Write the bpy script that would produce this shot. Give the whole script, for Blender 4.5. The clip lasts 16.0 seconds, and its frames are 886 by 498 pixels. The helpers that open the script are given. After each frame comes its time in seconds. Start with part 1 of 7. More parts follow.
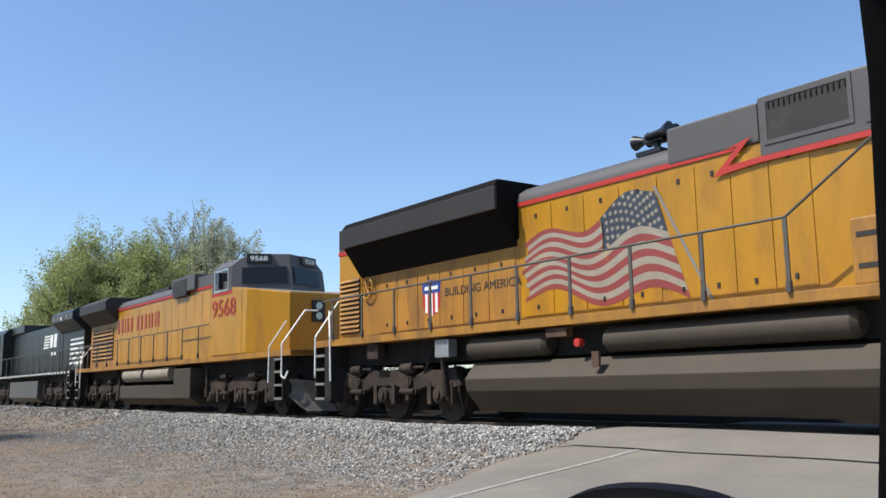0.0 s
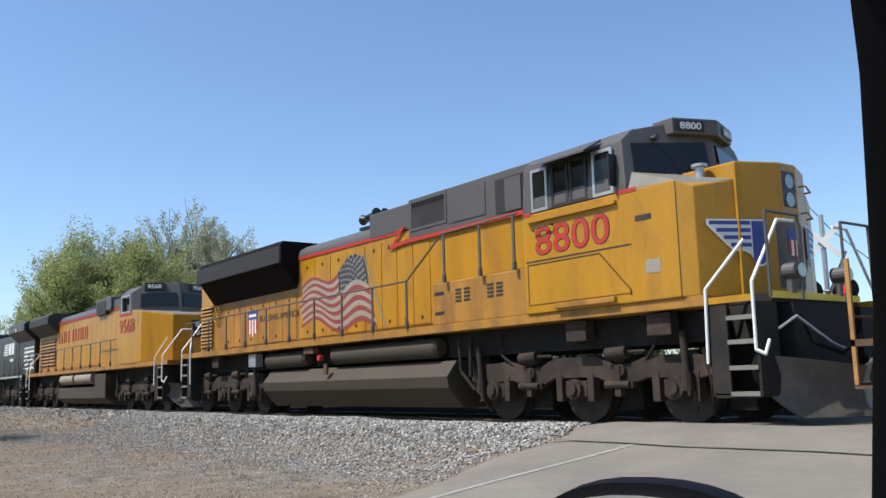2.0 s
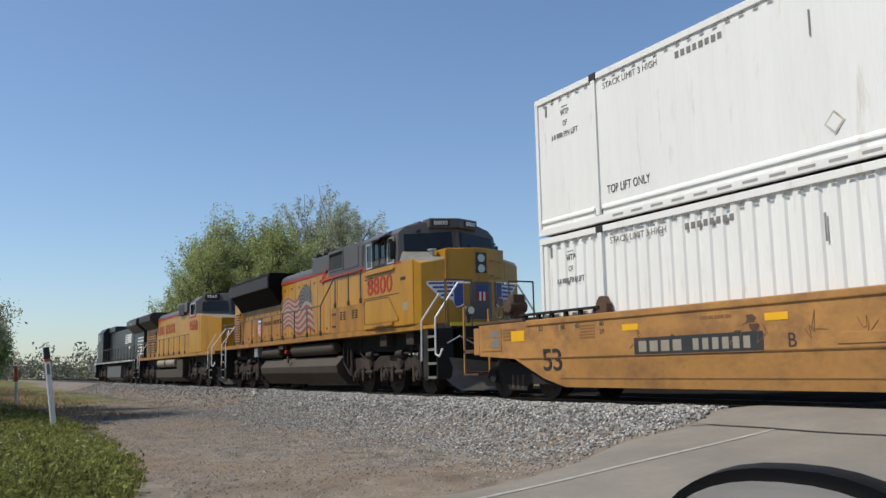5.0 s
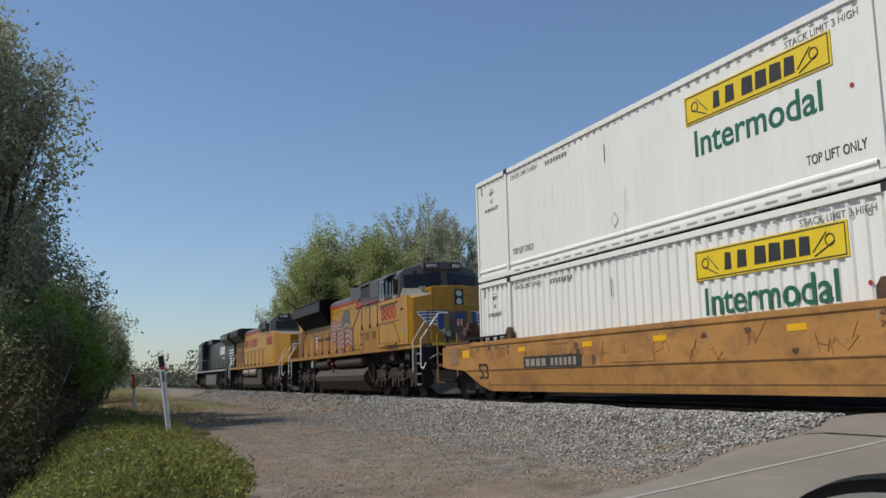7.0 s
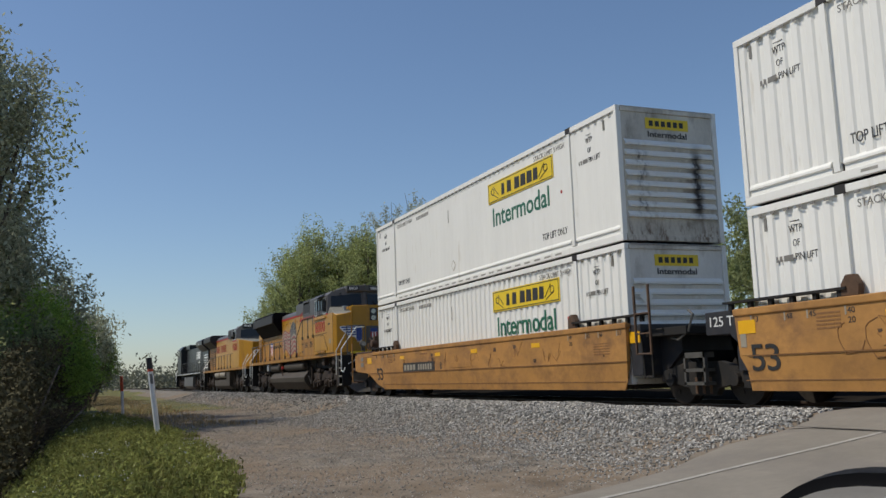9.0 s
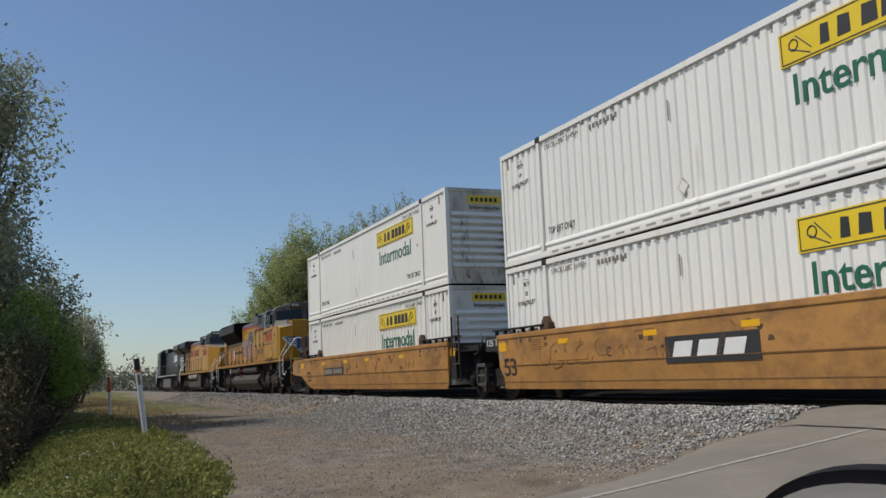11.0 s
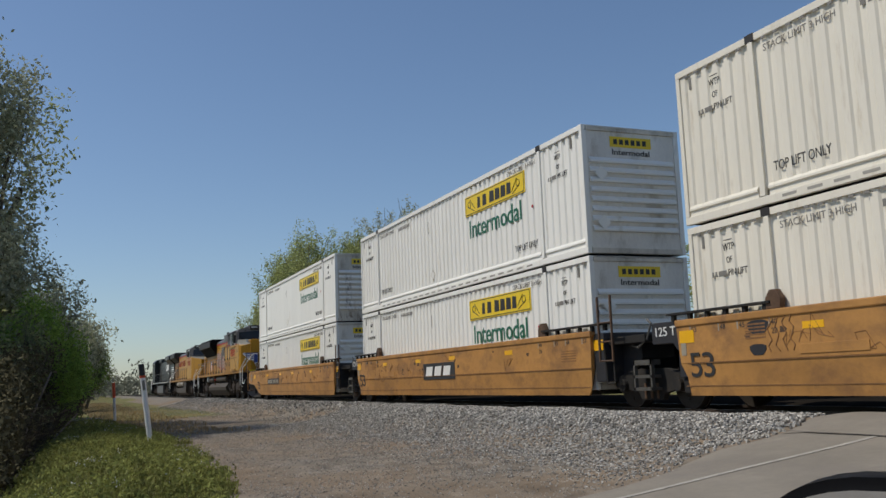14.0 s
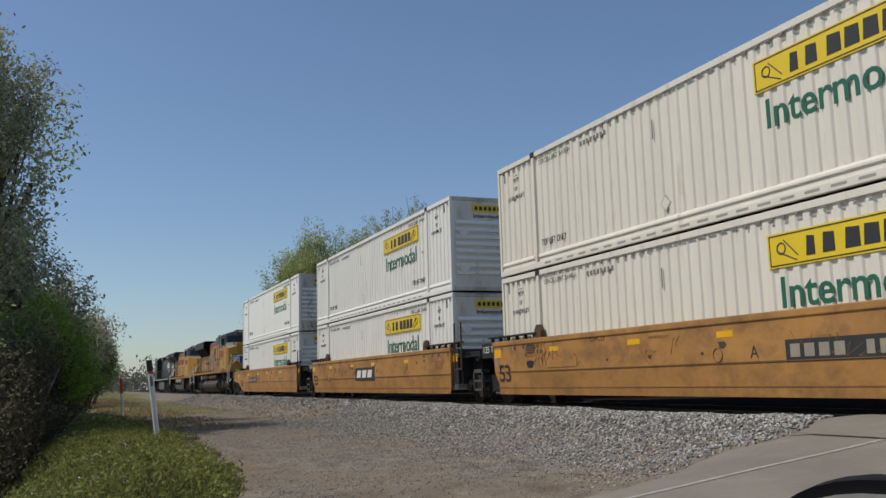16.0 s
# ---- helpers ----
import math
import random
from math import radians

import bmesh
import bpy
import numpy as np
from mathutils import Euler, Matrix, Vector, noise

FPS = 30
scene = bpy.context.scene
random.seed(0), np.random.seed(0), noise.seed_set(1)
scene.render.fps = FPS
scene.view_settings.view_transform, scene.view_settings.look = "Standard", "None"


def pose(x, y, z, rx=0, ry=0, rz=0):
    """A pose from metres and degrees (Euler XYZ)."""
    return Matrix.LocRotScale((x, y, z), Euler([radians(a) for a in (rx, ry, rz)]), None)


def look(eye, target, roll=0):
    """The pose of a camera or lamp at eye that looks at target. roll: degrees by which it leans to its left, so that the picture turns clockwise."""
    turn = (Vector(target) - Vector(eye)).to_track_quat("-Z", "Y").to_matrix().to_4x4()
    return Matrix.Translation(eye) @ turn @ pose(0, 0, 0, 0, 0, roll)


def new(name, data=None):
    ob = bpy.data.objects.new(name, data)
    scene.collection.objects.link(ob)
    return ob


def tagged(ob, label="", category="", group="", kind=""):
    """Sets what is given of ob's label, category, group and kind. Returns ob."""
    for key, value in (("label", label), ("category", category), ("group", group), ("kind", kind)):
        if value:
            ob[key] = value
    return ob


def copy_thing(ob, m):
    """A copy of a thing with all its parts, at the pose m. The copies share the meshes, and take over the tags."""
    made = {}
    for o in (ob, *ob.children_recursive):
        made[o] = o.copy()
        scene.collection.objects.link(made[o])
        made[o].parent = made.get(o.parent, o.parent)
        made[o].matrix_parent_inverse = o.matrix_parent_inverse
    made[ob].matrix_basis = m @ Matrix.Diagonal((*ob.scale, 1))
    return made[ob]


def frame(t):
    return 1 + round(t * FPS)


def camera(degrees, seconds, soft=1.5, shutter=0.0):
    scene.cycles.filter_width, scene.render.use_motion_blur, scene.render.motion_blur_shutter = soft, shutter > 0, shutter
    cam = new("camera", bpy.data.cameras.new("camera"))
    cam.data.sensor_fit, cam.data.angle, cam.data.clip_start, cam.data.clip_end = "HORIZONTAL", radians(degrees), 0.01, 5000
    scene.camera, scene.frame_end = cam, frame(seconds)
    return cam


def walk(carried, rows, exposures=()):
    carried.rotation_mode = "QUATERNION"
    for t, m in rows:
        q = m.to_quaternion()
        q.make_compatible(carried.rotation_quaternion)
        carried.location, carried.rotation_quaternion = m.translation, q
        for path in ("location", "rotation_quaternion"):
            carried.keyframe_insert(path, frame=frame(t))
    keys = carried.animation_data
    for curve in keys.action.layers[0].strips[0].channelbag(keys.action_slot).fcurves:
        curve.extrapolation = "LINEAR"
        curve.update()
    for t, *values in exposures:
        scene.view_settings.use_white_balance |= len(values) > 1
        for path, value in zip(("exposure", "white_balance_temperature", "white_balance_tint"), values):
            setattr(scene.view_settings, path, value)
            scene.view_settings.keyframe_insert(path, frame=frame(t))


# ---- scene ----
# the camera stands in a parked car beside the crossing and is turned by hand
EYE = (0.0, -11.658, 0.705)
GRADE = -0.00457  # the line climbs gently towards -x
EXPOSURES = [(0, 0.22, 6150, 10), (3.5, 0.2, 6150, 10), (5.8, -0.42, 6340, 10), (16, -0.61, 6400, 10)]
cam = camera(52.75, 16.0, soft=1.5)


def turned(yaw, pitch, roll):
    return pose(*EYE, 90 + pitch, 0, yaw) @ pose(0, 0, 0, 0, 0, roll)


walk(cam, [
    (0.0, turned(53.89, 8.92, -1.14)),
    (0.5, turned(53.95, 8.81, -1.06)),
    (1.0, turned(53.59, 8.73, -1.19)),
    (1.5, turned(53.36, 8.74, -1.49)),
    (2.0, turned(53.47, 8.71, -1.69)),
    (2.5, turned(53.62, 8.64, -2.02)),
    (3.0, turned(54.07, 8.62, -1.04)),
    (3.5, turned(54.99, 8.36, -1.47)),
    (3.7, turned(55.39, 8.19, -1.50)),
    (5.8, turned(66.46, 8.21, -0.32)),
    (6.0, turned(67.22, 8.34, -0.07)),
    (6.5, turned(68.33, 8.34, -0.95)),
    (7.0, turned(68.23, 8.33, -1.49)),
    (7.5, turned(67.82, 8.38, -2.18)),
    (8.0, turned(67.65, 8.34, -1.41)),
    (8.5, turned(67.60, 8.36, -2.09)),
    (9.0, turned(67.47, 8.25, -2.10)),
    (11.5, turned(66.47, 8.19, -2.21)),
    (12.0, turned(66.74, 8.24, -1.33)),
    (12.5, turned(67.08, 8.47, -1.86)),
    (13.0, turned(67.02, 8.48, -2.24)),
    (13.5, turned(66.94, 8.40, -1.87)),
    (14.0, turned(67.01, 8.59, -2.26)),
    (14.5, turned(67.19, 8.62, -2.93)),
    (15.0, turned(67.49, 8.43, -1.98)),
    (15.5, turned(67.62, 8.52, -1.85)),
    (16.0, turned(67.52, 8.52, -1.73)),
], exposures=EXPOSURES)

# how far the train has gone along the track, second by second
PROGRESS = [
    (0.0, 5.81),
    (0.5, 3.67),
    (1.0, 1.51),
    (1.5, -0.58),
    (2.0, -2.67),
    (2.5, -4.79),
    (3.0, -6.91),
    (3.5, -8.99),
    (6.0, -19.21),
    (6.5, -21.23),
    (7.0, -23.29),
    (7.5, -25.35),
    (8.0, -27.35),
    (8.5, -29.39),
    (9.0, -31.47),
    (11.5, -42.04),
    (12.0, -44.11),
    (12.5, -46.18),
    (13.0, -48.22),
    (13.5, -50.30),
    (14.0, -52.34),
    (14.5, -54.37),
    (15.0, -56.39),
    (15.5, -58.40),
    (16.0, -60.39),
]

# ---- light ----
world = bpy.data.worlds.new("sky")
scene.world = world
world.use_nodes = True
wn = world.node_tree.nodes
sky = wn.new("ShaderNodeTexSky")
sky.sky_type, sky.sun_disc = "NISHITA", False
SUN_EL, SUN_AZ = 56.0, 250.0          # degrees; azimuth from +x, counter-clockwise
sky.sun_elevation = radians(SUN_EL)
sky.sun_rotation = radians(90 - SUN_AZ)
sky.air_density, sky.dust_density, sky.ozone_density = 1.05, 0.7, 3.8
sky.altitude = 200
wn["Background"].inputs[1].default_value = 0.15
world.node_tree.links.new(sky.outputs[0], wn["Background"].inputs[0])

sun = new("sun", bpy.data.lights.new("sun", "SUN"))
sun.data.energy, sun.data.angle, sun.data.color = 5.0, radians(0.55), (1.0, 0.915, 0.78)
SUN_DIR = Vector((math.cos(radians(SUN_EL)) * math.cos(radians(SUN_AZ)), math.cos(radians(SUN_EL)) * math.sin(radians(SUN_AZ)), math.sin(radians(SUN_EL))))
sun.matrix_basis = look(SUN_DIR * 60, (0, 0, 0))


# ---- materials ----
def material(name, color, rough=0.6, metal=0.0, vary=0.12, scale=3.0, dirt=None, dirt_amount=0.0, dirt_scale=1.5, bump=0.0, bump_scale=60.0, stretch=(1, 1, 1), spec=0.5, island=0.0, transmit=0.0):
    """A surface of one colour with fine grain, larger tone changes, and stains of a second colour."""
    m = bpy.data.materials.new(name)
    m.use_nodes = True
    nt = m.node_tree
    bsdf = nt.nodes["Principled BSDF"]
    bsdf.inputs["Roughness"].default_value, bsdf.inputs["Metallic"].default_value = rough, metal
    bsdf.inputs["Specular IOR Level"].default_value = spec
    coord = nt.nodes.new("ShaderNodeTexCoord")
    mapping = nt.nodes.new("ShaderNodeMapping")
    mapping.inputs["Scale"].default_value = stretch
    nt.links.new(coord.outputs["Object"], mapping.inputs[0])

    def noisy(sc, detail=6.0, rough_=0.6):
        n = nt.nodes.new("ShaderNodeTexNoise")
        n.inputs["Scale"].default_value, n.inputs["Detail"].default_value, n.inputs["Roughness"].default_value = sc, detail, rough_
        nt.links.new(mapping.outputs[0], n.inputs["Vector"])
        return n

    def mixed(kind, fac, a, b):
        x = nt.nodes.new("ShaderNodeMix")
        x.data_type, x.blend_type = "RGBA", kind
        for sock, v in ((x.inputs[0], fac), (x.inputs[6], a), (x.inputs[7], b)):
            if isinstance(v, bpy.types.NodeSocket):
                nt.links.new(v, sock)
            elif isinstance(v, (int, float)):
                sock.default_value = v
            else:
                sock.default_value = (*v, 1)
        return x.outputs[2]

    def ramp(fac, lo, hi, a=(0, 0, 0), b=(1, 1, 1)):
        r = nt.nodes.new("ShaderNodeValToRGB")
        r.color_ramp.elements[0].position, r.color_ramp.elements[1].position = lo, hi
        r.color_ramp.elements[0].color, r.color_ramp.elements[1].color = (*a, 1), (*b, 1)
        nt.links.new(fac, r.inputs[0])
        return r.outputs[0]

    lo, hi = [max(0, c * (1 - vary)) for c in color], [min(1, c * (1 + vary)) for c in color]
    col = ramp(noisy(scale).outputs[0], 0.3, 0.7, lo, hi)
    fine = ramp(noisy(scale * 14, 3).outputs[0], 0.3, 0.7, [1 - vary * 0.7] * 3, [1, 1, 1])
    col = mixed("MULTIPLY", 1.0, col, fine)
    if island:
        geo = nt.nodes.new("ShaderNodeNewGeometry")
        tone = ramp(geo.outputs["Random Per Island"], 0.0, 1.0, [1 - island] * 3, [1 + island * 0.6] * 3)
        col = mixed("MULTIPLY", 1.0, col, tone)
    if dirt:
        stain = ramp(noisy(dirt_scale, 9, 0.7).outputs[0], 0.62 - dirt_amount * 0.35, 0.8 - dirt_amount * 0.2)
        col = mixed("MIX", stain, col, dirt)
    nt.links.new(col, bsdf.inputs["Base Color"])
    if bump:
        b = nt.nodes.new("ShaderNodeBump")
        b.inputs["Strength"].default_value, b.inputs["Distance"].default_value = bump, 0.02
        nt.links.new(noisy(bump_scale, 4).outputs[0], b.inputs["Height"])
        nt.links.new(b.outputs[0], bsdf.inputs["Normal"])
    if transmit:
        tr = nt.nodes.new("ShaderNodeBsdfTranslucent")
        nt.links.new(col, tr.inputs[0])
        ms = nt.nodes.new("ShaderNodeMixShader")
        ms.inputs[0].default_value = transmit
        nt.links.new(bsdf.outputs[0], ms.inputs[1])
        nt.links.new(tr.outputs[0], ms.inputs[2])
        nt.links.new(ms.outputs[0], nt.nodes["Material Output"].inputs[0])
    return m


GRIME = (0.10, 0.075, 0.05)
YELLOW = material("armour_yellow_paint", (0.42, 0.205, 0.005), 0.38, vary=0.13, scale=1.3, dirt=(0.25, 0.115, 0.02), dirt_amount=0.30, dirt_scale=1.1, stretch=(1.6, 1.6, 0.4))
YELLOW_DIRTY = material("sooty_yellow_paint", (0.37, 0.175, 0.022), 0.55, vary=0.2, scale=1.4, dirt=(0.16, 0.08, 0.03), dirt_amount=0.45, stretch=(1.4, 1, 0.35))
ROOF_GREY = material("harbour_grey_paint", (0.088, 0.083, 0.08), 0.5, vary=0.12, scale=1.5, dirt=(0.07, 0.06, 0.05), dirt_amount=0.3)
SOOT = material("sooty_dark_metal", (0.022, 0.019, 0.017), 0.6, vary=0.2, scale=2, dirt=(0.06, 0.045, 0.035), dirt_amount=0.3)
RED = material("red_stripe_paint", (0.42, 0.026, 0.018), 0.6, vary=0.08)
BLACK = material("black_engine_paint", (0.012, 0.012, 0.013), 0.4, vary=0.25, scale=2, dirt=(0.05, 0.045, 0.04), dirt_amount=0.25)
TRUCK = material("dusty_bogie_steel", (0.028, 0.018, 0.012), 0.85, vary=0.35, scale=4, dirt=(0.072, 0.046, 0.028), dirt_amount=0.4, bump=0.15)
UNDER = material("dark_underframe_steel", (0.0104, 0.0091, 0.0078), 0.85, vary=0.3, scale=4, dirt=(0.035, 0.026, 0.018), dirt_amount=0.3)
DUSTY = material("pale_dusty_tank_paint", (0.30, 0.265, 0.21), 0.7, vary=0.15, scale=2, dirt=(0.15, 0.11, 0.07), dirt_amount=0.3)
TANK = material("dusty_grey_brown_tank_paint", (0.050, 0.038, 0.024), 0.7, vary=0.12, scale=1.5, dirt=(0.06, 0.042, 0.028), dirt_amount=0.35, stretch=(0.5, 1, 1))
WHEEL = material("worn_wheel_steel", (0.05, 0.042, 0.035), 0.6, 0.5, vary=0.25, scale=6)
RAILING = material("grey_handrail_paint", (0.085, 0.08, 0.07), 0.5, vary=0.15, scale=6, dirt=(0.10, 0.06, 0.03), dirt_amount=0.25)
WHITE_RAIL = material("white_handrail_paint", (0.78, 0.78, 0.74), 0.45, vary=0.06)
WHITE = material("white_marking_paint", (0.75, 0.75, 0.72), 0.5, vary=0.06)
BLUE = material("blue_emblem_paint", (0.03, 0.06, 0.25), 0.45, vary=0.1)
FLAG_RED = material("flag_red_paint", (0.25, 0.050, 0.042), 0.5, vary=0.12, scale=2, dirt=(0.3, 0.14, 0.05), dirt_amount=0.1)
FLAG_WHITE = material("flag_white_paint", (0.31, 0.275, 0.215), 0.5, vary=0.12, scale=2, dirt=(0.45, 0.33, 0.15), dirt_amount=0.15)
FLAG_BLUE = material("flag_blue_paint", (0.035, 0.045, 0.062), 0.5, vary=0.15, scale=2)
GLASS_DARK = material("dark_tinted_window_glass", (0.012, 0.013, 0.013), 0.08, vary=0.05, spec=0.4)
ALU = material("bare_aluminium_frame", (0.55, 0.55, 0.53), 0.35, 0.7, vary=0.08)
CHROME = material("headlight_reflector", (0.28, 0.28, 0.27), 0.15, 0.9, vary=0.03)
CONTAINER = material("white_container_paint", (0.80, 0.79, 0.74), 0.5, vary=0.04, scale=0.7, dirt=(0.50, 0.44, 0.34), dirt_amount=0.12, dirt_scale=1.6, stretch=(1.6, 1, 0.25))
CONTAINER_IVORY = material("ivory_container_paint", (0.74, 0.70, 0.60), 0.5, vary=0.05, scale=0.7, dirt=(0.45, 0.38, 0.28), dirt_amount=0.16, dirt_scale=1.6, stretch=(1.6, 1, 0.25))
GRIME_PAINT = material("black_brake_grime", (0.11, 0.10, 0.09), 0.8, vary=0.2, scale=4)
CONTAINER_END_PALE = material("dusty_white_container_end_paint", (0.74, 0.71, 0.65), 0.6, vary=0.12, scale=1.2, dirt=(0.30, 0.26, 0.20), dirt_amount=0.3, dirt_scale=1.3, stretch=(1, 1, 0.5))
CONTAINER_END = material("grimy_grey_container_end_paint", (0.62, 0.575, 0.49), 0.6, vary=0.16, scale=1.2, dirt=(0.14, 0.11, 0.08), dirt_amount=0.36, dirt_scale=1.3, stretch=(1, 1, 0.5))
WELL = material("faded_orange_yellow_car_paint", (0.425, 0.21, 0.055), 0.65, vary=0.18, scale=0.9, dirt=(0.16, 0.08, 0.035), dirt_amount=0.44, dirt_scale=1.5, stretch=(0.6, 1, 0.8))
WELL_DARK = material("black_car_end_paint", (0.022, 0.022, 0.026), 0.6, vary=0.2, scale=3, dirt=(0.06, 0.045, 0.03), dirt_amount=0.25)
RUST = material("rusty_brown_steel", (0.10, 0.055, 0.03), 0.85, vary=0.3, scale=5, dirt=(0.04, 0.03, 0.025), dirt_amount=0.3)
SIGN_YELLOW = material("yellow_panel_paint", (0.78, 0.56, 0.02), 0.45, vary=0.05)
PRINT = material("black_printed_letters", (0.03, 0.03, 0.03), 0.6, vary=0.1)
GREEN_PRINT = material("dark_green_printed_letters", (0.02, 0.13, 0.075), 0.5, vary=0.1)
SLOT_GREY = material("grey_slot_shade", (0.33, 0.315, 0.28), 0.7, vary=0.1)
SEAM = material("brown_grimy_seam", (0.20, 0.098, 0.034), 0.8, vary=0.25, scale=3)
PLOW = material("worn_dark_blade_steel", (0.10, 0.092, 0.08), 0.6, 0.0, vary=0.3, scale=2, dirt=(0.16, 0.13, 0.10), dirt_amount=0.35)
RIM = material("brown_black_radiator_rim", (0.026, 0.022, 0.02), 0.6, vary=0.2, scale=2)
GREY_PRINT = material("faded_grey_letters", (0.20, 0.19, 0.17), 0.6, vary=0.1)
GRAFFITI = material("faint_dark_scrawl_paint", (0.24, 0.115, 0.04), 0.7, vary=0.2)
REFLECT_YELLOW = material("yellow_reflective_patch", (0.80, 0.42, 0.01), 0.4, vary=0.05)
# oily ballast, with the deep shade under the train put into its colour
SHADED_BALLAST = material("oil_and_shade_dark_ballast", (0.022, 0.019, 0.016), 0.9, spec=0.0, vary=0.3, scale=2, bump=0.8, bump_scale=22)
BALLAST = material("grey_crushed_stone_ballast", (0.19, 0.172, 0.148), 0.9, spec=0.05, vary=0.28, scale=1.2, dirt=(0.20, 0.17, 0.14), dirt_amount=0.35, dirt_scale=0.5, bump=1.0, bump_scale=22)
STONE = material("loose_ballast_stones", (0.37, 0.355, 0.325), 0.9, spec=0.15, vary=0.15, scale=3, island=0.7)
ASPHALT = material("pale_worn_asphalt", (0.212, 0.194, 0.166), 0.9, spec=0.1, vary=0.13, scale=0.8, dirt=(0.17, 0.155, 0.14), dirt_amount=0.3, dirt_scale=0.5, bump=0.35, bump_scale=90)
TAR = material("dark_tar_seam", (0.07, 0.068, 0.065), 0.8, vary=0.2, scale=4)
ROAD_LINE = material("worn_white_road_paint", (0.36, 0.345, 0.31), 0.8, vary=0.15, scale=8, dirt=(0.24, 0.225, 0.20), dirt_amount=0.6, dirt_scale=9)
TIE = material("creosoted_timber", (0.045, 0.035, 0.028), 0.9, vary=0.3, scale=5, stretch=(1, 0.2, 1), bump=0.4)
RAIL = material("rail_steel", (0.10, 0.075, 0.06), 0.5, 0.6, vary=0.2, scale=3)
RAIL_TOP = material("polished_rail_head", (0.22, 0.21, 0.20), 0.45, 0.8, vary=0.05)
GRASS = material("spring_grass_blades", (0.29, 0.295, 0.10), 0.8, spec=0.1, vary=0.4, scale=1.6, island=0.6, transmit=0.3)
DRY_GRASS = material("dry_straw_grass", (0.405, 0.297, 0.149), 0.8, vary=0.25, scale=0.8, island=0.4, transmit=0.2)
LEAF_SPRING = material("pale_spring_leaves", (0.43, 0.475, 0.20), 0.7, spec=0.15, vary=0.25, scale=0.35, island=0.5, transmit=0.45)
LEAF_SILVER = material("silvery_young_leaves", (0.47, 0.49, 0.34), 0.7, spec=0.2, vary=0.2, scale=0.5, island=0.4, transmit=0.3)
LEAF_DARK = material("olive_green_leaves", (0.33, 0.37, 0.18), 0.7, spec=0.15, vary=0.2, scale=0.5, island=0.45, transmit=0.55)
LEAF_BRIGHT = material("bright_green_leaves", (0.31, 0.45, 0.10), 0.7, spec=0.1, vary=0.2, scale=0.5, island=0.4, transmit=0.55)
LEAF_FAR = material("hazy_far_leaves", (0.18, 0.185, 0.13), 0.9, vary=0.15, scale=0.05, island=0.05, transmit=0.2)
BARK = material("grey_brown_bark", (0.13, 0.105, 0.08), 0.9, vary=0.3, scale=6, stretch=(1, 1, 0.2), bump=0.5, bump_scale=20)
BRAMBLE = material("brown_dead_bramble", (0.11, 0.10, 0.058), 0.9, spec=0.05, vary=0.3, scale=2, island=0.4)
TWIG = material("bare_grey_brush_twigs", (0.07, 0.0574, 0.042), 0.9, spec=0.1, vary=0.3, scale=3, island=0.4)
RADIATOR_SCREEN = material("black_radiator_screen", (0.008, 0.007, 0.007), 0.8, vary=0.2, scale=8, spec=0.1)
DARK_RED = material("weathered_dark_red_paint", (0.32, 0.03, 0.016), 0.5, vary=0.12, scale=3)
DECK_GREY = material("pale_grey_nose_deck_paint", (0.20, 0.195, 0.165), 0.6, vary=0.15, scale=3, dirt=(0.11, 0.10, 0.08), dirt_amount=0.35)
WEED = material("low_weed_leaves", (0.26, 0.28, 0.08), 0.8, spec=0.1, vary=0.35, scale=1.2, island=0.5, transmit=0.35)
FLOWER = material("tiny_white_flowers", (0.70, 0.70, 0.66), 0.7, vary=0.1)
LAMP_RED = material("lit_red_signal_lens", (0.6, 0.01, 0.01), 0.3, vary=0.0)
LAMP_RED.node_tree.nodes["Principled BSDF"].inputs["Emission Color"].default_value = (1.0, 0.02, 0.02, 1)
LAMP_RED.node_tree.nodes["Principled BSDF"].inputs["Emission Strength"].default_value = 2.5
POST_WHITE = material("white_marker_plastic", (0.72, 0.72, 0.70), 0.5, vary=0.06)
POST_BLACK = material("black_marker_cap", (0.02, 0.02, 0.02), 0.6, vary=0.1)
POST_RED = material("faded_red_orange_plastic", (0.55, 0.08, 0.03), 0.55, vary=0.1)
POLE_WOOD = material("weathered_pole_wood", (0.15, 0.10, 0.07), 0.9, vary=0.2, scale=4, stretch=(1, 1, 0.1))
GALV = material("galvanised_steel", (0.45, 0.46, 0.47), 0.4, 0.6, vary=0.1)
CAR_BLACK = material("black_car_trim", (0.004, 0.004, 0.005), 0.6, vary=0.1, spec=0.1)
CAR_GLOSS = material("glossy_black_car_paint", (0.01, 0.01, 0.012), 0.15, vary=0.05, spec=0.7)
MIRROR = material("mirror_glass", (0.8, 0.82, 0.83), 0.02, 1.0, vary=0.0)


def soil():
    """Trodden grey gravel that turns into brown dirt in broad patches."""
    m = material("grey_gravel_and_brown_dirt", (0.208, 0.182, 0.150), 0.95, spec=0.05, vary=0.48, scale=2.2, dirt=(0.20, 0.145, 0.095), dirt_amount=0.55, dirt_scale=0.22, bump=0.9, bump_scale=16)
    return m


SOIL = soil()
FIELD = material("rough_field_grass", (0.13, 0.13, 0.05), 0.9, spec=0.05, vary=0.3, scale=0.4, dirt=(0.20, 0.16, 0.08), dirt_amount=0.45, dirt_scale=0.15, bump=0.8, bump_scale=8)


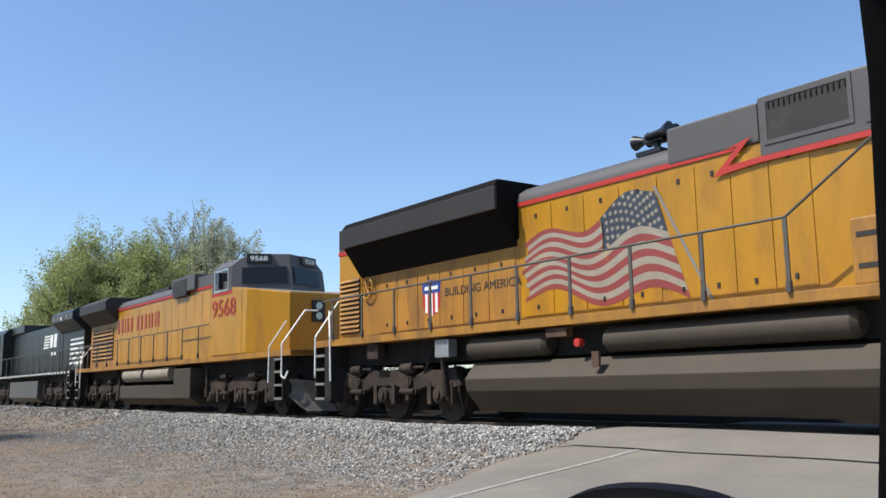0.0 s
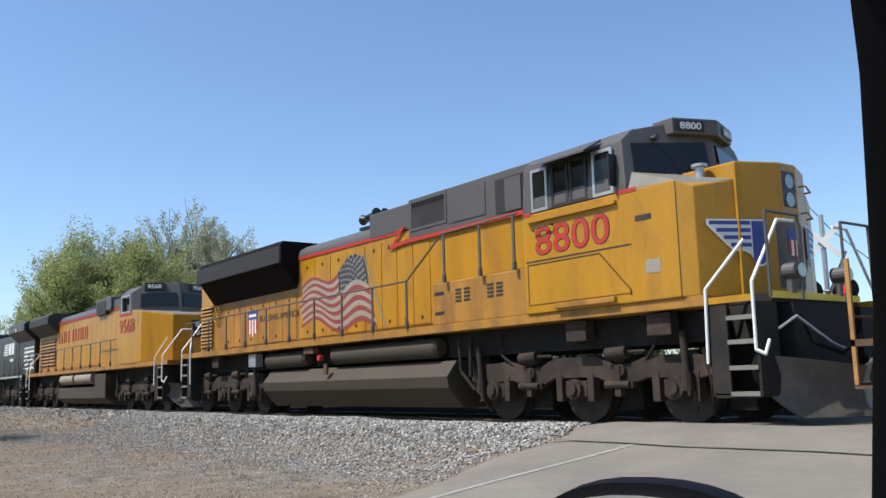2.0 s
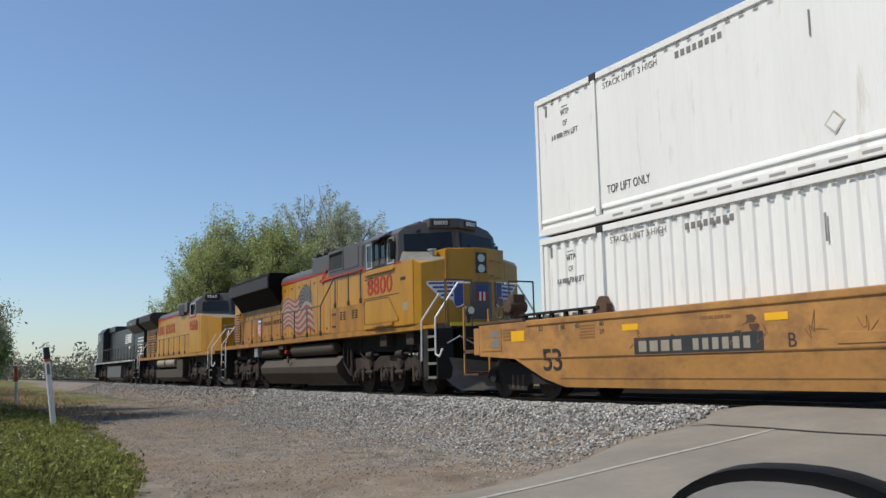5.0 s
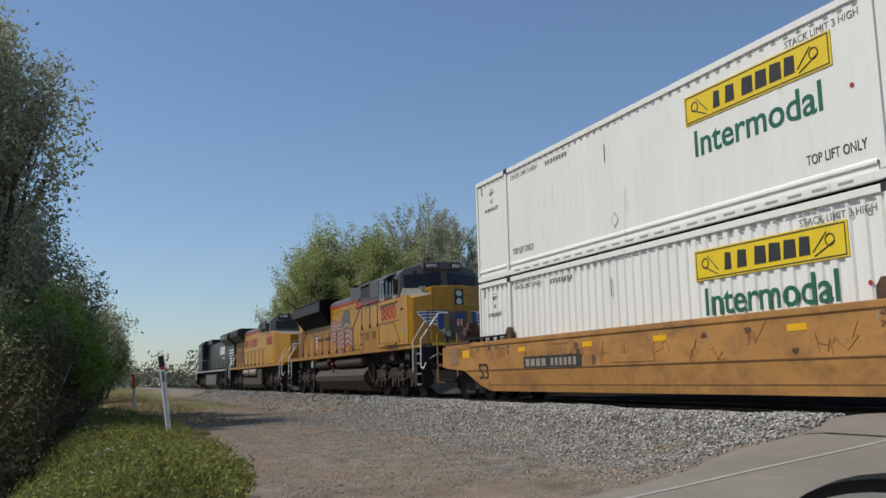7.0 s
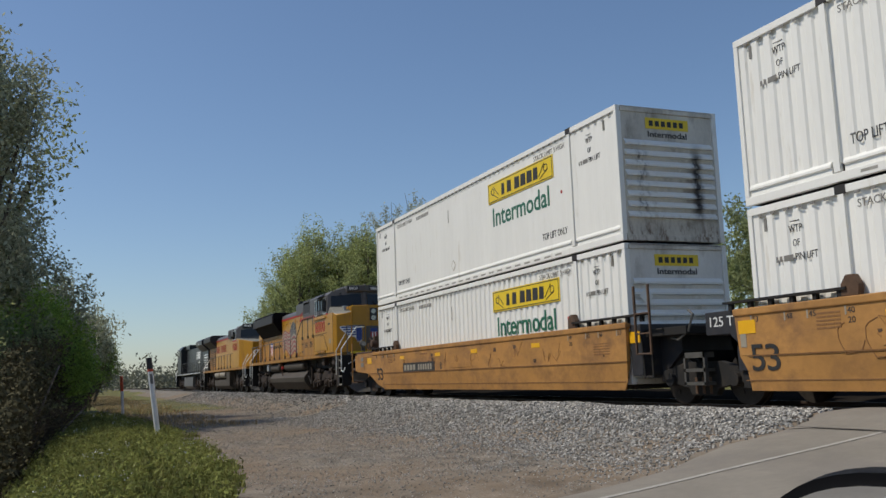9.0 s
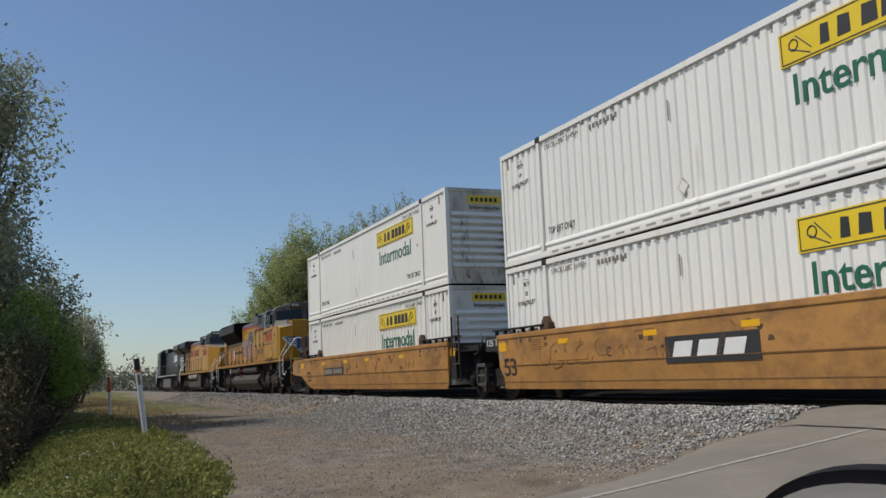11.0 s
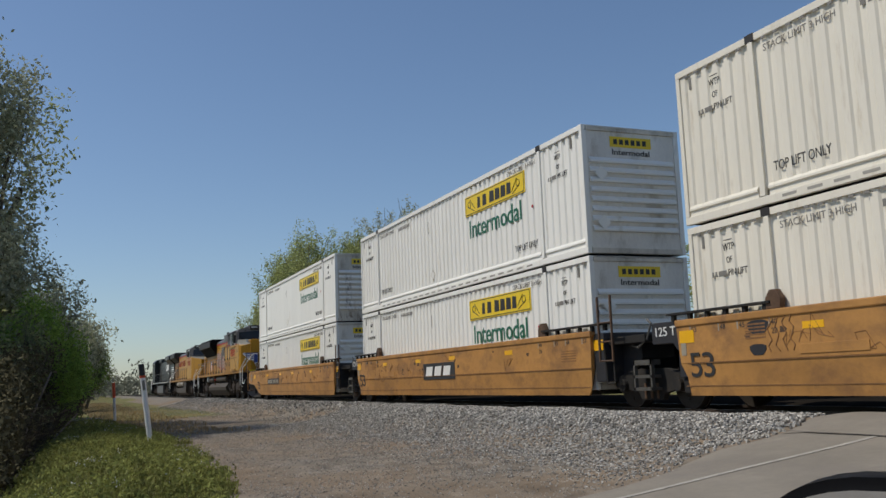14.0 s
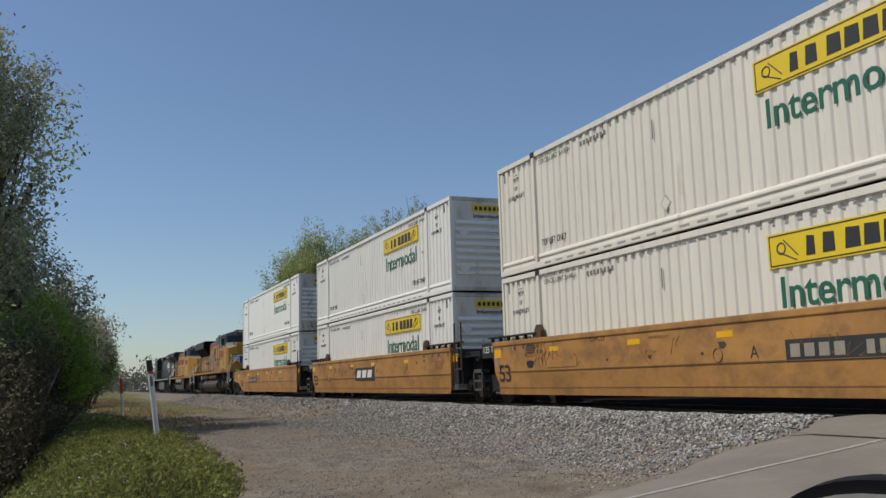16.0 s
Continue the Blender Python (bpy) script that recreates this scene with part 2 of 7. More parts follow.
# ---- building blocks ----
class Shape:
    """Collects faces and turns them into one mesh."""

    def __init__(self):
        self.v, self.f = [], []

    def add(self, verts, faces):
        o = len(self.v)
        self.v.extend(tuple(p) for p in verts)
        self.f.extend(tuple(i + o for i in f) for f in faces)
        return self

    def box(self, x0, x1, y0, y1, z0, z1):
        return self.add([(x, y, z) for z in (z0, z1) for y in (y0, y1) for x in (x0, x1)],
                        [(0, 2, 3, 1), (4, 5, 7, 6), (0, 1, 5, 4), (2, 6, 7, 3), (0, 4, 6, 2), (1, 3, 7, 5)])

    def prism(self, outline, lo, hi, axis="y"):
        """An outline, counter-clockwise or not, drawn out along one axis."""
        n = len(outline)

        def at(p, w):
            return {"y": (p[0], w, p[1]), "x": (w, p[0], p[1]), "z": (p[0], p[1], w)}[axis]
        return self.add([at(p, w) for w in (lo, hi) for p in outline],
                        [tuple(range(n))[::-1], tuple(range(n, 2 * n))] + [(i, (i + 1) % n, n + (i + 1) % n, n + i) for i in range(n)])

    def cyl(self, a, b, r, seg=12, r2=None):
        a, b = Vector(a), Vector(b)
        d = (b - a).normalized()
        s = d.orthogonal().normalized()
        t = d.cross(s)
        r2 = r if r2 is None else r2
        ring = [(math.cos(2 * math.pi * i / seg), math.sin(2 * math.pi * i / seg)) for i in range(seg)]
        return self.add([p + (s * c + t * e) * q for p, q in ((a, r), (b, r2)) for c, e in ring],
                        [tuple(range(seg))[::-1], tuple(range(seg, 2 * seg))] + [(i, (i + 1) % seg, seg + (i + 1) % seg, seg + i) for i in range(seg)])

    def tube(self, points, r, seg=8):
        for a, b in zip(points, points[1:]):
            self.cyl(a, b, r, seg)
        for p in points[1:-1]:
            self.ball(p, r * 1.02, 6, 4)
        return self

    def ball(self, c, r, seg=8, rings=5, squash=1.0):
        vs, fs = [], []
        for j in range(1, rings):
            a = math.pi * j / rings
            vs += [(c[0] + r * math.sin(a) * math.cos(2 * math.pi * i / seg), c[1] + r * math.sin(a) * math.sin(2 * math.pi * i / seg), c[2] + r * squash * math.cos(a)) for i in range(seg)]
        vs += [(c[0], c[1], c[2] + r * squash), (c[0], c[1], c[2] - r * squash)]
        top, bot = len(vs) - 2, len(vs) - 1
        for i in range(seg):
            k = (i + 1) % seg
            fs.append((top, i, k))
            fs.append((bot, (rings - 2) * seg + k, (rings - 2) * seg + i))
            fs += [(j * seg + i, (j + 1) * seg + i, (j + 1) * seg + k, j * seg + k) for j in range(rings - 2)]
        return self.add(vs, fs)

    def ring(self, c, r, thick, axis="y", seg=20):
        pts = []
        for i in range(seg + 1):
            a = 2 * math.pi * i / seg
            u, w = r * math.cos(a), r * math.sin(a)
            pts.append({"y": (c[0] + u, c[1], c[2] + w), "x": (c[0], c[1] + u, c[2] + w), "z": (c[0] + u, c[1] + w, c[2])}[axis])
        for a, b in zip(pts, pts[1:]):
            self.cyl(a, b, thick, 6)
        return self

    def mesh(self, name, mat, bevel=0.0, smooth=False):
        me = bpy.data.meshes.new(name)
        me.from_pydata(self.v, [], self.f)
        bm = bmesh.new()
        bm.from_mesh(me)
        bmesh.ops.recalc_face_normals(bm, faces=bm.faces)
        if bevel:
            edges = [e for e in bm.edges if len(e.link_faces) == 2 and e.calc_face_angle(0) > 0.5]
            bmesh.ops.bevel(bm, geom=edges, offset=bevel, segments=2, affect="EDGES", profile=0.6, clamp_overlap=True)
        if smooth:
            for f in bm.faces:
                f.smooth = True
        bm.to_mesh(me)
        bm.free()
        if smooth:
            me.set_sharp_from_angle(angle=radians(38))
        me.materials.append(mat)
        return me


def part(name, shape, mat, parent=None, label="", bevel=0.0, smooth=False):
    """One mesh object from a Shape (or a ready mesh) under a thing or a part."""
    me = shape if isinstance(shape, bpy.types.Mesh) else shape.mesh(name, mat, bevel, smooth)
    ob = new(name, me)
    if parent:
        ob.parent = parent
    return tagged(ob, label)


def box(*a):
    return Shape().box(*a)


def thing(name, m, label, category, group="", kind=""):
    ob = new(name)
    ob.empty_display_size = 0.3
    ob.matrix_basis = m
    return tagged(ob, label, category, group, kind)


LETTERS = {}


def lettering(text, size, mat, parent, place, width=0.0, bold=0.0, name="lettering", label="", turn=0):
    """Raised letters on a side wall, readable from -y (or from +x with turn 90); place is the lower left corner.
    Large words are cut letter by letter; small print stays one piece."""
    def glyphs(body):
        key = (body, mat.name, bold)
        if key not in LETTERS:
            cu = bpy.data.curves.new("letters", "FONT")
            cu.body, cu.size, cu.extrude, cu.offset, cu.resolution_u = body, 1.0, 0.004, bold, 3
            ob = bpy.data.objects.new("letters", cu)
            scene.collection.objects.link(ob)
            me = bpy.data.meshes.new_from_object(ob.evaluated_get(bpy.context.evaluated_depsgraph_get()))
            bpy.data.objects.remove(ob)
            me.materials.clear()
            me.materials.append(mat)
            LETTERS[key] = me
        return LETTERS[key]
    me = glyphs(text)
    xs, ys = [v.co.x for v in me.vertices], [v.co.y for v in me.vertices]
    x_min, y_min = min(xs), min(ys)
    sy = size / (max(ys) - y_min)
    sx = width / (max(xs) - x_min) if width else sy
    fit = pose(*place, 90, 0, turn) @ Matrix.Diagonal((sx, sy, 1, 1)) @ Matrix.Translation((-x_min, -y_min, 0))
    if size < 0.4 or len(text) < 2:
        shaped = me.copy()
        shaped.transform(fit)
        ob = new(name, shaped)
        ob.parent = parent
        return tagged(ob, label, kind="stuff" if len(text) > 1 else "")
    made = None
    for k, ch in enumerate(text):
        one = glyphs(ch)
        end = max(v.co.x for v in glyphs(text[:k + 1]).vertices)
        shaped = one.copy()
        shaped.transform(fit @ Matrix.Translation((end - max(v.co.x for v in one.vertices), 0, 0)))
        ob = new("letter" if name == "lettering" else "digit", shaped)
        ob.parent = parent
        made = made or ob
        tagged(ob, label)
    return made


def bars(parent, x0, z0, widths, height, y, mat, name="printed_bar", label=""):
    """A row of plain bars that stands in for one line of print."""
    s, x = Shape(), x0
    if name in ("panel_bar", "mark_bar"):
        for w in widths:
            part(name, box(x, x + w, y - 0.004, y, z0, z0 + height), mat, parent, label)
            x += w + height * 0.45
        return parent
    for w in widths:
        s.box(x, x + w, y - 0.004, y, z0, z0 + height)
        x += w + height * 0.45
    return tagged(part(name, s, mat, parent, label), kind="stuff")


def tracks_height(x):
    return GRADE * max(min(x, 60.0), -260.0)


def smoothstep(a, b, v):
    t = min(1.0, max(0.0, (v - a) / (b - a)))
    return t * t * (3 - 2 * t)


# ---- ground, road and track ----
def ground_height(x, y):
    """Height of the bare ground: the bank of the line, the yard beside it, a shallow mound at the brush."""
    base = tracks_height(x)
    away = abs(y)
    bank = -0.08 - 0.42 * smoothstep(2.3, 4.6, away) - 0.06 * smoothstep(5, 12, away)
    if y > 0:
        bank = -0.22 - 0.34 * smoothstep(6, 12, y)
    if y < 0:
        along = smoothstep(-8.8, -13, x) * smoothstep(-60, -34, x)
        bank += 0.20 * math.exp(-((y + 10.9) / 0.95) ** 2) * along - 0.55 * smoothstep(-11.7, -13.0, y) * along
    bump = 0.05 * noise.noise(Vector((x * 0.35, y * 0.35, 0))) * smoothstep(2.5, 5, away)
    road = smoothstep(road_edge(y) - 1.5, road_edge(y) + 0.1, x) * smoothstep(9.0, 8.0, x)
    return base + (bank + bump) * (1 - road) + (road_height(y) - 0.06) * road


def road_height(y):
    """The road climbs to the crossing on both sides."""
    away = abs(y)
    ramp = min(1.0, max(0.0, (away - 1.5) / 6.0))
    ramp = 0.2 * ramp * ramp * (3 - 2 * ramp) + 0.8 * ramp
    return 0.025 - 0.64 * ramp + (0.08 * math.exp(-((away - 2.0) / 0.55) ** 2) if y < 0 else 0.0)


def road_edge(y):
    """The broken edge of the asphalt flares out towards the rails."""
    if y > 1.5:
        return -8.8
    return -8.75 - 0.85 * smoothstep(-6.0, -3.6, y) - 0.45 * smoothstep(-3.2, -1.3, y) + 0.12 * noise.noise(Vector((y * 1.3, 4, 0)))


def sheet(name, xs, ys, height, mat, label, category):
    v = [(x, y, height(x, y)) for y in ys for x in xs]
    n = len(xs)
    f = [(j * n + i, j * n + i + 1, (j + 1) * n + i + 1, (j + 1) * n + i) for j in range(len(ys) - 1) for i in range(n - 1)]
    me = bpy.data.meshes.new(name)
    me.from_pydata(v, [], f)
    me.materials.append(mat)
    for p in me.polygons:
        p.use_smooth = True
    return tagged(new(name, me), label, category, kind="structure")


def steps(*spans):
    out = []
    for a, b, d in spans:
        n = max(1, round((b - a) / d))
        out += [a + (b - a) * i / n for i in range(n)]
    return out + [spans[-1][1]]


ground = sheet("ground", steps((-2500, -300, 220), (-300, -80, 10), (-80, -30, 2), (-30, 12, 0.4), (12, 60, 4), (60, 2500, 240)),
               steps((-2500, -60, 240), (-60, -16, 4), (-16, -1, 0.3), (-1, 1, 0.5), (1, 16, 0.8), (16, 80, 6), (80, 2500, 240)), ground_height, SOIL,
               "grey gravel and brown dirt yard beside the railway", "ground")
ground.data.materials.append(FIELD)
for p in ground.data.polygons:
    c = p.center
    if (c.x < -42 and c.y < -4.5) or c.y > 7 or c.y < -24 or c.x < -120 or c.x > 16:
        p.material_index = 1
road = sheet("road", steps((0, 1, 1 / 48)), steps((-26, -10, 1.2), (-10, 8, 0.25), (8, 60, 4)),
             lambda x, y: 0, ASPHALT, "pale worn asphalt road that climbs to the crossing", "road")
for v in road.data.vertices:
    f, y = v.co.x, v.co.y
    x = road_edge(y) + (7.6 - road_edge(y)) * f
    v.co = (x, y, road_height(y) + tracks_height(x) + 0.02 * noise.noise(Vector((x * 0.4, y * 0.4, 3))) - 0.09 * (1 - smoothstep(0.0, 0.035, f)))


def road_mark(name, x0, x1, ya, yb, mat, label, lift=0.006, wobble=0.0):
    ys = steps((ya, yb, 0.25))
    v = []
    for y in ys:
        w = wobble * noise.noise(Vector((y * 0.9, x0, 7)))
        for x in (x0 + w, x1 + w):
            v.append((x, y, road_height(y) + tracks_height(x) + 0.02 * noise.noise(Vector((x * 0.4, y * 0.4, 3))) + lift))
    me = bpy.data.meshes.new(name)
    me.from_pydata(v, [], [(2 * i, 2 * i + 1, 2 * i + 3, 2 * i + 2) for i in range(len(ys) - 1)])
    me.materials.append(mat)
    return tagged(new(name, me), label, name.replace("_", " "), kind="structure")


road_mark("edge_line", -7.855, -7.775, -16, -3.0, ROAD_LINE, "worn white edge line painted on the asphalt")


def tar_seam(y, label):
    xs = steps((-9.35, 7.3, 0.3))
    v = []
    for x in xs:
        w = 0.10 * noise.noise(Vector((x * 0.8, y, 2))) + 0.04 * (x + 8) * 0.2
        for d in (-0.03, 0.03):
            v.append((x, y + w + d, road_height(y + w) + tracks_height(x) + 0.02 * noise.noise(Vector((x * 0.4, (y + w) * 0.4, 3))) + 0.012))
    me = bpy.data.meshes.new("tar_seam")
    me.from_pydata(v, [], [(2 * i, 2 * i + 1, 2 * i + 3, 2 * i + 2) for i in range(len(xs) - 1)])
    me.materials.append(TAR)
    tagged(new("tar_seam", me), label, "seam", kind="structure")


tar_seam(-3.0, "dark tar seam across the worn asphalt")

X_WEST, X_EAST = -600.0, 60.0


def line_point(x, y, z):
    return (x, y, tracks_height(x) + z)


def bank_height(x, y):
    """Crushed stone heaped to rail height outside the sleepers, falling away to the yard."""
    away = abs(y)
    return tracks_height(x) - 0.17 + 0.16 * smoothstep(1.35, 1.85, away) - 0.50 * (smoothstep(2.1, 4.5, away) if y < 0 else smoothstep(6.2, 9.0, y)) + 0.05 * noise.noise(Vector((x * 0.7, y * 0.9, 5)))


bank = sheet("ballast_bank", steps((-260, -60, 8), (-60, 12, 0.6), (12, 60, 4)), [-4.4, -4.0, -3.6, -3.2, -2.9, -2.6, -2.35, -2.1, -1.9, -1.65, -1.4, -1.2, -0.6, 0, 0.6, 1.2, 1.9, 2.3, 2.9, 3.6, 4.4, 5.4, 6.4, 7.4, 8.4],
             lambda x, y: bank_height(x, y) - 0.5 * smoothstep(road_edge(y) - 0.2, road_edge(y) + 0.3, x) * smoothstep(7.8, 7.4, x),
             BALLAST, "sloping grey crushed stone bank under the rails", "ballast")


# near-black from the near rail outwards to the far side: painted train shade
bank.data.materials.append(SHADED_BALLAST)
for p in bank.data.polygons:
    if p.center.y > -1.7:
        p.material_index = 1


def rail_track():
    track = thing("railway_track", pose(0, 0, 0), "steel rails on dark creosoted timber sleepers in ballast", "railway track", kind="structure")
    a, b = -260.0, 60.0
    for y in (-0.755, 0.755):
        s, t = Shape(), Shape()
        for w, z0, z1 in ((0.075, -0.175, -0.15), (0.010, -0.15, -0.045), (0.036, -0.045, -0.004)):
            s.add([line_point(x, y + d, z) for x in (a, b) for d, z in ((-w, z0), (w, z0), (w, z1), (-w, z1))], [(0, 1, 5, 4), (1, 2, 6, 5), (2, 3, 7, 6), (3, 0, 4, 7), (0, 3, 2, 1), (4, 5, 6, 7)])
        rail = part("rail", s, RAIL, track)
        t.add([line_point(x, y + d, z) for x in (a, b) for d, z in ((-0.03, -0.004), (0.03, -0.004), (0.03, 0.0), (-0.03, 0.0))], [(0, 1, 5, 4), (1, 2, 6, 5), (2, 3, 7, 6), (3, 0, 4, 7), (0, 3, 2, 1), (4, 5, 6, 7)])
        part("rail_head", t, RAIL_TOP, rail, "polished running surface")
    tie = box(-0.115, 0.115, -1.3, 1.3, -0.30, -0.15).mesh("sleeper", TIE, 0.012)
    for i in range(130):
        x = -62 + 0.54 * i
        if -9.4 < x < 8.2:
            continue
        o = part("sleeper", tie, TIE, track)
        o.matrix_basis = pose(x, random.uniform(-0.03, 0.03), tracks_height(x), 0, 0, random.uniform(-1, 1))
    return track


rail_track()


def scatter_stones():
    """Loose crushed stone, thick on the bank and thin on the yard."""
    rng = np.random.default_rng(4)
    cube = np.array([(x, y, z) for z in (-1, 1) for y in (-1, 1) for x in (-1, 1)], float)
    faces = np.array([(0, 2, 3, 1), (4, 5, 7, 6), (0, 1, 5, 4), (2, 6, 7, 3), (0, 4, 6, 2), (1, 3, 7, 5)])
    vs, fs, k = [], [], 0
    for n_, (x0, x1, n, reach) in enumerate(((-30, -8.6, 68000, 8.0), (-75, -30, 13000, 6.5), (-42, -30, 1500, 0))):
        for _ in range(n):
            x = rng.uniform(x0, x1)
            if reach:
                f = rng.uniform(0, 1) ** 2.0
                y = -1.72 - reach * f
                r = (0.029 - 0.021 * min(1.0, f * 1.5)) * rng.uniform(0.5, 1.15) * (1.5 if n_ else 1.0)
                if f > 0.35 and noise.noise(Vector((x * 0.45, y * 0.6, 4))) > rng.uniform(0.1, 0.9):
                    continue
            else:
                y, r = rng.uniform(-11.6, -10.2), rng.uniform(0.03, 0.08)
            if x > road_edge(y) + rng.uniform(-0.1, 0.22):
                continue
            if y > -4.4:
                z = bank_height(x, y)
                z = max(z, ground_height(x, y))
            else:
                z = ground_height(x, y)
            if x > road_edge(y):
                z = max(z, road_height(y) + tracks_height(x) - 0.08)
            p = cube * (r * rng.uniform(0.6, 1.2, 3)) * rng.uniform(0.65, 1.0, (8, 1))
            t, u = rng.uniform(0, 6.28), rng.uniform(-0.7, 0.7)
            c, s, cu, su = math.cos(t), math.sin(t), math.cos(u), math.sin(u)
            p = p @ np.array([[c, s, 0], [-s, c, 0], [0, 0, 1]]) @ np.array([[1, 0, 0], [0, cu, su], [0, -su, cu]])
            vs.append(p + (x, y, z + r * 0.25))
            fs.append(faces + k)
            k += 8
    me = bpy.data.meshes.new("ballast_stones")
    me.from_pydata(np.concatenate(vs).tolist(), [], np.concatenate(fs).tolist())
    me.materials.append(STONE)
    tagged(new("ballast_stones", me), "loose pale grey crushed ballast stones", "gravel", kind="stuff")


scatter_stones()


def blades(name, mat, label, category, spots, low, high, width, seed):
    """Grass: narrow bent blades at the given (x, y) spots."""
    rng = np.random.default_rng(seed)
    vs, fs = [], []
    for x, y in spots:
        z = ground_height(x, y) - 0.01
        h, a, w = rng.uniform(low, high) * (0.45 + 1.1 * max(0.0, 0.5 + noise.noise(Vector((x * 2.2, y * 2.2, 6))))), rng.uniform(0, 6.28), width * rng.uniform(0.6, 1.3)
        lean = rng.uniform(0.1, 0.6) * h
        dx, dy = math.cos(a), math.sin(a)
        k = len(vs)
        vs += [(x - dy * w, y + dx * w, z), (x + dy * w, y - dx * w, z), (x + dx * lean * 0.4 + dy * w * 0.7, y + dy * lean * 0.4 - dx * w * 0.7, z + h * 0.6),
               (x + dx * lean * 0.4 - dy * w * 0.7, y + dy * lean * 0.4 + dx * w * 0.7, z + h * 0.6), (x + dx * lean, y + dy * lean, z + h)]
        fs += [(k, k + 1, k + 2, k + 3), (k + 3, k + 2, k + 4)]
    me = bpy.data.meshes.new(name)
    me.from_pydata(vs, [], fs)
    me.materials.append(mat)
    return tagged(new(name, me), label, category, kind="stuff")


def grass_spots(n, seed, x0, x1, y0, y1, right_edge):
    rng = np.random.default_rng(seed)
    out = []
    while len(out) < n:
        x, y = rng.uniform(x0, x1), rng.uniform(y0, y1)
        edge = right_edge(x) + 0.6 * noise.noise(Vector((x * 0.8, y * 0.8, 9))) + 0.5 * noise.noise(Vector((x * 2.5, y * 2.5, 2)))
        if y < edge and noise.noise(Vector((x * 0.5, y * 0.5, 1))) > -0.75 * min(1.0, (edge - y) * 1.5) + 0.05:
            out.append((x, y))
    return out


def verge_edge(x):
    """Where the grass of the mound gives way to the gravel."""
    return float(np.interp(x, (-36, -31, -24, -18, -12, -10, -8.6), (-10.3, -9.7, -9.2, -9.25, -9.65, -10.0, -10.9)))


def verge_spots(n, seed, low=-12.6):
    rng = np.random.default_rng(seed)
    out = []
    while len(out) < n:
        x, y = -8.6 - 27 * rng.uniform(0, 1) ** 1.35, rng.uniform(low, -8.9)
        edge = verge_edge(x) + 0.22 * noise.noise(Vector((x * 0.8, y * 0.8, 9))) + 0.2 * noise.noise(Vector((x * 2.5, y * 2.5, 2)))
        if y < edge - rng.uniform(0, 1) ** 4 * 0.5 + 0.15 and noise.noise(Vector((x * 0.9, y * 0.9, 1))) > -0.9 * min(1.0, (edge - y) * 2.0) + 0.05:
            out.append((x, y))
    return out


blades("green_grass", GRASS, "lush green spring grass on a low mound beside the brush", "grass", verge_spots(62000, 3), 0.04, 0.14, 0.011, 5)


def weeds():
    """Low broad-leaved weeds among the grass, with sprinkles of tiny white flowers."""
    rng = np.random.default_rng(9)
    cs = [np.array((x, y, ground_height(x, y) + rng.uniform(0.03, 0.12))) for x, y in verge_spots(5200, 14)]
    v, f = leaf_cloud(rng, cs, [0.11] * len(cs), [9] * len(cs), 0.030)
    me = bpy.data.meshes.new("weeds")
    me.from_pydata(v.tolist(), [], f.tolist())
    me.materials.append(WEED)
    tagged(new("weeds", me), "low broad-leaved green weeds in the grass", "weeds", kind="stuff")
    cs = [np.array((x, y, ground_height(x, y) + rng.uniform(0.08, 0.17))) for x, y in verge_spots(2600, 15) if noise.noise(Vector((x * 1.1, y * 1.1, 12))) > 0.28]
    v, f = leaf_cloud(rng, cs, [0.06] * len(cs), [3] * len(cs), 0.015)
    me = bpy.data.meshes.new("flowers")
    me.from_pydata(v.tolist(), [], f.tolist())
    me.materials.append(FLOWER)
    tagged(new("flowers", me), "sprinkled tiny white wild flowers", "flowers", kind="stuff")


blades("dry_grass", DRY_GRASS, "dry straw-coloured grass along the line", "grass", grass_spots(16000, 8, -120, -26, -10.5, -5.5, lambda x: -7.0 + 0.9 * noise.noise(Vector((x * 0.2, 0, 0)))), 0.04, 0.14, 0.014, 6)


# ---- trees, brush and the far distance ----
def leaf_cloud(rng, centres, radii, counts, size):
    vs, fs = [], []
    for c, r, n in zip(centres, radii, counts):
        p = np.clip(rng.normal(0, 0.5, (n, 3)), -0.85, 0.85) * r + c
        a, b = rng.normal(0, 1, (n, 3)), rng.normal(0, 1, (n, 3))
        a /= np.linalg.norm(a, axis=1, keepdims=True)
        b = np.cross(a, b)
        b /= np.linalg.norm(b, axis=1, keepdims=True)
        s = size * rng.uniform(0.6, 1.4, (n, 1))
        k = len(vs) * 4
        vs.append(np.stack([p - a * s, p + b * s * 0.45, p + a * s, p - b * s * 0.45], 1).reshape(-1, 3))
    v = np.concatenate(vs)
    return v, np.arange(len(v)).reshape(-1, 4)


weeds()


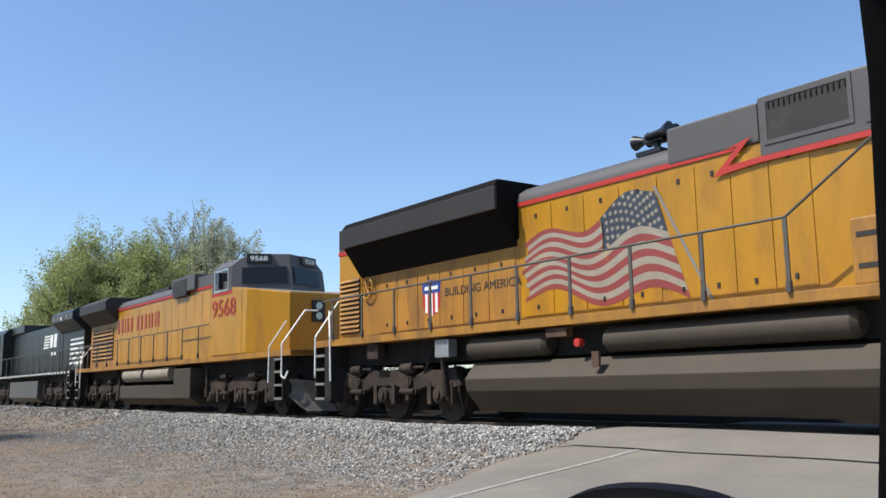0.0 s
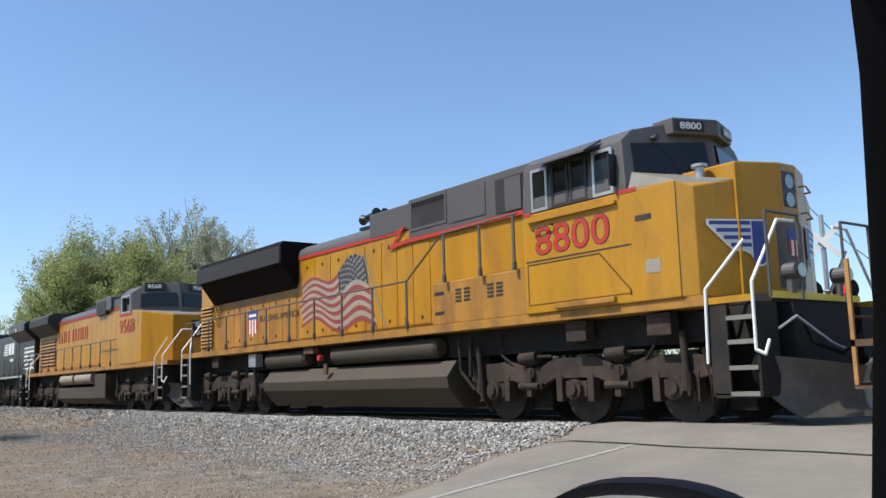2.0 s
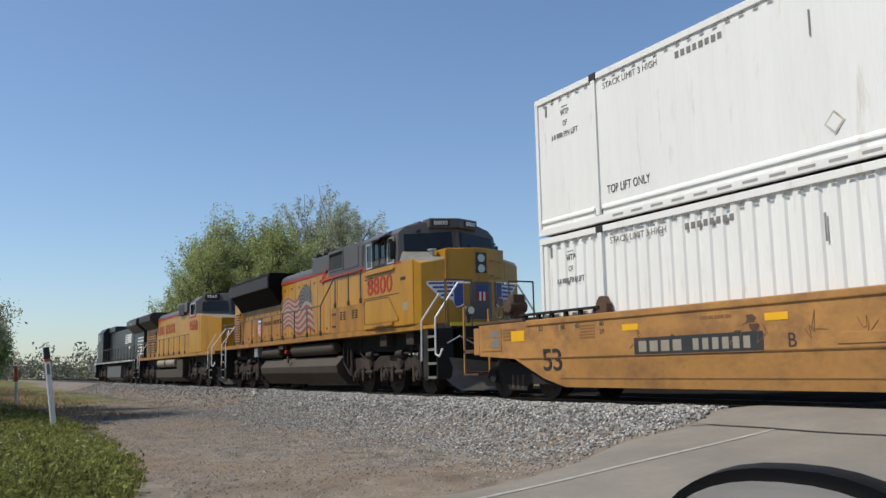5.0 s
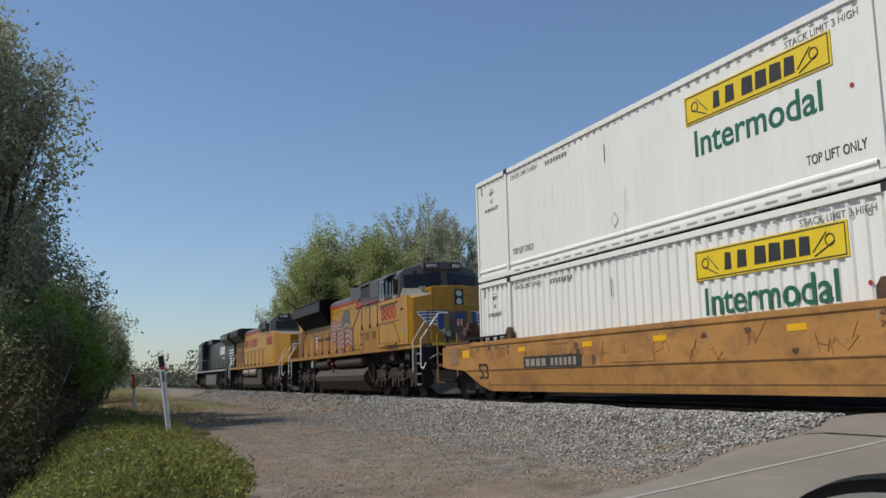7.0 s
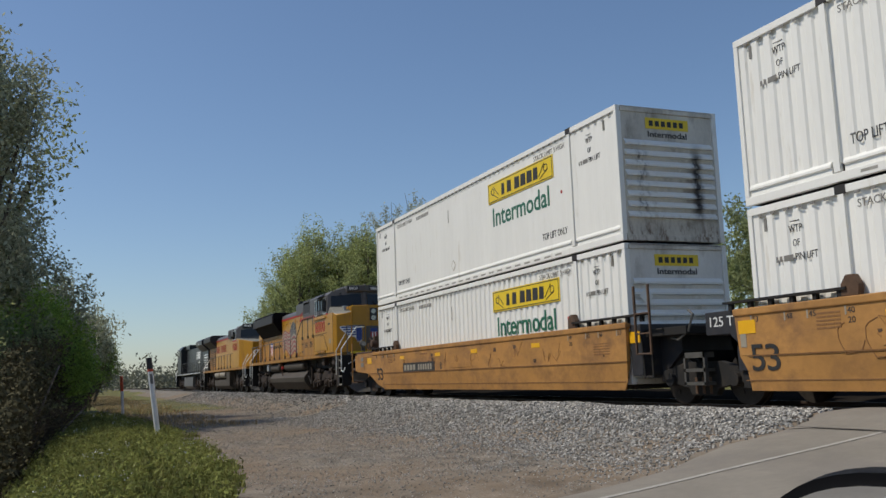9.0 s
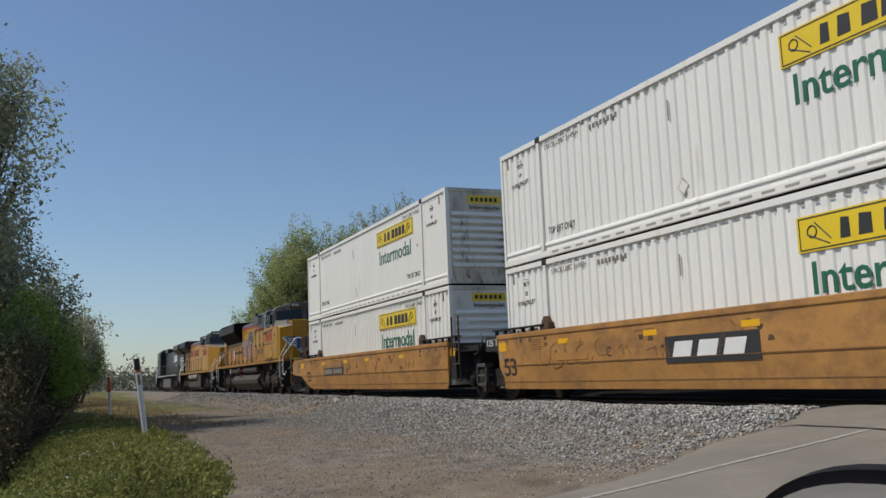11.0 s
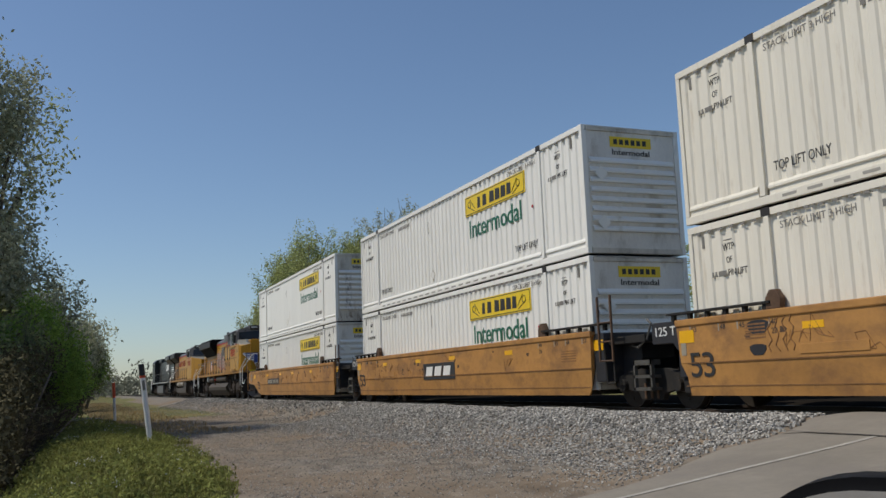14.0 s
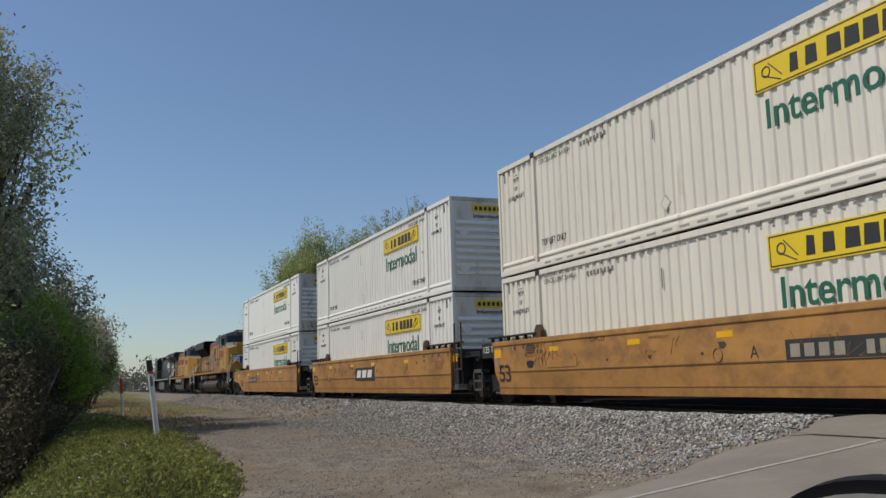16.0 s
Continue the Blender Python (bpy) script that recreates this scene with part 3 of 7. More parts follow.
def grown_tree(name, x, y, height, label, seed, leaf_mat, stems=4, splay=0.35, fork=(4, 4, 4), leaves=20000, leaf=0.09, tuft=0.16, rise=0.12, bare=0.25, group="", reach=0.4, bark=BARK, sway=0.16):
    """Stems that fork three times over; leaves sit along the last twigs, so the outline is feathery with gaps."""
    rng = np.random.default_rng(seed)
    t = thing(name, pose(x, y, ground_height(x, y) - 0.1), label, name, group)
    wood, twigs = Shape(), []
    depth_most = len(fork)
    first = height / 1.7

    def branch(p, d, length, r, depth):
        pts = [p]
        for _ in range(3):
            d = (d + Vector(rng.normal(0, sway, 3)) + Vector((0, 0, rise))).normalized()
            pts.append(pts[-1] + d * length / 3)
        end = pts[-1]
        if depth > 0 and (end.x * end.x + end.y * end.y) / (reach * height) ** 2 + ((end.z - 0.5 * height) / (0.5 * height)) ** 2 > 1:
            if depth < depth_most:
                twigs.append([q.lerp(p, 0.4) for q in pts])
            return
        for i, (a, b) in enumerate(zip(pts, pts[1:])):
            wood.cyl(a, b, r * (1 - 0.17 * i), 6 if depth < 2 else 3, r * (0.83 - 0.17 * i))
        if depth == depth_most:
            twigs.append(pts)
            return
        for k in range(fork[depth]):
            f = 1.0 if k == 0 else rng.uniform(bare, 0.98)
            i = min(2, int(f * 3))
            q = pts[i].lerp(pts[i + 1], f * 3 - i)
            a = rng.uniform(0, 2 * math.pi)
            side = d.orthogonal().normalized()
            side = side * math.cos(a) + d.cross(side) * math.sin(a)
            e = (d + side * (rng.uniform(0.05, 0.2) if k == 0 else rng.uniform(0.3, 0.72))).normalized()
            branch(q, e, length * rng.uniform(0.52, 0.72), r * 0.42, depth + 1)

    for s_ in range(stems):
        a = 2 * math.pi * (s_ + rng.uniform(0, 0.7)) / stems
        lean = splay * rng.uniform(0.4, 1.0) if stems > 1 else 0.05
        d = Vector((math.cos(a) * lean, math.sin(a) * lean, 1)).normalized()
        branch(Vector((math.cos(a), math.sin(a), 0)) * 0.03 * height * (stems > 1), d, first * rng.uniform(0.8, 1.05), height * 0.011, 0)
    part("trunk", wood, bark, t)
    tw = np.array([[tuple(q) for q in w] for w in twigs])
    n = leaves
    pick, along = rng.integers(0, len(tw), n), rng.uniform(0.1, 3.0, n)
    i = np.minimum(2, along.astype(int))
    c = tw[pick, i] + (tw[pick, i + 1] - tw[pick, i]) * (along - i)[:, None] + rng.normal(0, tuft, (n, 3))
    c[:, 2] = np.maximum(c[:, 2], 0.15)
    a, b = rng.normal(0, 1, (n, 3)), rng.normal(0, 1, (n, 3))
    a /= np.linalg.norm(a, axis=1, keepdims=True)
    b = np.cross(a, b)
    b /= np.linalg.norm(b, axis=1, keepdims=True)
    w = leaf * rng.uniform(0.6, 1.4, (n, 1))
    v = np.stack([c - a * w, c + b * w * 0.45, c + a * w, c - b * w * 0.45], 1).reshape(-1, 3)
    me = bpy.data.meshes.new("crown")
    me.from_pydata(v.tolist(), [], np.arange(len(v)).reshape(-1, 4).tolist())
    me.materials.append(leaf_mat)
    part("crown", me, leaf_mat, t)
    return t


def tree(name, x, y, height, spread, leaf_mat, label, seed, leaves=9000, leaf=0.11, limbs=26, low=0.25, lean=0.0, stems=1, group="", bark=BARK, base=None):
    """A tapered trunk with limbs and twigs, and small leaves gathered along the twigs."""
    rng = np.random.default_rng(seed)
    z0 = (ground_height(x, y) if base is None else base) - 0.1
    t = thing(name, pose(x, y, z0), label, "tree", group)
    wood = Shape()
    tips = []
    for s in range(stems):
        off = Vector((0, 0, 0)) if stems == 1 else Vector((rng.normal(0, spread * 0.10), rng.normal(0, spread * 0.10), 0))
        h = height * (1.0 if s == 0 else rng.uniform(0.65, 0.95))
        drift = Vector((lean + rng.normal(0, 0.05), rng.normal(0, 0.05), 1))
        r0 = height * 0.016 / math.sqrt(stems)
        pts = [off + Vector((drift.x * h * f + 0.02 * h * math.sin(5 * f + s), drift.y * h * f + 0.02 * h * math.cos(4 * f + s), h * f)) for f in np.linspace(0, 0.9, 7)]
        for i, (a, b) in enumerate(zip(pts, pts[1:])):
            wood.cyl(a, b, r0 * (1 - i / 7.5), 7, r0 * (1 - (i + 1) / 7.5))
        for i in range(limbs // stems):
            f = rng.uniform(low, 0.92)
            p = pts[0].lerp(pts[-1], f) if f < 0.05 else pts[min(5, int(f / 0.9 * 6))].lerp(pts[min(6, int(f / 0.9 * 6) + 1)], (f / 0.9 * 6) % 1)
            a = rng.uniform(0, 6.28)
            reach = spread * (0.35 + 0.65 * math.sin(math.pi * min(1, (1.02 - f) / (1.02 - low) * 0.8 + 0.12))) * rng.uniform(0.6, 1.1)
            up = rng.uniform(0.35, 1.1)
            d = Vector((math.cos(a), math.sin(a), up)).normalized()
            e = p + d * reach
            mid = p.lerp(e, 0.5) + Vector((0, 0, -0.05 * reach))
            wood.cyl(p, mid, r0 * 0.32, 5, r0 * 0.2)
            wood.cyl(mid, e, r0 * 0.2, 5, r0 * 0.07)
            for _ in range(4):
                q = mid.lerp(e, rng.uniform(0, 1))
                w = q + Vector(rng.normal(0, 1, 3)).normalized() * reach * 0.32 + Vector((0, 0, reach * 0.12))
                wood.cyl(q, w, r0 * 0.09, 4, r0 * 0.03)
                tips += [q.lerp(w, 0.5), w]
            tips += [e, mid.lerp(e, 0.6)]
    part("trunk", wood, bark, t)
    n = len(tips)
    share = rng.uniform(0.3, 1.7, n)
    counts = np.maximum(3, share / share.sum() * leaves).astype(int)
    v, f = leaf_cloud(rng, [np.array(p) for p in tips], [spread * rng.uniform(0.10, 0.24) for _ in tips], counts, leaf)
    v[:, 2] = np.maximum(v[:, 2], 0.15)
    me = bpy.data.meshes.new("crown")
    me.from_pydata(v.tolist(), [], f.tolist())
    me.materials.append(leaf_mat)
    part("crown", me, leaf_mat, t)
    return t


def bearing(az, dist):
    """A spot at that bearing from the eye (degrees left of straight across the line)."""
    a = radians(az)
    return EYE[0] - math.sin(a) * dist, EYE[1] + math.cos(a) * dist


GROUP_FAR = "trees across the line"
WILLOW, POPLAR = "bushy willow with pale spring leaves across the line", "airy silvery tree coming into leaf across the line"
for i, (az, d, h, mat, stems, splay, lv, tuft) in enumerate((
        (78.3, 92, 8.4, LEAF_SILVER, 6, 0.6, 16000, 0.14), (76.9, 86, 11.8, LEAF_SPRING, 9, 0.5, 36000, 0.24), (75.4, 80, 14.6, LEAF_SPRING, 10, 0.5, 56000, 0.24),
        (73.8, 78, 15.2, LEAF_SPRING, 9, 0.55, 58000, 0.24), (72.2, 79, 14.2, LEAF_SPRING, 9, 0.55, 48000, 0.24), (71.0, 88, 19.6, LEAF_SILVER, 6, 0.4, 36000, 0.17),
        (69.2, 85, 19.2, LEAF_SILVER, 6, 0.45, 38000, 0.17), (67.9, 83, 16.2, LEAF_SILVER, 6, 0.45, 26000, 0.17))):
    x, y = bearing(az, d)
    grown_tree("tree", x, y, h, POPLAR if mat is LEAF_SILVER else WILLOW, 20 + i, mat, stems, splay, (5, 4, 4), lv, 0.095, tuft, 0.10, 0.15, GROUP_FAR, 0.38 if mat is LEAF_SPRING else 0.32)
for i, (az, d, h, sp, lv) in enumerate(((46.4, 52, 9.9, 3.2, 22000), (44.2, 54, 9.4, 3.1, 20000), (41.7, 56, 8.2, 2.9, 16000), (49.0, 60, 8.6, 3.0, 14000), (37.5, 60, 7.4, 3.0, 12000))):
    x, y = bearing(az, d)
    tree("tree", x, y, h, sp, LEAF_DARK if i != 3 else LEAF_SPRING, "round green tree behind the crossing", 50 + i, lv, 0.11, 40, 0.15, 0, 2, "trees behind the crossing")

# the brush on the near side of the line
NEAR = "brush beside the line"
TALL, GREY_BUSH, GREEN_BUSH = "tall tree with young grey-green leaves beside the line", "silvery shrub coming into leaf in the brush", "soft bright green shrub in fresh leaf"
for i, (kind, az, d, h, mat, stems, splay, lv, lf, tuft, reach) in enumerate((
        ("tree", 97.8, 30, 15.4, LEAF_SILVER, 6, 0.25, 62000, 0.085, 0.30, 0.22), ("tree", 97.2, 37, 16.4, LEAF_DARK, 6, 0.25, 46000, 0.095, 0.30, 0.24), ("tree", 102, 25, 11.5, LEAF_DARK, 3, 0.3, 9000, 0.08, 0.22, 0.3),
        ("tree", 93.4, 36, 8.0, LEAF_SILVER, 6, 0.45, 30000, 0.08, 0.22, 0.30), ("tree", 92.2, 42, 7.2, LEAF_SILVER, 6, 0.45, 26000, 0.08, 0.22, 0.28),
        ("shrub", 92.3, 30, 4.9, LEAF_BRIGHT, 8, 0.8, 40000, 0.05, 0.15, 0.36), ("shrub", 91.0, 36, 4.4, LEAF_BRIGHT, 7, 0.6, 26000, 0.055, 0.15, 0.30), ("shrub", 94.4, 27, 4.4, LEAF_DARK, 6, 0.7, 18000, 0.06, 0.16, 0.4),
        ("shrub", 89.5, 66, 7.2, LEAF_SILVER, 6, 0.45, 15000, 0.10, 0.22, 0.30), ("shrub", 89.0, 78, 6.6, LEAF_DARK, 6, 0.4, 13000, 0.11, 0.22, 0.30), ("shrub", 97.8, 22, 4.0, LEAF_DARK, 6, 0.6, 12000, 0.055, 0.16, 0.4))):
    x, y = bearing(az, d)
    grown_tree(kind, x, y, h, {LEAF_BRIGHT.name: GREEN_BUSH, LEAF_SILVER.name: GREY_BUSH if h < 8 else TALL, LEAF_DARK.name: TALL if h > 8 else "olive-green leafy shrub beside the line"}[mat.name], 80 + i, mat, stems, splay, (5, 4, 4), lv, lf, tuft, 0.08, 0.15, NEAR, reach)


def thicket():
    """Bare tangled twigs and brambles at the foot of the brush."""
    rng = np.random.default_rng(12)
    s = Shape()
    for _ in range(2200):
        x = rng.uniform(-46, -16.5)
        y = -12.5 + 0.05 * max(0.0, -x - 20) - abs(rng.normal(0, 0.9))
        z = ground_height(x, y)
        a, l = rng.uniform(0, 6.28), rng.uniform(0.6, 2.6)
        d = Vector((math.cos(a) * 0.45, math.sin(a) * 0.45, rng.uniform(0.5, 1.2))).normalized() * l
        p = Vector((x, y, z - 0.03))
        q = p + d * 0.6
        e = q + Vector((d.x * 0.6 + rng.normal(0, 0.2), d.y * 0.6 + rng.normal(0, 0.2), d.z * 0.1))
        r = rng.uniform(0.004, 0.012)
        s.cyl(p, q, r, 4, r * 0.7)
        s.cyl(q, e, r * 0.7, 4, r * 0.3)
    part_ = part("bare_thicket", s, TWIG)
    tagged(part_, "tangle of bare grey twigs and brambles", "brush", kind="stuff")
    for k, (x, y, x2, y2, h) in enumerate(((-21.5, -12.7, -24.5, -12.0, 2.3), (-24.0, -12.2, -29.5, -11.3, 0.9))):
        z = ground_height(x, y)
        o = Shape().tube([(x, y, z), (x + (x2 - x) * 0.4, y + (y2 - y) * 0.5, z + h * 0.55), (x2, y2, z + h)], 0.022, 6)
        tagged(part("fallen_branch", o, BARK), "bare pale branch leaning out of the brush", "branch", "bare branches")


thicket()


def undergrowth():
    rng = np.random.default_rng(15)
    cs, rs, ns = [], [], []
    for _ in range(620):
        x = rng.uniform(-52, -14.5)
        y = -12.55 + 0.055 * max(0.0, -x - 20) - abs(rng.normal(0, 0.8))
        cs.append(np.array((x, y, ground_height(x, y) + rng.uniform(0.1, 2.7) * (0.6 + 0.4 * smoothstep(-15, -22, x)))))
        rs.append(rng.uniform(0.25, 0.6))
        ns.append(95)
    v, f = leaf_cloud(rng, cs, rs, ns, 0.05)
    v[:, 2] = np.maximum(v[:, 2], -1.0)
    me = bpy.data.meshes.new("undergrowth")
    me.from_pydata(v.tolist(), [], f.tolist())
    me.materials.append(BRAMBLE)
    tagged(new("undergrowth", me), "low brown bramble undergrowth in the brush", "undergrowth", kind="stuff")


undergrowth()


def far_woods():
    rng = np.random.default_rng(31)
    cs, rs, ns = [], [], []
    for _ in range(1100):
        a = rng.uniform(20, 96)
        d = rng.uniform(190, 330)
        x, y = bearing(a, d)
        h = rng.uniform(2.5, 8.5) * (0.75 + 0.35 * noise.noise(Vector((a * 0.5, 0, 0))))
        cs.append(np.array((x, y, tracks_height(x) + (rng.uniform(0.1, 1.0) ** 1.5) * h)))
        rs.append(rng.uniform(1.6, 2.8))
        ns.append(90)
    v, f = leaf_cloud(rng, cs, rs, ns, 0.36)
    v[:, 2] = np.maximum(v[:, 2], -0.5)
    me = bpy.data.meshes.new("far_woods")
    me.from_pydata(v.tolist(), [], f.tolist())
    me.materials.append(LEAF_FAR)
    tagged(new("far_woods", me), "low hazy treeline on the horizon", "woods", kind="stuff")


far_woods()


# ---- things beside the line ----
def marker_post(x, y, h, tilt, red):
    z = ground_height(x, y)
    t = thing("marker_post", pose(x, y, z - 0.05, tilt, 0, 0), "white flexible marker post with a faded red top" if red else "white buried-cable marker post with a black cap", "marker post", "marker posts")
    r = 0.062
    if red:
        part("shaft", Shape().cyl((0, 0, 0), (0, 0, h * 0.62), r, 14), POST_WHITE, t, smooth=True)
        part("top", Shape().cyl((0, 0, h * 0.62), (0, 0, h), r * 1.05, 14), POST_RED, t, "faded red-orange sleeve", smooth=True)
    else:
        shaft = part("shaft", Shape().cyl((0, 0, 0), (0, 0, h * 0.86), r, 14), POST_WHITE, t, smooth=True)
        part("cap", Shape().cyl((0, 0, h * 0.86), (0, 0, h), r * 1.08, 14), POST_BLACK, t, "black cap", smooth=True)
        part("band", Shape().cyl((0, 0, h * 0.83), (0, 0, h * 0.86), r * 1.04, 14), POST_RED, shaft, "thin red band")
        part("decal", Shape().box(r * 0.7, r * 1.06, -0.03, 0.03, h * 0.68, h * 0.8), GREY_PRINT, shaft, "small printed warning decal")


marker_post(-21.3, -9.88, 1.84, 7.0, False)
marker_post(-41.7, -9.65, 1.72, 3.2, True)


def utility_pole(az, d, h, lean):
    x, y = bearing(az, d)
    t = thing("utility_pole", pose(x, y, ground_height(x, y) - 0.2, 0, lean, 0), "weathered wooden utility pole with a guy wire", "utility pole", "utility poles")
    part("pole", Shape().cyl((0, 0, 0), (0, 0, h), 0.15, 12, 0.10), POLE_WOOD, t, smooth=True)
    part("insulator", Shape().cyl((0.0, 0, h), (0, 0, h + 0.18), 0.045, 8), GALV, t)
    part("wire", Shape().tube([(0.1, 0, h - 0.1), (1.6, 0.2, h - 2.3), (4.2, 0.8, h - 5.2)], 0.014, 5), CAR_BLACK, t)


utility_pole(31.9, 34, 8.6, -2.0)
utility_pole(36.8, 58, 9.2, 0.0)


def crossing_signal():
    x, y = bearing(30.2, 22.5)
    z = ground_height(x, y)
    t = thing("crossing_signal", pose(x, y, z - 0.05, 0, 0, 28), "silver crossbuck signal mast with white blades at the crossing", "crossing signal")
    part("mast", Shape().cyl((0, 0, 0), (0, 0, 4.7), 0.06, 12), GALV, t, smooth=True)
    part("base", Shape().box(-0.3, 0.3, -0.3, 0.3, 0, 0.35), GALV, t, bevel=0.02)
    for s in (-1, 1):
        b = Shape().box(-0.5, 0.5, -0.012, 0.012, -0.065, 0.065).mesh("blade", WHITE)
        b.transform(pose(0, -0.08 - 0.03 * s, 4.05, 0, 45 * s, 0))
        part("blade", b, WHITE, t, "white reflective crossbuck blade")
    arm = part("lamp_arm", Shape().cyl((-0.42, -0.08, 2.9), (0.42, -0.08, 2.9), 0.03, 8), GALV, t)
    for s in (-0.38, 0.38):
        lamp = part("lamp", Shape().cyl((s, -0.16, 2.9), (s, 0.05, 2.9), 0.15, 16).cyl((s, -0.19, 2.9), (s, -0.16, 2.9), 0.29, 24), CAR_BLACK, t, "black signal lamp with a round backboard")
        hood = []
        for q in range(9):
            a = math.pi * q / 8
            hood += [(s + 0.14 * math.cos(a), -0.19, 2.9 + 0.14 * math.sin(a)), (s + 0.14 * math.cos(a), -0.44, 2.9 + 0.14 * math.sin(a))]
        part("visor", Shape().add(hood, [(2 * q, 2 * q + 1, 2 * q + 3, 2 * q + 2) for q in range(8)]), CAR_BLACK, lamp)
        part("lens", Shape().cyl((s, -0.205, 2.9), (s, -0.19, 2.9), 0.105, 18), LAMP_RED if s > 0 else POST_RED, lamp, "lit red lens" if s > 0 else "dark red lens")


crossing_signal()


def parked_car():
    """The near corner of the car from which the scene is watched."""
    t = thing("car", pose(0, EYE[1], road_height(EYE[1]) - 0.0), "black car with its driver's window, windscreen pillar and door mirror", "car")
    g = EYE[2] - road_height(EYE[1])
    # windscreen pillar: leans back towards the roof
    side, thick = Vector((0.2, -0.02, 0)), Vector((0.02, 0.10, 0))
    LEVELS = (-0.5, -0.117, 0.127, 0.298, 0.62)
    pts = []
    for k in range(7):
        f = k / 6
        zz = -0.5 + 1.12 * f
        p = Vector((float(np.interp(zz, LEVELS, (-0.57, -0.502, -0.42, -0.345, -0.30))), float(np.interp(zz, LEVELS, (1.0, 0.9, 0.8, 0.66, 0.55))), g + zz))
        pts += [p, p + side, p + side + thick, p + thick]
    faces = [(0, 1, 2, 3), (24, 25, 26, 27)] + [(4 * k + i, 4 * k + (i + 1) % 4, 4 * k + 4 + (i + 1) % 4, 4 * k + 4 + i) for k in range(6) for i in range(4)]
    part("pillar", Shape().add(pts, faces), CAR_BLACK, t, "black windscreen pillar trim", bevel=0.012, smooth=True)
    part("door", Shape().box(-0.86, -0.70, -0.9, 1.15, 0.22, g - 0.42), CAR_GLOSS, t, "glossy black driver's door", bevel=0.03)
    part("roof", Shape().box(-0.42, 1.1, -1.6, 0.66, g + 0.62, g + 0.68), CAR_GLOSS, t, "black car roof", bevel=0.02)
    part("floor_pan", Shape().box(-0.8, 1.0, -1.6, 1.7, 0.2, 0.3), CAR_BLACK, t)
    part("bonnet", Shape().box(-0.75, 0.95, 1.2, 2.2, 0.3, g - 0.50), CAR_GLOSS, t, "glossy black bonnet", bevel=0.08)
    for y in (-1.2, 1.6):
        for x in (-0.75, 0.8):
            part("tyre", Shape().cyl((x, y, 0.33), (x + 0.2, y, 0.33), 0.33, 20), CAR_BLACK, t)
    # door mirror: a rounded shell with the glass on the driver's side
    c = Vector((-0.74, 0.83, g - 0.248))
    s, n = Shape(), 40
    prof = [(0.19 * (abs(math.cos(w)) ** 0.85) * (1 if math.cos(w) > 0 else -1), 0.128 * (abs(math.sin(w)) ** 0.95) * (1 if math.sin(w) > 0 else -1)) for w in [2 * math.pi * i / n for i in range(n)]]
    rings = ((0.0, 1.0), (0.03, 1.03), (0.075, 0.93), (0.11, 0.7), (0.125, 0.35))
    vs = [(p[0] * k, d, p[1] * k) for d, k in rings for p in prof]
    fs = [tuple(range(n))[::-1], tuple(range((len(rings) - 1) * n, len(rings) * n))] + [(j * n + i, j * n + (i + 1) % n, (j + 1) * n + (i + 1) % n, (j + 1) * n + i) for j in range(len(rings) - 1) for i in range(n)]
    shell = Shape().add(vs, fs).mesh("mirror_housing", CAR_BLACK, 0, True)
    shell.transform(Matrix.Translation(c) @ pose(0, 0, 0, 0, 0, 14))
    housing = part("mirror_housing", shell, CAR_BLACK, t, "black door mirror shell")
    glass = Shape().add([(p[0] * 0.93, -0.004, p[1] * 0.89) for p in prof] + [(p[0] * 0.93, 0.004, p[1] * 0.89) for p in prof], [tuple(range(n)), tuple(range(n, 2 * n))[::-1]] + [(i, (i + 1) % n, n + (i + 1) % n, n + i) for i in range(n)]).mesh("mirror_glass", MIRROR)
    glass.transform(Matrix.Translation(c) @ pose(0, -0.004, 0, 0, 0, 14))
    part("mirror_glass", glass, MIRROR, housing, "mirror glass")
    part("mirror_arm", Shape().box(c.x - 0.06, c.x + 0.06, c.y - 0.02, c.y + 0.06, c.z - 0.24, c.z - 0.07), CAR_BLACK, t, bevel=0.01)


parked_car()


# ---- the train ----
MOVING, WHEELS = [], []


def vehicle(name, centre, label, category, group=""):
    ob = thing(name, pose(0, 0, 0), label, category, group)
    MOVING.append((ob, centre))
    return ob


SIDES = (-1, 1)


def wheelset(parent, x, r):
    """One axle with its two wheels, turning on the vehicle."""
    s = Shape()
    for e in SIDES:
        s.cyl((0, e * 0.70, 0), (0, e * 0.83, 0), r, 28)
        s.cyl((0, e * 0.655, 0), (0, e * 0.70, 0), r + 0.03, 28)
        s.cyl((0, e * 0.83, 0), (0, e * 0.86, 0), r * 0.32, 14)
        for k in range(5):
            a = 2 * math.pi * k / 5
            s.cyl((r * 0.6 * math.cos(a), e * 0.83, r * 0.6 * math.sin(a)), (r * 0.6 * math.cos(a), e * 0.842, r * 0.6 * math.sin(a)), 0.05, 8)
    s.cyl((0, -0.7, 0), (0, 0.7, 0), 0.09, 12)
    w = part("wheelset", s, WHEEL, parent, smooth=True)
    WHEELS.append((w, x, r))
    return w


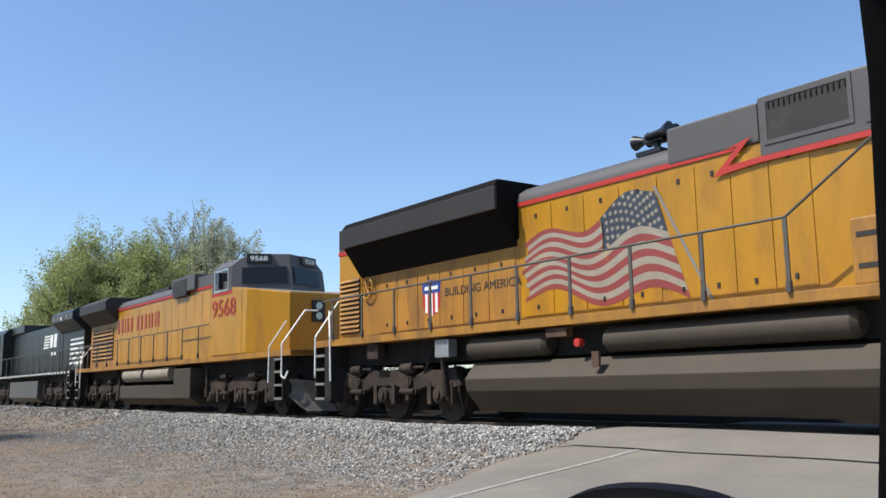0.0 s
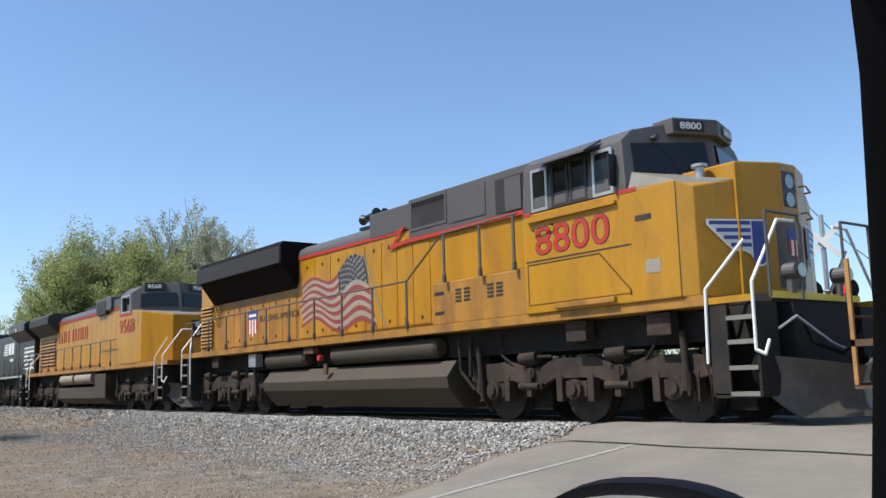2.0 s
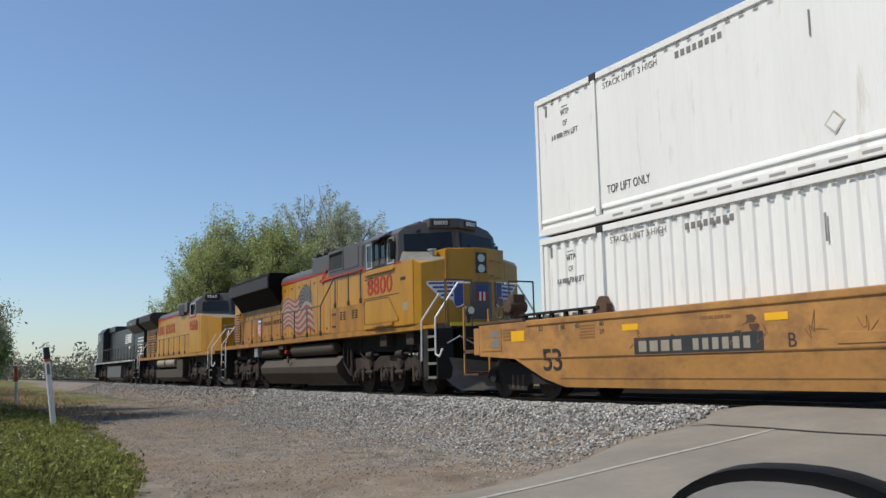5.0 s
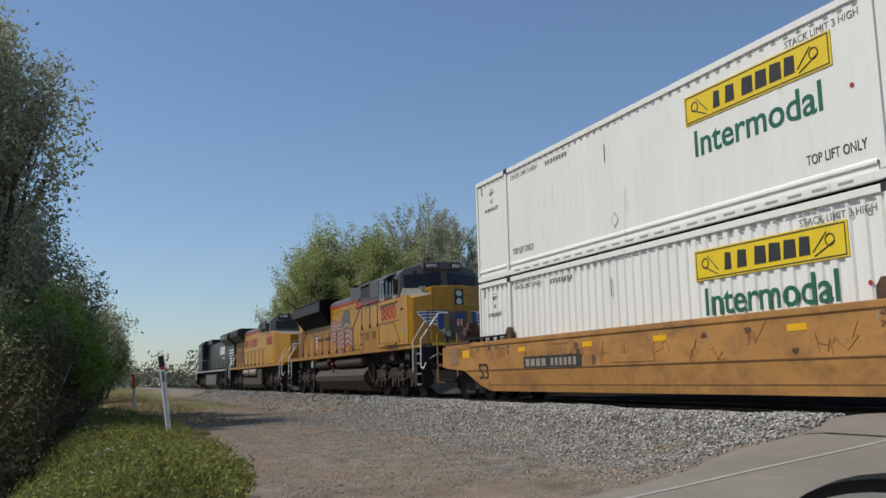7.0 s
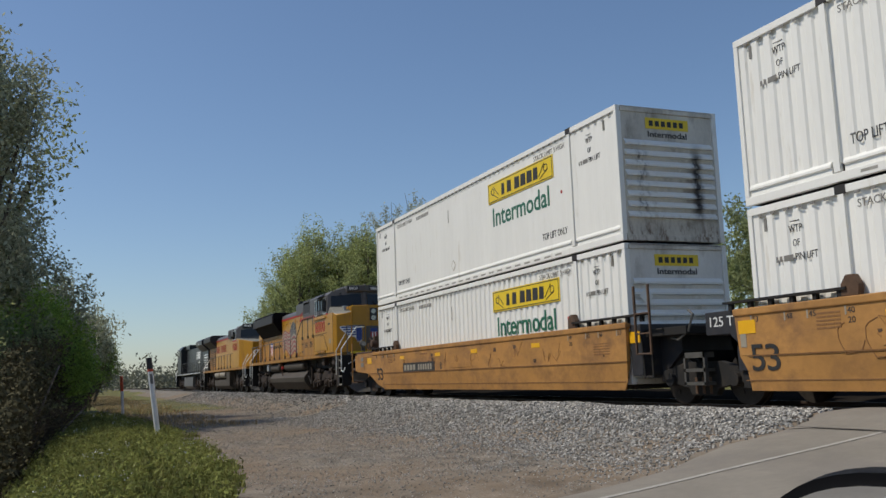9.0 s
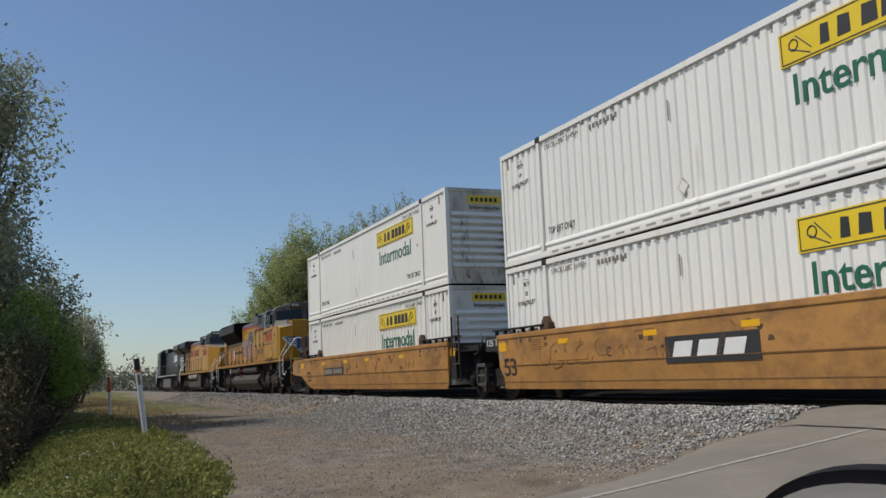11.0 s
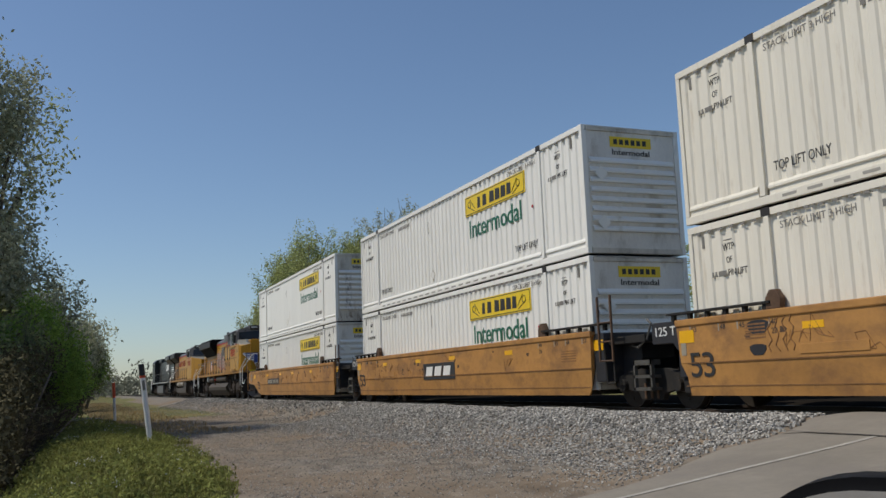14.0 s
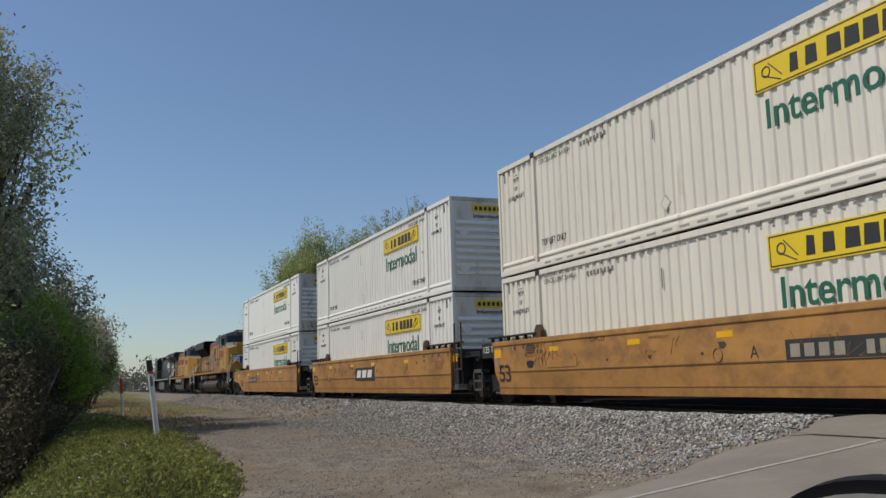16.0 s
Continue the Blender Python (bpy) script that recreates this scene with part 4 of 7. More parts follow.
def bogie3(body, x, mirror=1):
    """Three-axle locomotive truck."""
    r, sp = 0.535, 2.07
    frame_ = Shape()
    for e in SIDES:
        y0, y1 = (e * 1.02, e * 1.14) if e > 0 else (e * 1.14, e * 1.02)
        out = [(-2.75, 0.72), (-2.6, 1.0), (-1.6, 1.04), (-1.2, 0.92), (-0.8, 0.92), (-0.5, 1.06), (0.5, 1.06), (0.8, 0.92), (1.2, 0.92), (1.6, 1.04), (2.6, 1.0), (2.75, 0.72), (2.45, 0.66), (1.55, 0.7), (1.2, 0.6), (0.8, 0.6), (0.5, 0.72), (-0.5, 0.72), (-0.8, 0.6), (-1.2, 0.6), (-1.55, 0.7), (-2.45, 0.66)]
        frame_.prism([(x + a, b) for a, b in out], y0, y1)
        for k in (-1, 0, 1):
            for d in (-0.36, 0.36):
                frame_.box(x + k * sp + d - 0.07, x + k * sp + d + 0.07, min(e * 1.0, e * 1.16), max(e * 1.0, e * 1.16), 0.34, 0.78)
    frame_.box(x - 2.3, x + 2.3, -0.5, 0.5, 0.62, 1.05)
    b = part("bogie", frame_, TRUCK, body, "dusty brown three-axle bogie frame", bevel=0.015)
    for k in (-1, 0, 1):
        wheelset(body, x + k * sp, r)
        part("traction_motor", Shape().box(x + k * sp + 0.14, x + k * sp + 0.98, -0.62, 0.62, 0.20, 0.85).cyl((x + k * sp, -0.6, r), (x + k * sp, 0.6, r), 0.26, 12), UNDER, b, "dark traction motor between the wheels", bevel=0.03)
        for e in SIDES:
            j = Shape().cyl((x + k * sp, e * 0.98, r), (x + k * sp, e * 1.2, r), 0.17, 14).cyl((x + k * sp, e * 1.2, r), (x + k * sp, e * 1.25, r), 0.10, 10)
            j.box(x + k * sp - 0.24, x + k * sp + 0.24, min(e * 1.0, e * 1.12), max(e * 1.0, e * 1.12), r - 0.12, r + 0.14)
            part("axle_box", j, TRUCK, b, bevel=0.01)
    for e in SIDES:
        for d in (-1.05, 1.0):
            sp_ = Shape().cyl((x + d - 0.22, e * 1.16, 1.08), (x + d + 0.2, e * 1.16, 1.1), 0.11, 12).cyl((x + d + 0.2, e * 1.16, 1.1), (x + d + 0.55, e * 1.16, 1.1), 0.03, 8)
            sp_.box(x + d - 0.1, x + d + 0.1, min(e * 1.05, e * 1.16), max(e * 1.05, e * 1.16), 0.95, 1.1)
            part("brake_cylinder", sp_, TRUCK, b, "brown brake cylinder", smooth=True)
        for d in (-1.05, 1.0):
            part("brake_rigging", Shape().box(x + d - 0.3, x + d + 0.3, min(e * 1.1, e * 1.2), max(e * 1.1, e * 1.2), 0.55, 0.65).box(x + d - 0.06, x + d + 0.06, min(e * 1.1, e * 1.22), max(e * 1.1, e * 1.22), 0.42, 0.9).cyl((x + d - 0.25, e * 1.2, 0.6), (x + d + 0.25, e * 1.2, 0.6), 0.06, 8), TRUCK, b, bevel=0.008)
        for d in (-2.35, 2.35):
            part("damper", Shape().cyl((x + d, e * 1.22, 0.62), (x + d - 0.05, e * 1.22, 1.35), 0.055, 10).cyl((x + d, e * 1.22, 0.5), (x + d, e * 1.22, 0.75), 0.09, 10), TRUCK, b)
        for d in SIDES:
            part("sand_pipe", Shape().tube([(x + d * 2.62, e * 1.16, 1.1), (x + d * 2.68, e * 1.1, 0.6), (x + d * 2.5, e * 0.85, 0.15)], 0.03, 6), UNDER, b)
            part("cable", Shape().tube([(x + d * 1.9, e * 1.1, 1.55), (x + d * 1.75, e * 1.2, 1.15), (x + d * 1.5, e * 1.12, 0.95)], 0.025, 6), UNDER, b)
        for k in (-0.5, 0.5):
            part("equaliser_pin", Shape().cyl((x + k * 2.07, e * 1.1, 0.82), (x + k * 2.07, e * 1.2, 0.82), 0.1, 10), TRUCK, b)
    return b


def railing(body, pts, posts, z0, mat=None, y=1.53, r=0.02):
    mat = mat or RAILING
    for e in SIDES:
        rail = part("handrail", Shape().tube([(x, e * y, z) for x, z in pts], r, 8), mat, body, smooth=True)
        for x, z0 in [p if isinstance(p, tuple) else (p, z0) for p in posts]:
            z = np.interp(x, [p[0] for p in pts], [p[1] for p in pts])
            part("post", Shape().box(x - 0.03, x + 0.03, e * y - 0.012, e * y + 0.012, z0, float(z)).cyl((x, e * y, z0), (x, e * y, z0 + 0.14), 0.045, 8), mat, rail)


def front_steps(body, x, towards, deck, y0=1.5, mat=UNDER, rails=WHITE_RAIL):
    """Corner steps with white grab rails. towards: +1 where this end faces +x."""
    for e in SIDES:
        a, b = sorted((x, x - towards * 0.76))
        ya, yb = sorted((e * (y0 - 0.45), e * y0))
        inner = x - towards * 0.47
        pa, pb = sorted((x - towards * 0.76, inner))
        st = part("step_well", Shape().box(a + 0.04, b - 0.04, min(e * (y0 - 0.45), e * (y0 - 0.40)), max(e * (y0 - 0.45), e * (y0 - 0.40)), 0.46, deck), mat, body, "dark step well")
        part("end_plate", Shape().box(a, a + 0.04, ya, yb, 0.42, deck), mat, st)
        part("end_plate", Shape().box(b - 0.04, b, ya, yb, 0.42, deck), mat, st)
        part("side_panel", Shape().box(pa + 0.042, pb, min(e * (y0 - 0.03), e * (y0 + 0.004)), max(e * (y0 - 0.03), e * (y0 + 0.004)), 0.46, deck) if towards > 0 else Shape().box(pa, pb - 0.042, min(e * (y0 - 0.03), e * (y0 + 0.004)), max(e * (y0 - 0.03), e * (y0 + 0.004)), 0.46, deck), mat, st, "plain outer panel")
        part("bottom_plate", Shape().box(a + 0.04, b - 0.04, ya, yb, 0.40, 0.438), mat, st)
        ta, tb = sorted((x - towards * 0.03, inner))
        for z in (0.45, 0.79, 1.13, 1.45):
            part("step", Shape().box(ta, tb, ya, yb, z, z + 0.03).box(ta, tb, e * y0 - 0.02, e * y0 + 0.016, z - 0.025, z + 0.035), DECK_GREY, st, "worn steel tread")
        far, near = x - towards * 0.79, x - towards * 0.03
        part("grab_rail", Shape().tube([(far + towards * 0.52, e * (y0 - 0.22), deck + 0.87), (far + towards * 0.03, e * (y0 + 0.03), deck + 0.22), (far, e * (y0 + 0.03), 0.86)], 0.023, 8), rails, body, "pale bent grab rail", smooth=True)
        part("grab_rail", Shape().tube([(near + towards * 0.02, e * (y0 - 1.0), deck + 1.14), (near + towards * 0.02, e * (y0 - 0.62), deck + 1.13), (near, e * (y0 + 0.02), deck + 0.26), (near, e * (y0 + 0.03), 1.02), (near + towards * 0.1, e * (y0 - 0.02), 0.96), (near + towards * 0.12, e * (y0 - 0.1), 1.15)], 0.023, 8), rails, body, "pale bent grab rail", smooth=True)


def coupler(body, x, towards):
    s = Shape().box(min(x, x - towards * 0.7), max(x, x - towards * 0.7), -0.12, 0.12, 0.72, 0.98).box(x - 0.14, x + 0.14, -0.2, 0.2, 0.68, 1.04)
    part("coupler", s, RUST, body, "rusty knuckle coupler", bevel=0.03)
    part("air_hose", Shape().tube([(x - towards * 0.35, -0.5, 1.15), (x - towards * 0.05, -0.45, 0.55), (x + towards * 0.05, -0.2, 0.42)], 0.025, 6).tube([(x - towards * 0.35, 0.5, 1.15), (x - towards * 0.05, 0.45, 0.55), (x + towards * 0.05, 0.2, 0.42)], 0.025, 6), CAR_BLACK, body)


def plow(body, x, towards):
    """Dark blade with a rolled top under the end platform."""
    n = 15
    vs = []
    for k in range(n):
        y = -1.35 + 2.7 * k / (n - 1)
        off = abs(y)
        out = x - towards * float(np.interp(off, (0, 0.5, 1.0, 1.35), (0.0, 0.18, 0.45, 0.72)))
        top, foot = float(np.interp(off, (0, 1.35), (0.78, 0.96))), float(np.interp(off, (0, 1.0, 1.35), (0.12, 0.13, 0.52)))
        for f, back in ((0.0, 0.04), (0.35, 0.12), (0.7, 0.09), (1.0, 0.0)):
            vs.append((out - towards * back, y, top + (foot - top) * f))
    m = len(vs)
    vs += [(v[0] - towards * 0.05, v[1], v[2]) for v in vs]
    fs = []
    for k in range(n - 1):
        for j in range(3):
            a = k * 4 + j
            fs += [(a, a + 1, a + 5, a + 4), (m + a, m + a + 4, m + a + 5, m + a + 1)]
        fs += [(k * 4, k * 4 + 4, m + k * 4 + 4, m + k * 4), (k * 4 + 3, m + k * 4 + 3, m + k * 4 + 7, k * 4 + 7)]
    p = part("plow", Shape().add(vs, fs), PLOW, body, "worn dark steel snow plow blade")
    return p


def flag(body, x0, x1, z0, z1, y):
    """A waving flag painted on the hood: bands of the wave, a canton and its stars, a slanting staff."""
    cols = 40

    def wave(u, v):
        """u along the fly from the torn edge to the staff, v from foot to head."""
        lift = 0.50 * u ** 1.6
        w = 0.085 * math.sin(2 * math.pi * (1.65 * u - 0.10) + 0.6 * v)
        x = x0 + (x1 - x0) * (u * (1.0 - 0.16 * v * u)) + 0.07 * math.sin(9 * v) * (1 - u)
        z = z0 + (z1 - z0) * (0.16 + 0.56 * v - 0.18 * u * (1 - v) + 0.30 * v * u ** 1.5) + (z1 - z0) * w
        return x, z
    f = thing("flag_painting", pose(0, 0, 0), "large waving striped flag painted on the hood", "")
    f.parent = body
    for k in range(13):
        va, vb = 1 - (k + 1) / 13, 1 - k / 13
        end = 0.56 if k < 5 else 0.995
        s = Shape()
        vs = []
        for i in range(cols + 1):
            u = 0.02 * math.sin(k * 2.1) ** 2 + end * i / cols
            for v in (va, vb):
                x, z = wave(min(u, 0.995), v)
                vs += [(x, y - 0.004, z)]
        s.add(vs, [(2 * i, 2 * i + 1, 2 * i + 3, 2 * i + 2) for i in range(cols)])
        part("stripe", s, FLAG_RED if k % 2 == 0 else FLAG_WHITE, f)
    s, vs, rows = Shape(), [], 8
    for j in range(rows + 1):
        for i in range(cols + 1):
            x, z = wave(0.565 + 0.43 * i / cols, 8 / 13 + 5 / 13 * j / rows)
            vs.append((x, y - 0.004, z))
    s.add(vs, [(j * (cols + 1) + i, j * (cols + 1) + i + 1, (j + 1) * (cols + 1) + i + 1, (j + 1) * (cols + 1) + i) for j in range(rows) for i in range(cols)])
    part("canton", s, FLAG_BLUE, f, "dark blue canton")
    s = Shape()
    for j in range(9):
        for i in range(6 if j % 2 == 0 else 5):
            cx, cz = wave(0.565 + 0.43 * (i + (0.5 if j % 2 == 0 else 1.0)) / 6, 8 / 13 + 5 / 13 * (j + 0.6) / 9.2)
            pts = [(cx + (0.052 if q % 2 == 0 else 0.022) * math.sin(math.pi * q / 5), y - 0.007, cz + (0.052 if q % 2 == 0 else 0.022) * math.cos(math.pi * q / 5)) for q in range(10)]
            s.add(pts, [tuple(range(10))])
    part("stars", s, FLAG_WHITE, f)
    xa, za = wave(0.995, 1.0)
    xb = x1 + 0.36
    part("staff", Shape().add([(xa - 0.03, y - 0.006, za + 0.08), (xa + 0.03, y - 0.006, za + 0.08), (xb + 0.03, y - 0.006, z0 - 0.12), (xb - 0.03, y - 0.006, z0 - 0.12)], [(0, 1, 2, 3)]), GREY_PRINT, f, "painted grey flagstaff")


def shield(body, x, z, w, h, y):
    """Emblem: a dark blue head over red and white bars."""
    e = thing("emblem", pose(0, 0, 0), "painted shield emblem with a blue head over red and white bars", "")
    e.parent = body
    s = Shape()
    s.prism([(x, z + h * 0.62), (x + w, z + h * 0.62), (x + w * 1.03, z + h * 0.93), (x + w * 0.82, z + h * 0.97), (x + w * 0.5, z + h), (x + w * 0.18, z + h * 0.97), (x - w * 0.03, z + h * 0.93)], y - 0.006, y)
    part("shield_head", s, BLUE, e)
    bars(e, x + w * 0.12, z + h * 0.72, [w * 0.76], h * 0.10, y - 0.006, WHITE, "shield_bar")
    for k in range(7):
        a, b = x + w * k / 7, x + w * (k + 1) / 7
        c = (k + 0.5) / 7 - 0.5
        foot = z + h * 0.30 * (2 * abs(c)) ** 2.2
        part("shield_stripe", Shape().box(a, b, y - 0.006, y, foot, z + h * 0.62), WHITE if k % 2 else RED, e)


def doors(body, xs, z0, z1, y, mat, latch=True):
    """Hood doors that stand a little proud, with dark gaps and small latches."""
    for a, b in zip(xs, xs[1:]):
        for e in SIDES:
            ya, yb = sorted((e * y, e * (y + 0.014)))
            d = part("hood_door", Shape().box(a + 0.012, b - 0.012, ya, yb, z0, z1), mat, body, bevel=0.004)
            if latch:
                for z in (z0 + 0.16, z1 - 0.16):
                    s = Shape().box((a + b) / 2 - 0.024, (a + b) / 2 + 0.024, min(e * (y + 0.014), e * (y + 0.03)), max(e * (y + 0.014), e * (y + 0.03)), z - 0.038, z + 0.038)
                    part("latch", s, SOOT, d, "small dark latch")


def louvres(body, x0, x1, z0, z1, n, y, mat, frame_mat=None, name="louvre"):
    for e in SIDES:
        ya, yb = sorted((e * y, e * (y + 0.02)))
        g = part("grille", Shape().box(x0, x1, ya, yb, z0, z1), SOOT, body, "dark air intake grille")
        for k in range(n):
            z = z0 + (z1 - z0) * (k + 0.5) / n
            s = Shape().add([(x, e * (y + d), z + h) for x in (x0, x1) for d, h in ((0.02, 0.035), (0.06, -0.03), (0.065, -0.02), (0.02, 0.05))], [(0, 1, 5, 4), (1, 2, 6, 5), (2, 3, 7, 6), (3, 0, 4, 7), (0, 3, 2, 1), (4, 5, 6, 7)])
            part("slat", s, mat, g)


def window_set(body, spans, z0, z1, y, frame_mat):
    for e in SIDES:
        for a, b in spans:
            ya, yb = sorted((e * (y + 0.002), e * (y + 0.03)))
            f = Shape().box(a, b, ya, yb, z0, z0 + 0.05).box(a, b, ya, yb, z1 - 0.05, z1).box(a, a + 0.05, ya, yb, z0 + 0.05, z1 - 0.05).box(b - 0.05, b, ya, yb, z0 + 0.05, z1 - 0.05)
            w = part("cab_window", f, frame_mat, body, "cab side window in a bare metal frame")
            yc, yd = sorted((e * (y + 0.004), e * (y + 0.012)))
            part("pane", Shape().box(a + 0.05, b - 0.05, yc, yd, z0 + 0.05, z1 - 0.05), GLASS_DARK, w, "dark tinted pane")


def sill_and_underframe(body, x0, x1, deck, mat, stripe=None):
    part("frame_sill", Shape().box(x0, x1, -1.52, 1.52, deck - 0.15, deck), mat, body, "walkway edge sill", bevel=0.01)
    part("underframe", Shape().box(x0 + 0.3, x1 - 0.3, -1.05, 1.05, deck - 0.62, deck - 0.152).box(x0 + 5.6, x1 - 5.6, -0.8, 0.8, 0.6, deck - 0.62), UNDER, body, "dark underframe")


def engine_with_flag():
    """The large yellow locomotive next to the container cars; its nose points to +x."""
    c = -14.0
    L = vehicle("locomotive", c, "dirty yellow and grey six-axle diesel locomotive with a painted flag", "locomotive", "locomotives")

    def X(u):
        return u - c
    deck = 1.80
    sill_and_underframe(L, X(-25.0), X(-5.0), deck, YELLOW_DIRTY)
    # long hood and its rounded grey roof with a red stripe
    part("long_hood", Shape().box(X(-18.1), X(-8.7), -0.97, 0.97, deck, 3.98), YELLOW, L, "yellow long hood", bevel=0.02)
    roof = [(-0.985, 3.98), (-0.985, 4.06), (-0.93, 4.2), (-0.75, 4.31), (0, 4.36), (0.75, 4.31), (0.93, 4.2), (0.985, 4.06), (0.985, 3.98)]
    part("hood_roof", Shape().prism(roof, X(-18.1), X(-14.55), "x"), ROOF_GREY, L, "rounded grey hood roof", smooth=True)
    doors(L, [X(-18.0) + 0.80 * k for k in range(5)], 1.9, 3.86, 0.97, YELLOW)
    doors(L, [X(-14.7) + 0.62 * k for k in range(5)], 1.9, 3.86, 0.97, YELLOW)
    house = part("inverter_housing", Shape().box(X(-14.55), X(-12.95), -1.0, 1.0, 3.98, 4.55).box(X(-12.93), X(-8.65), -1.02, 1.02, 3.74, 4.6), ROOF_GREY, L, "grey raised equipment housing", bevel=0.03)
    for e in SIDES:
        y = e * 1.021
        ya, yb = sorted((y, e * 1.035))
        g = part("intake_frame", Shape().box(X(-12.85), X(-11.55), ya, yb, 3.9, 3.96).box(X(-12.85), X(-11.55), ya, yb, 4.5, 4.58).box(X(-12.85), X(-12.79), ya, yb, 3.96, 4.5).box(X(-11.61), X(-11.55), ya, yb, 3.96, 4.5), ROOF_GREY, house)
        part("intake_mesh", Shape().box(X(-12.79), X(-11.61), min(y, e * 1.026), max(y, e * 1.026), 3.96, 4.5), SOOT, g, "dark intake screen")
        for k in range(15):
            xx = X(-12.76) + k * 0.08
            s = Shape().box(xx, xx + 0.02, min(e * 1.026, e * 1.045), max(e * 1.026, e * 1.045), 4.40, 4.5)
            part("intake_bar", s, UNDER, g)
        part("access_door", Shape().box(X(-11.4), X(-10.3), ya, yb, 3.86, 4.5), ROOF_GREY, house, "grey access door", bevel=0.006)
        part("door_recess", Shape().box(X(-10.0), X(-9.2), min(y, e * 1.03), max(y, e * 1.03), 3.8, 4.45), SOOT, house, "dark doorway panel")
        part("door_leaf", Shape().box(X(-9.7), X(-9.25), min(y, e * 1.05), max(y, e * 1.05), 3.8, 4.42), ROOF_GREY, house)
        # red stripe with its lightning step
        yy0, yy1 = sorted((e * 0.986, e * 0.992))
        part("red_stripe", Shape().prism([(X(-18.1), 3.94), (X(-13.35), 3.94), (X(-13.35), 4.02), (X(-18.1), 4.02)], yy0, yy1), RED, L, "red stripe")
        yy0, yy1 = sorted((e * 1.022, e * 1.03))
        part("red_stripe", Shape().prism([(X(-13.5), 3.98), (X(-13.05), 4.08), (X(-13.45), 3.74), (X(-12.93), 3.76), (X(-12.93), 3.68), (X(-13.72), 3.62), (X(-13.28), 3.99)], yy0, yy1), RED, L, "red stripe")
        part("red_stripe", Shape().box(X(-12.93), X(-8.6), yy0, yy1, 3.68, 3.76), RED, L, "red stripe")
    # horns on the hood roof
    hs = Shape().box(X(-15.4), X(-14.9), -0.75, -0.3, 4.33, 4.40).cyl((X(-15.15), -0.5, 4.36), (X(-15.15), -0.5, 4.58), 0.06, 8).box(X(-15.35), X(-14.95), -0.62, -0.38, 4.56, 4.62)
    for dx, dy, dz, l in ((1, -0.16, 0.10, 0.50), (1, 0.14, 0.16, 0.40), (-1, -0.02, 0.06, 0.55), (1, 0.0, 0.02, 0.44), (-1, 0.16, 0.14, 0.4)):
        a = Vector((X(-15.15) - 0.1 * dx, -0.5 + dy, 4.58 + dz * 0.6))
        b = a + Vector((dx * l, 0, 0.03))
        hs.cyl(a, a.lerp(b, 0.65), 0.045, 10, 0.06).cyl(a.lerp(b, 0.65), b, 0.06, 14, 0.13)
    part("horn", hs, BLACK, L, "black air horn cluster", smooth=True)
    # flared radiator hood at the rear
    part("radiator_hood", Shape().box(X(-23.7), X(-18.1), -0.97, 0.97, deck, 3.35), YELLOW_DIRTY, L, "soot-stained yellow hood under the radiators", bevel=0.02)
    flare = [(-0.97, 3.22), (-1.46, 3.90), (-1.52, 4.28), (-1.40, 4.45), (1.40, 4.45), (1.52, 4.28), (1.46, 3.90), (0.97, 3.22)]
    part("radiator", Shape().prism(flare, X(-23.75), X(-18.15), "x"), RADIATOR_SCREEN, L, "black flared radiator intake screens", bevel=0.02)
    part("radiator_rim", Shape().box(X(-23.8), X(-18.1), -1.535, -1.47, 3.86, 4.30).box(X(-23.8), X(-18.1), 1.47, 1.535, 3.86, 4.30).box(X(-23.6), X(-18.6), -1.3, 1.3, 4.45, 4.49), RIM, L, "dull brown-black radiator rim", bevel=0.015)
    doors(L, [X(-23.0) + 0.80 * k for k in range(7)], 1.9, 3.1, 0.97, YELLOW_DIRTY)
    part("rear_hood", Shape().box(X(-24.75), X(-23.7), -0.99, 0.99, deck, 3.86), YELLOW, L, "yellow rear hood end", bevel=0.03)
    part("rear_roof", Shape().box(X(-24.75), X(-23.7), -1.0, 1.0, 3.95, 4.32), ROOF_GREY, L, "grey rear roof with fine grille", bevel=0.03)
    part("red_stripe", Shape().box(X(-24.76), X(-23.7), -1.005, 1.005, 3.86, 3.95), RED, L, "red stripe")
    louvres(L, X(-24.65), X(-23.75), 1.95, 3.25, 12, 0.99, YELLOW_DIRTY)
    wheel = Shape().ring((X(-23.35), -1.06, 2.95), 0.24, 0.02)
    for k in range(3):
        a = math.pi * k / 3
        wheel.cyl((X(-23.35) - 0.24 * math.cos(a), -1.06, 2.95 - 0.24 * math.sin(a)), (X(-23.35) + 0.24 * math.cos(a), -1.06, 2.95 + 0.24 * math.sin(a)), 0.014, 6)
    wheel.cyl((X(-23.35), -1.06, 2.95), (X(-23.35), -0.95, 2.95), 0.03, 8)
    part("hand_brake_wheel", wheel, YELLOW, L, "yellow hand brake wheel")
    # decals
    flag(L, X(-17.95), X(-14.25), 1.98, 3.72, -0.985)
    shield(L, X(-21.2), 2.14, 0.62, 0.75, -0.985)
    lettering("BUILDING AMERICA", 0.17, PRINT, L, (X(-20.4), -0.988, 2.5), 2.35)
    # equipment box below the cab, with vents
    part("side_box", Shape().box(X(-11.5), X(-8.75), -1.46, 1.46, deck + 0.002, 2.62), YELLOW_DIRTY, L, "brownish yellow equipment box", bevel=0.03)
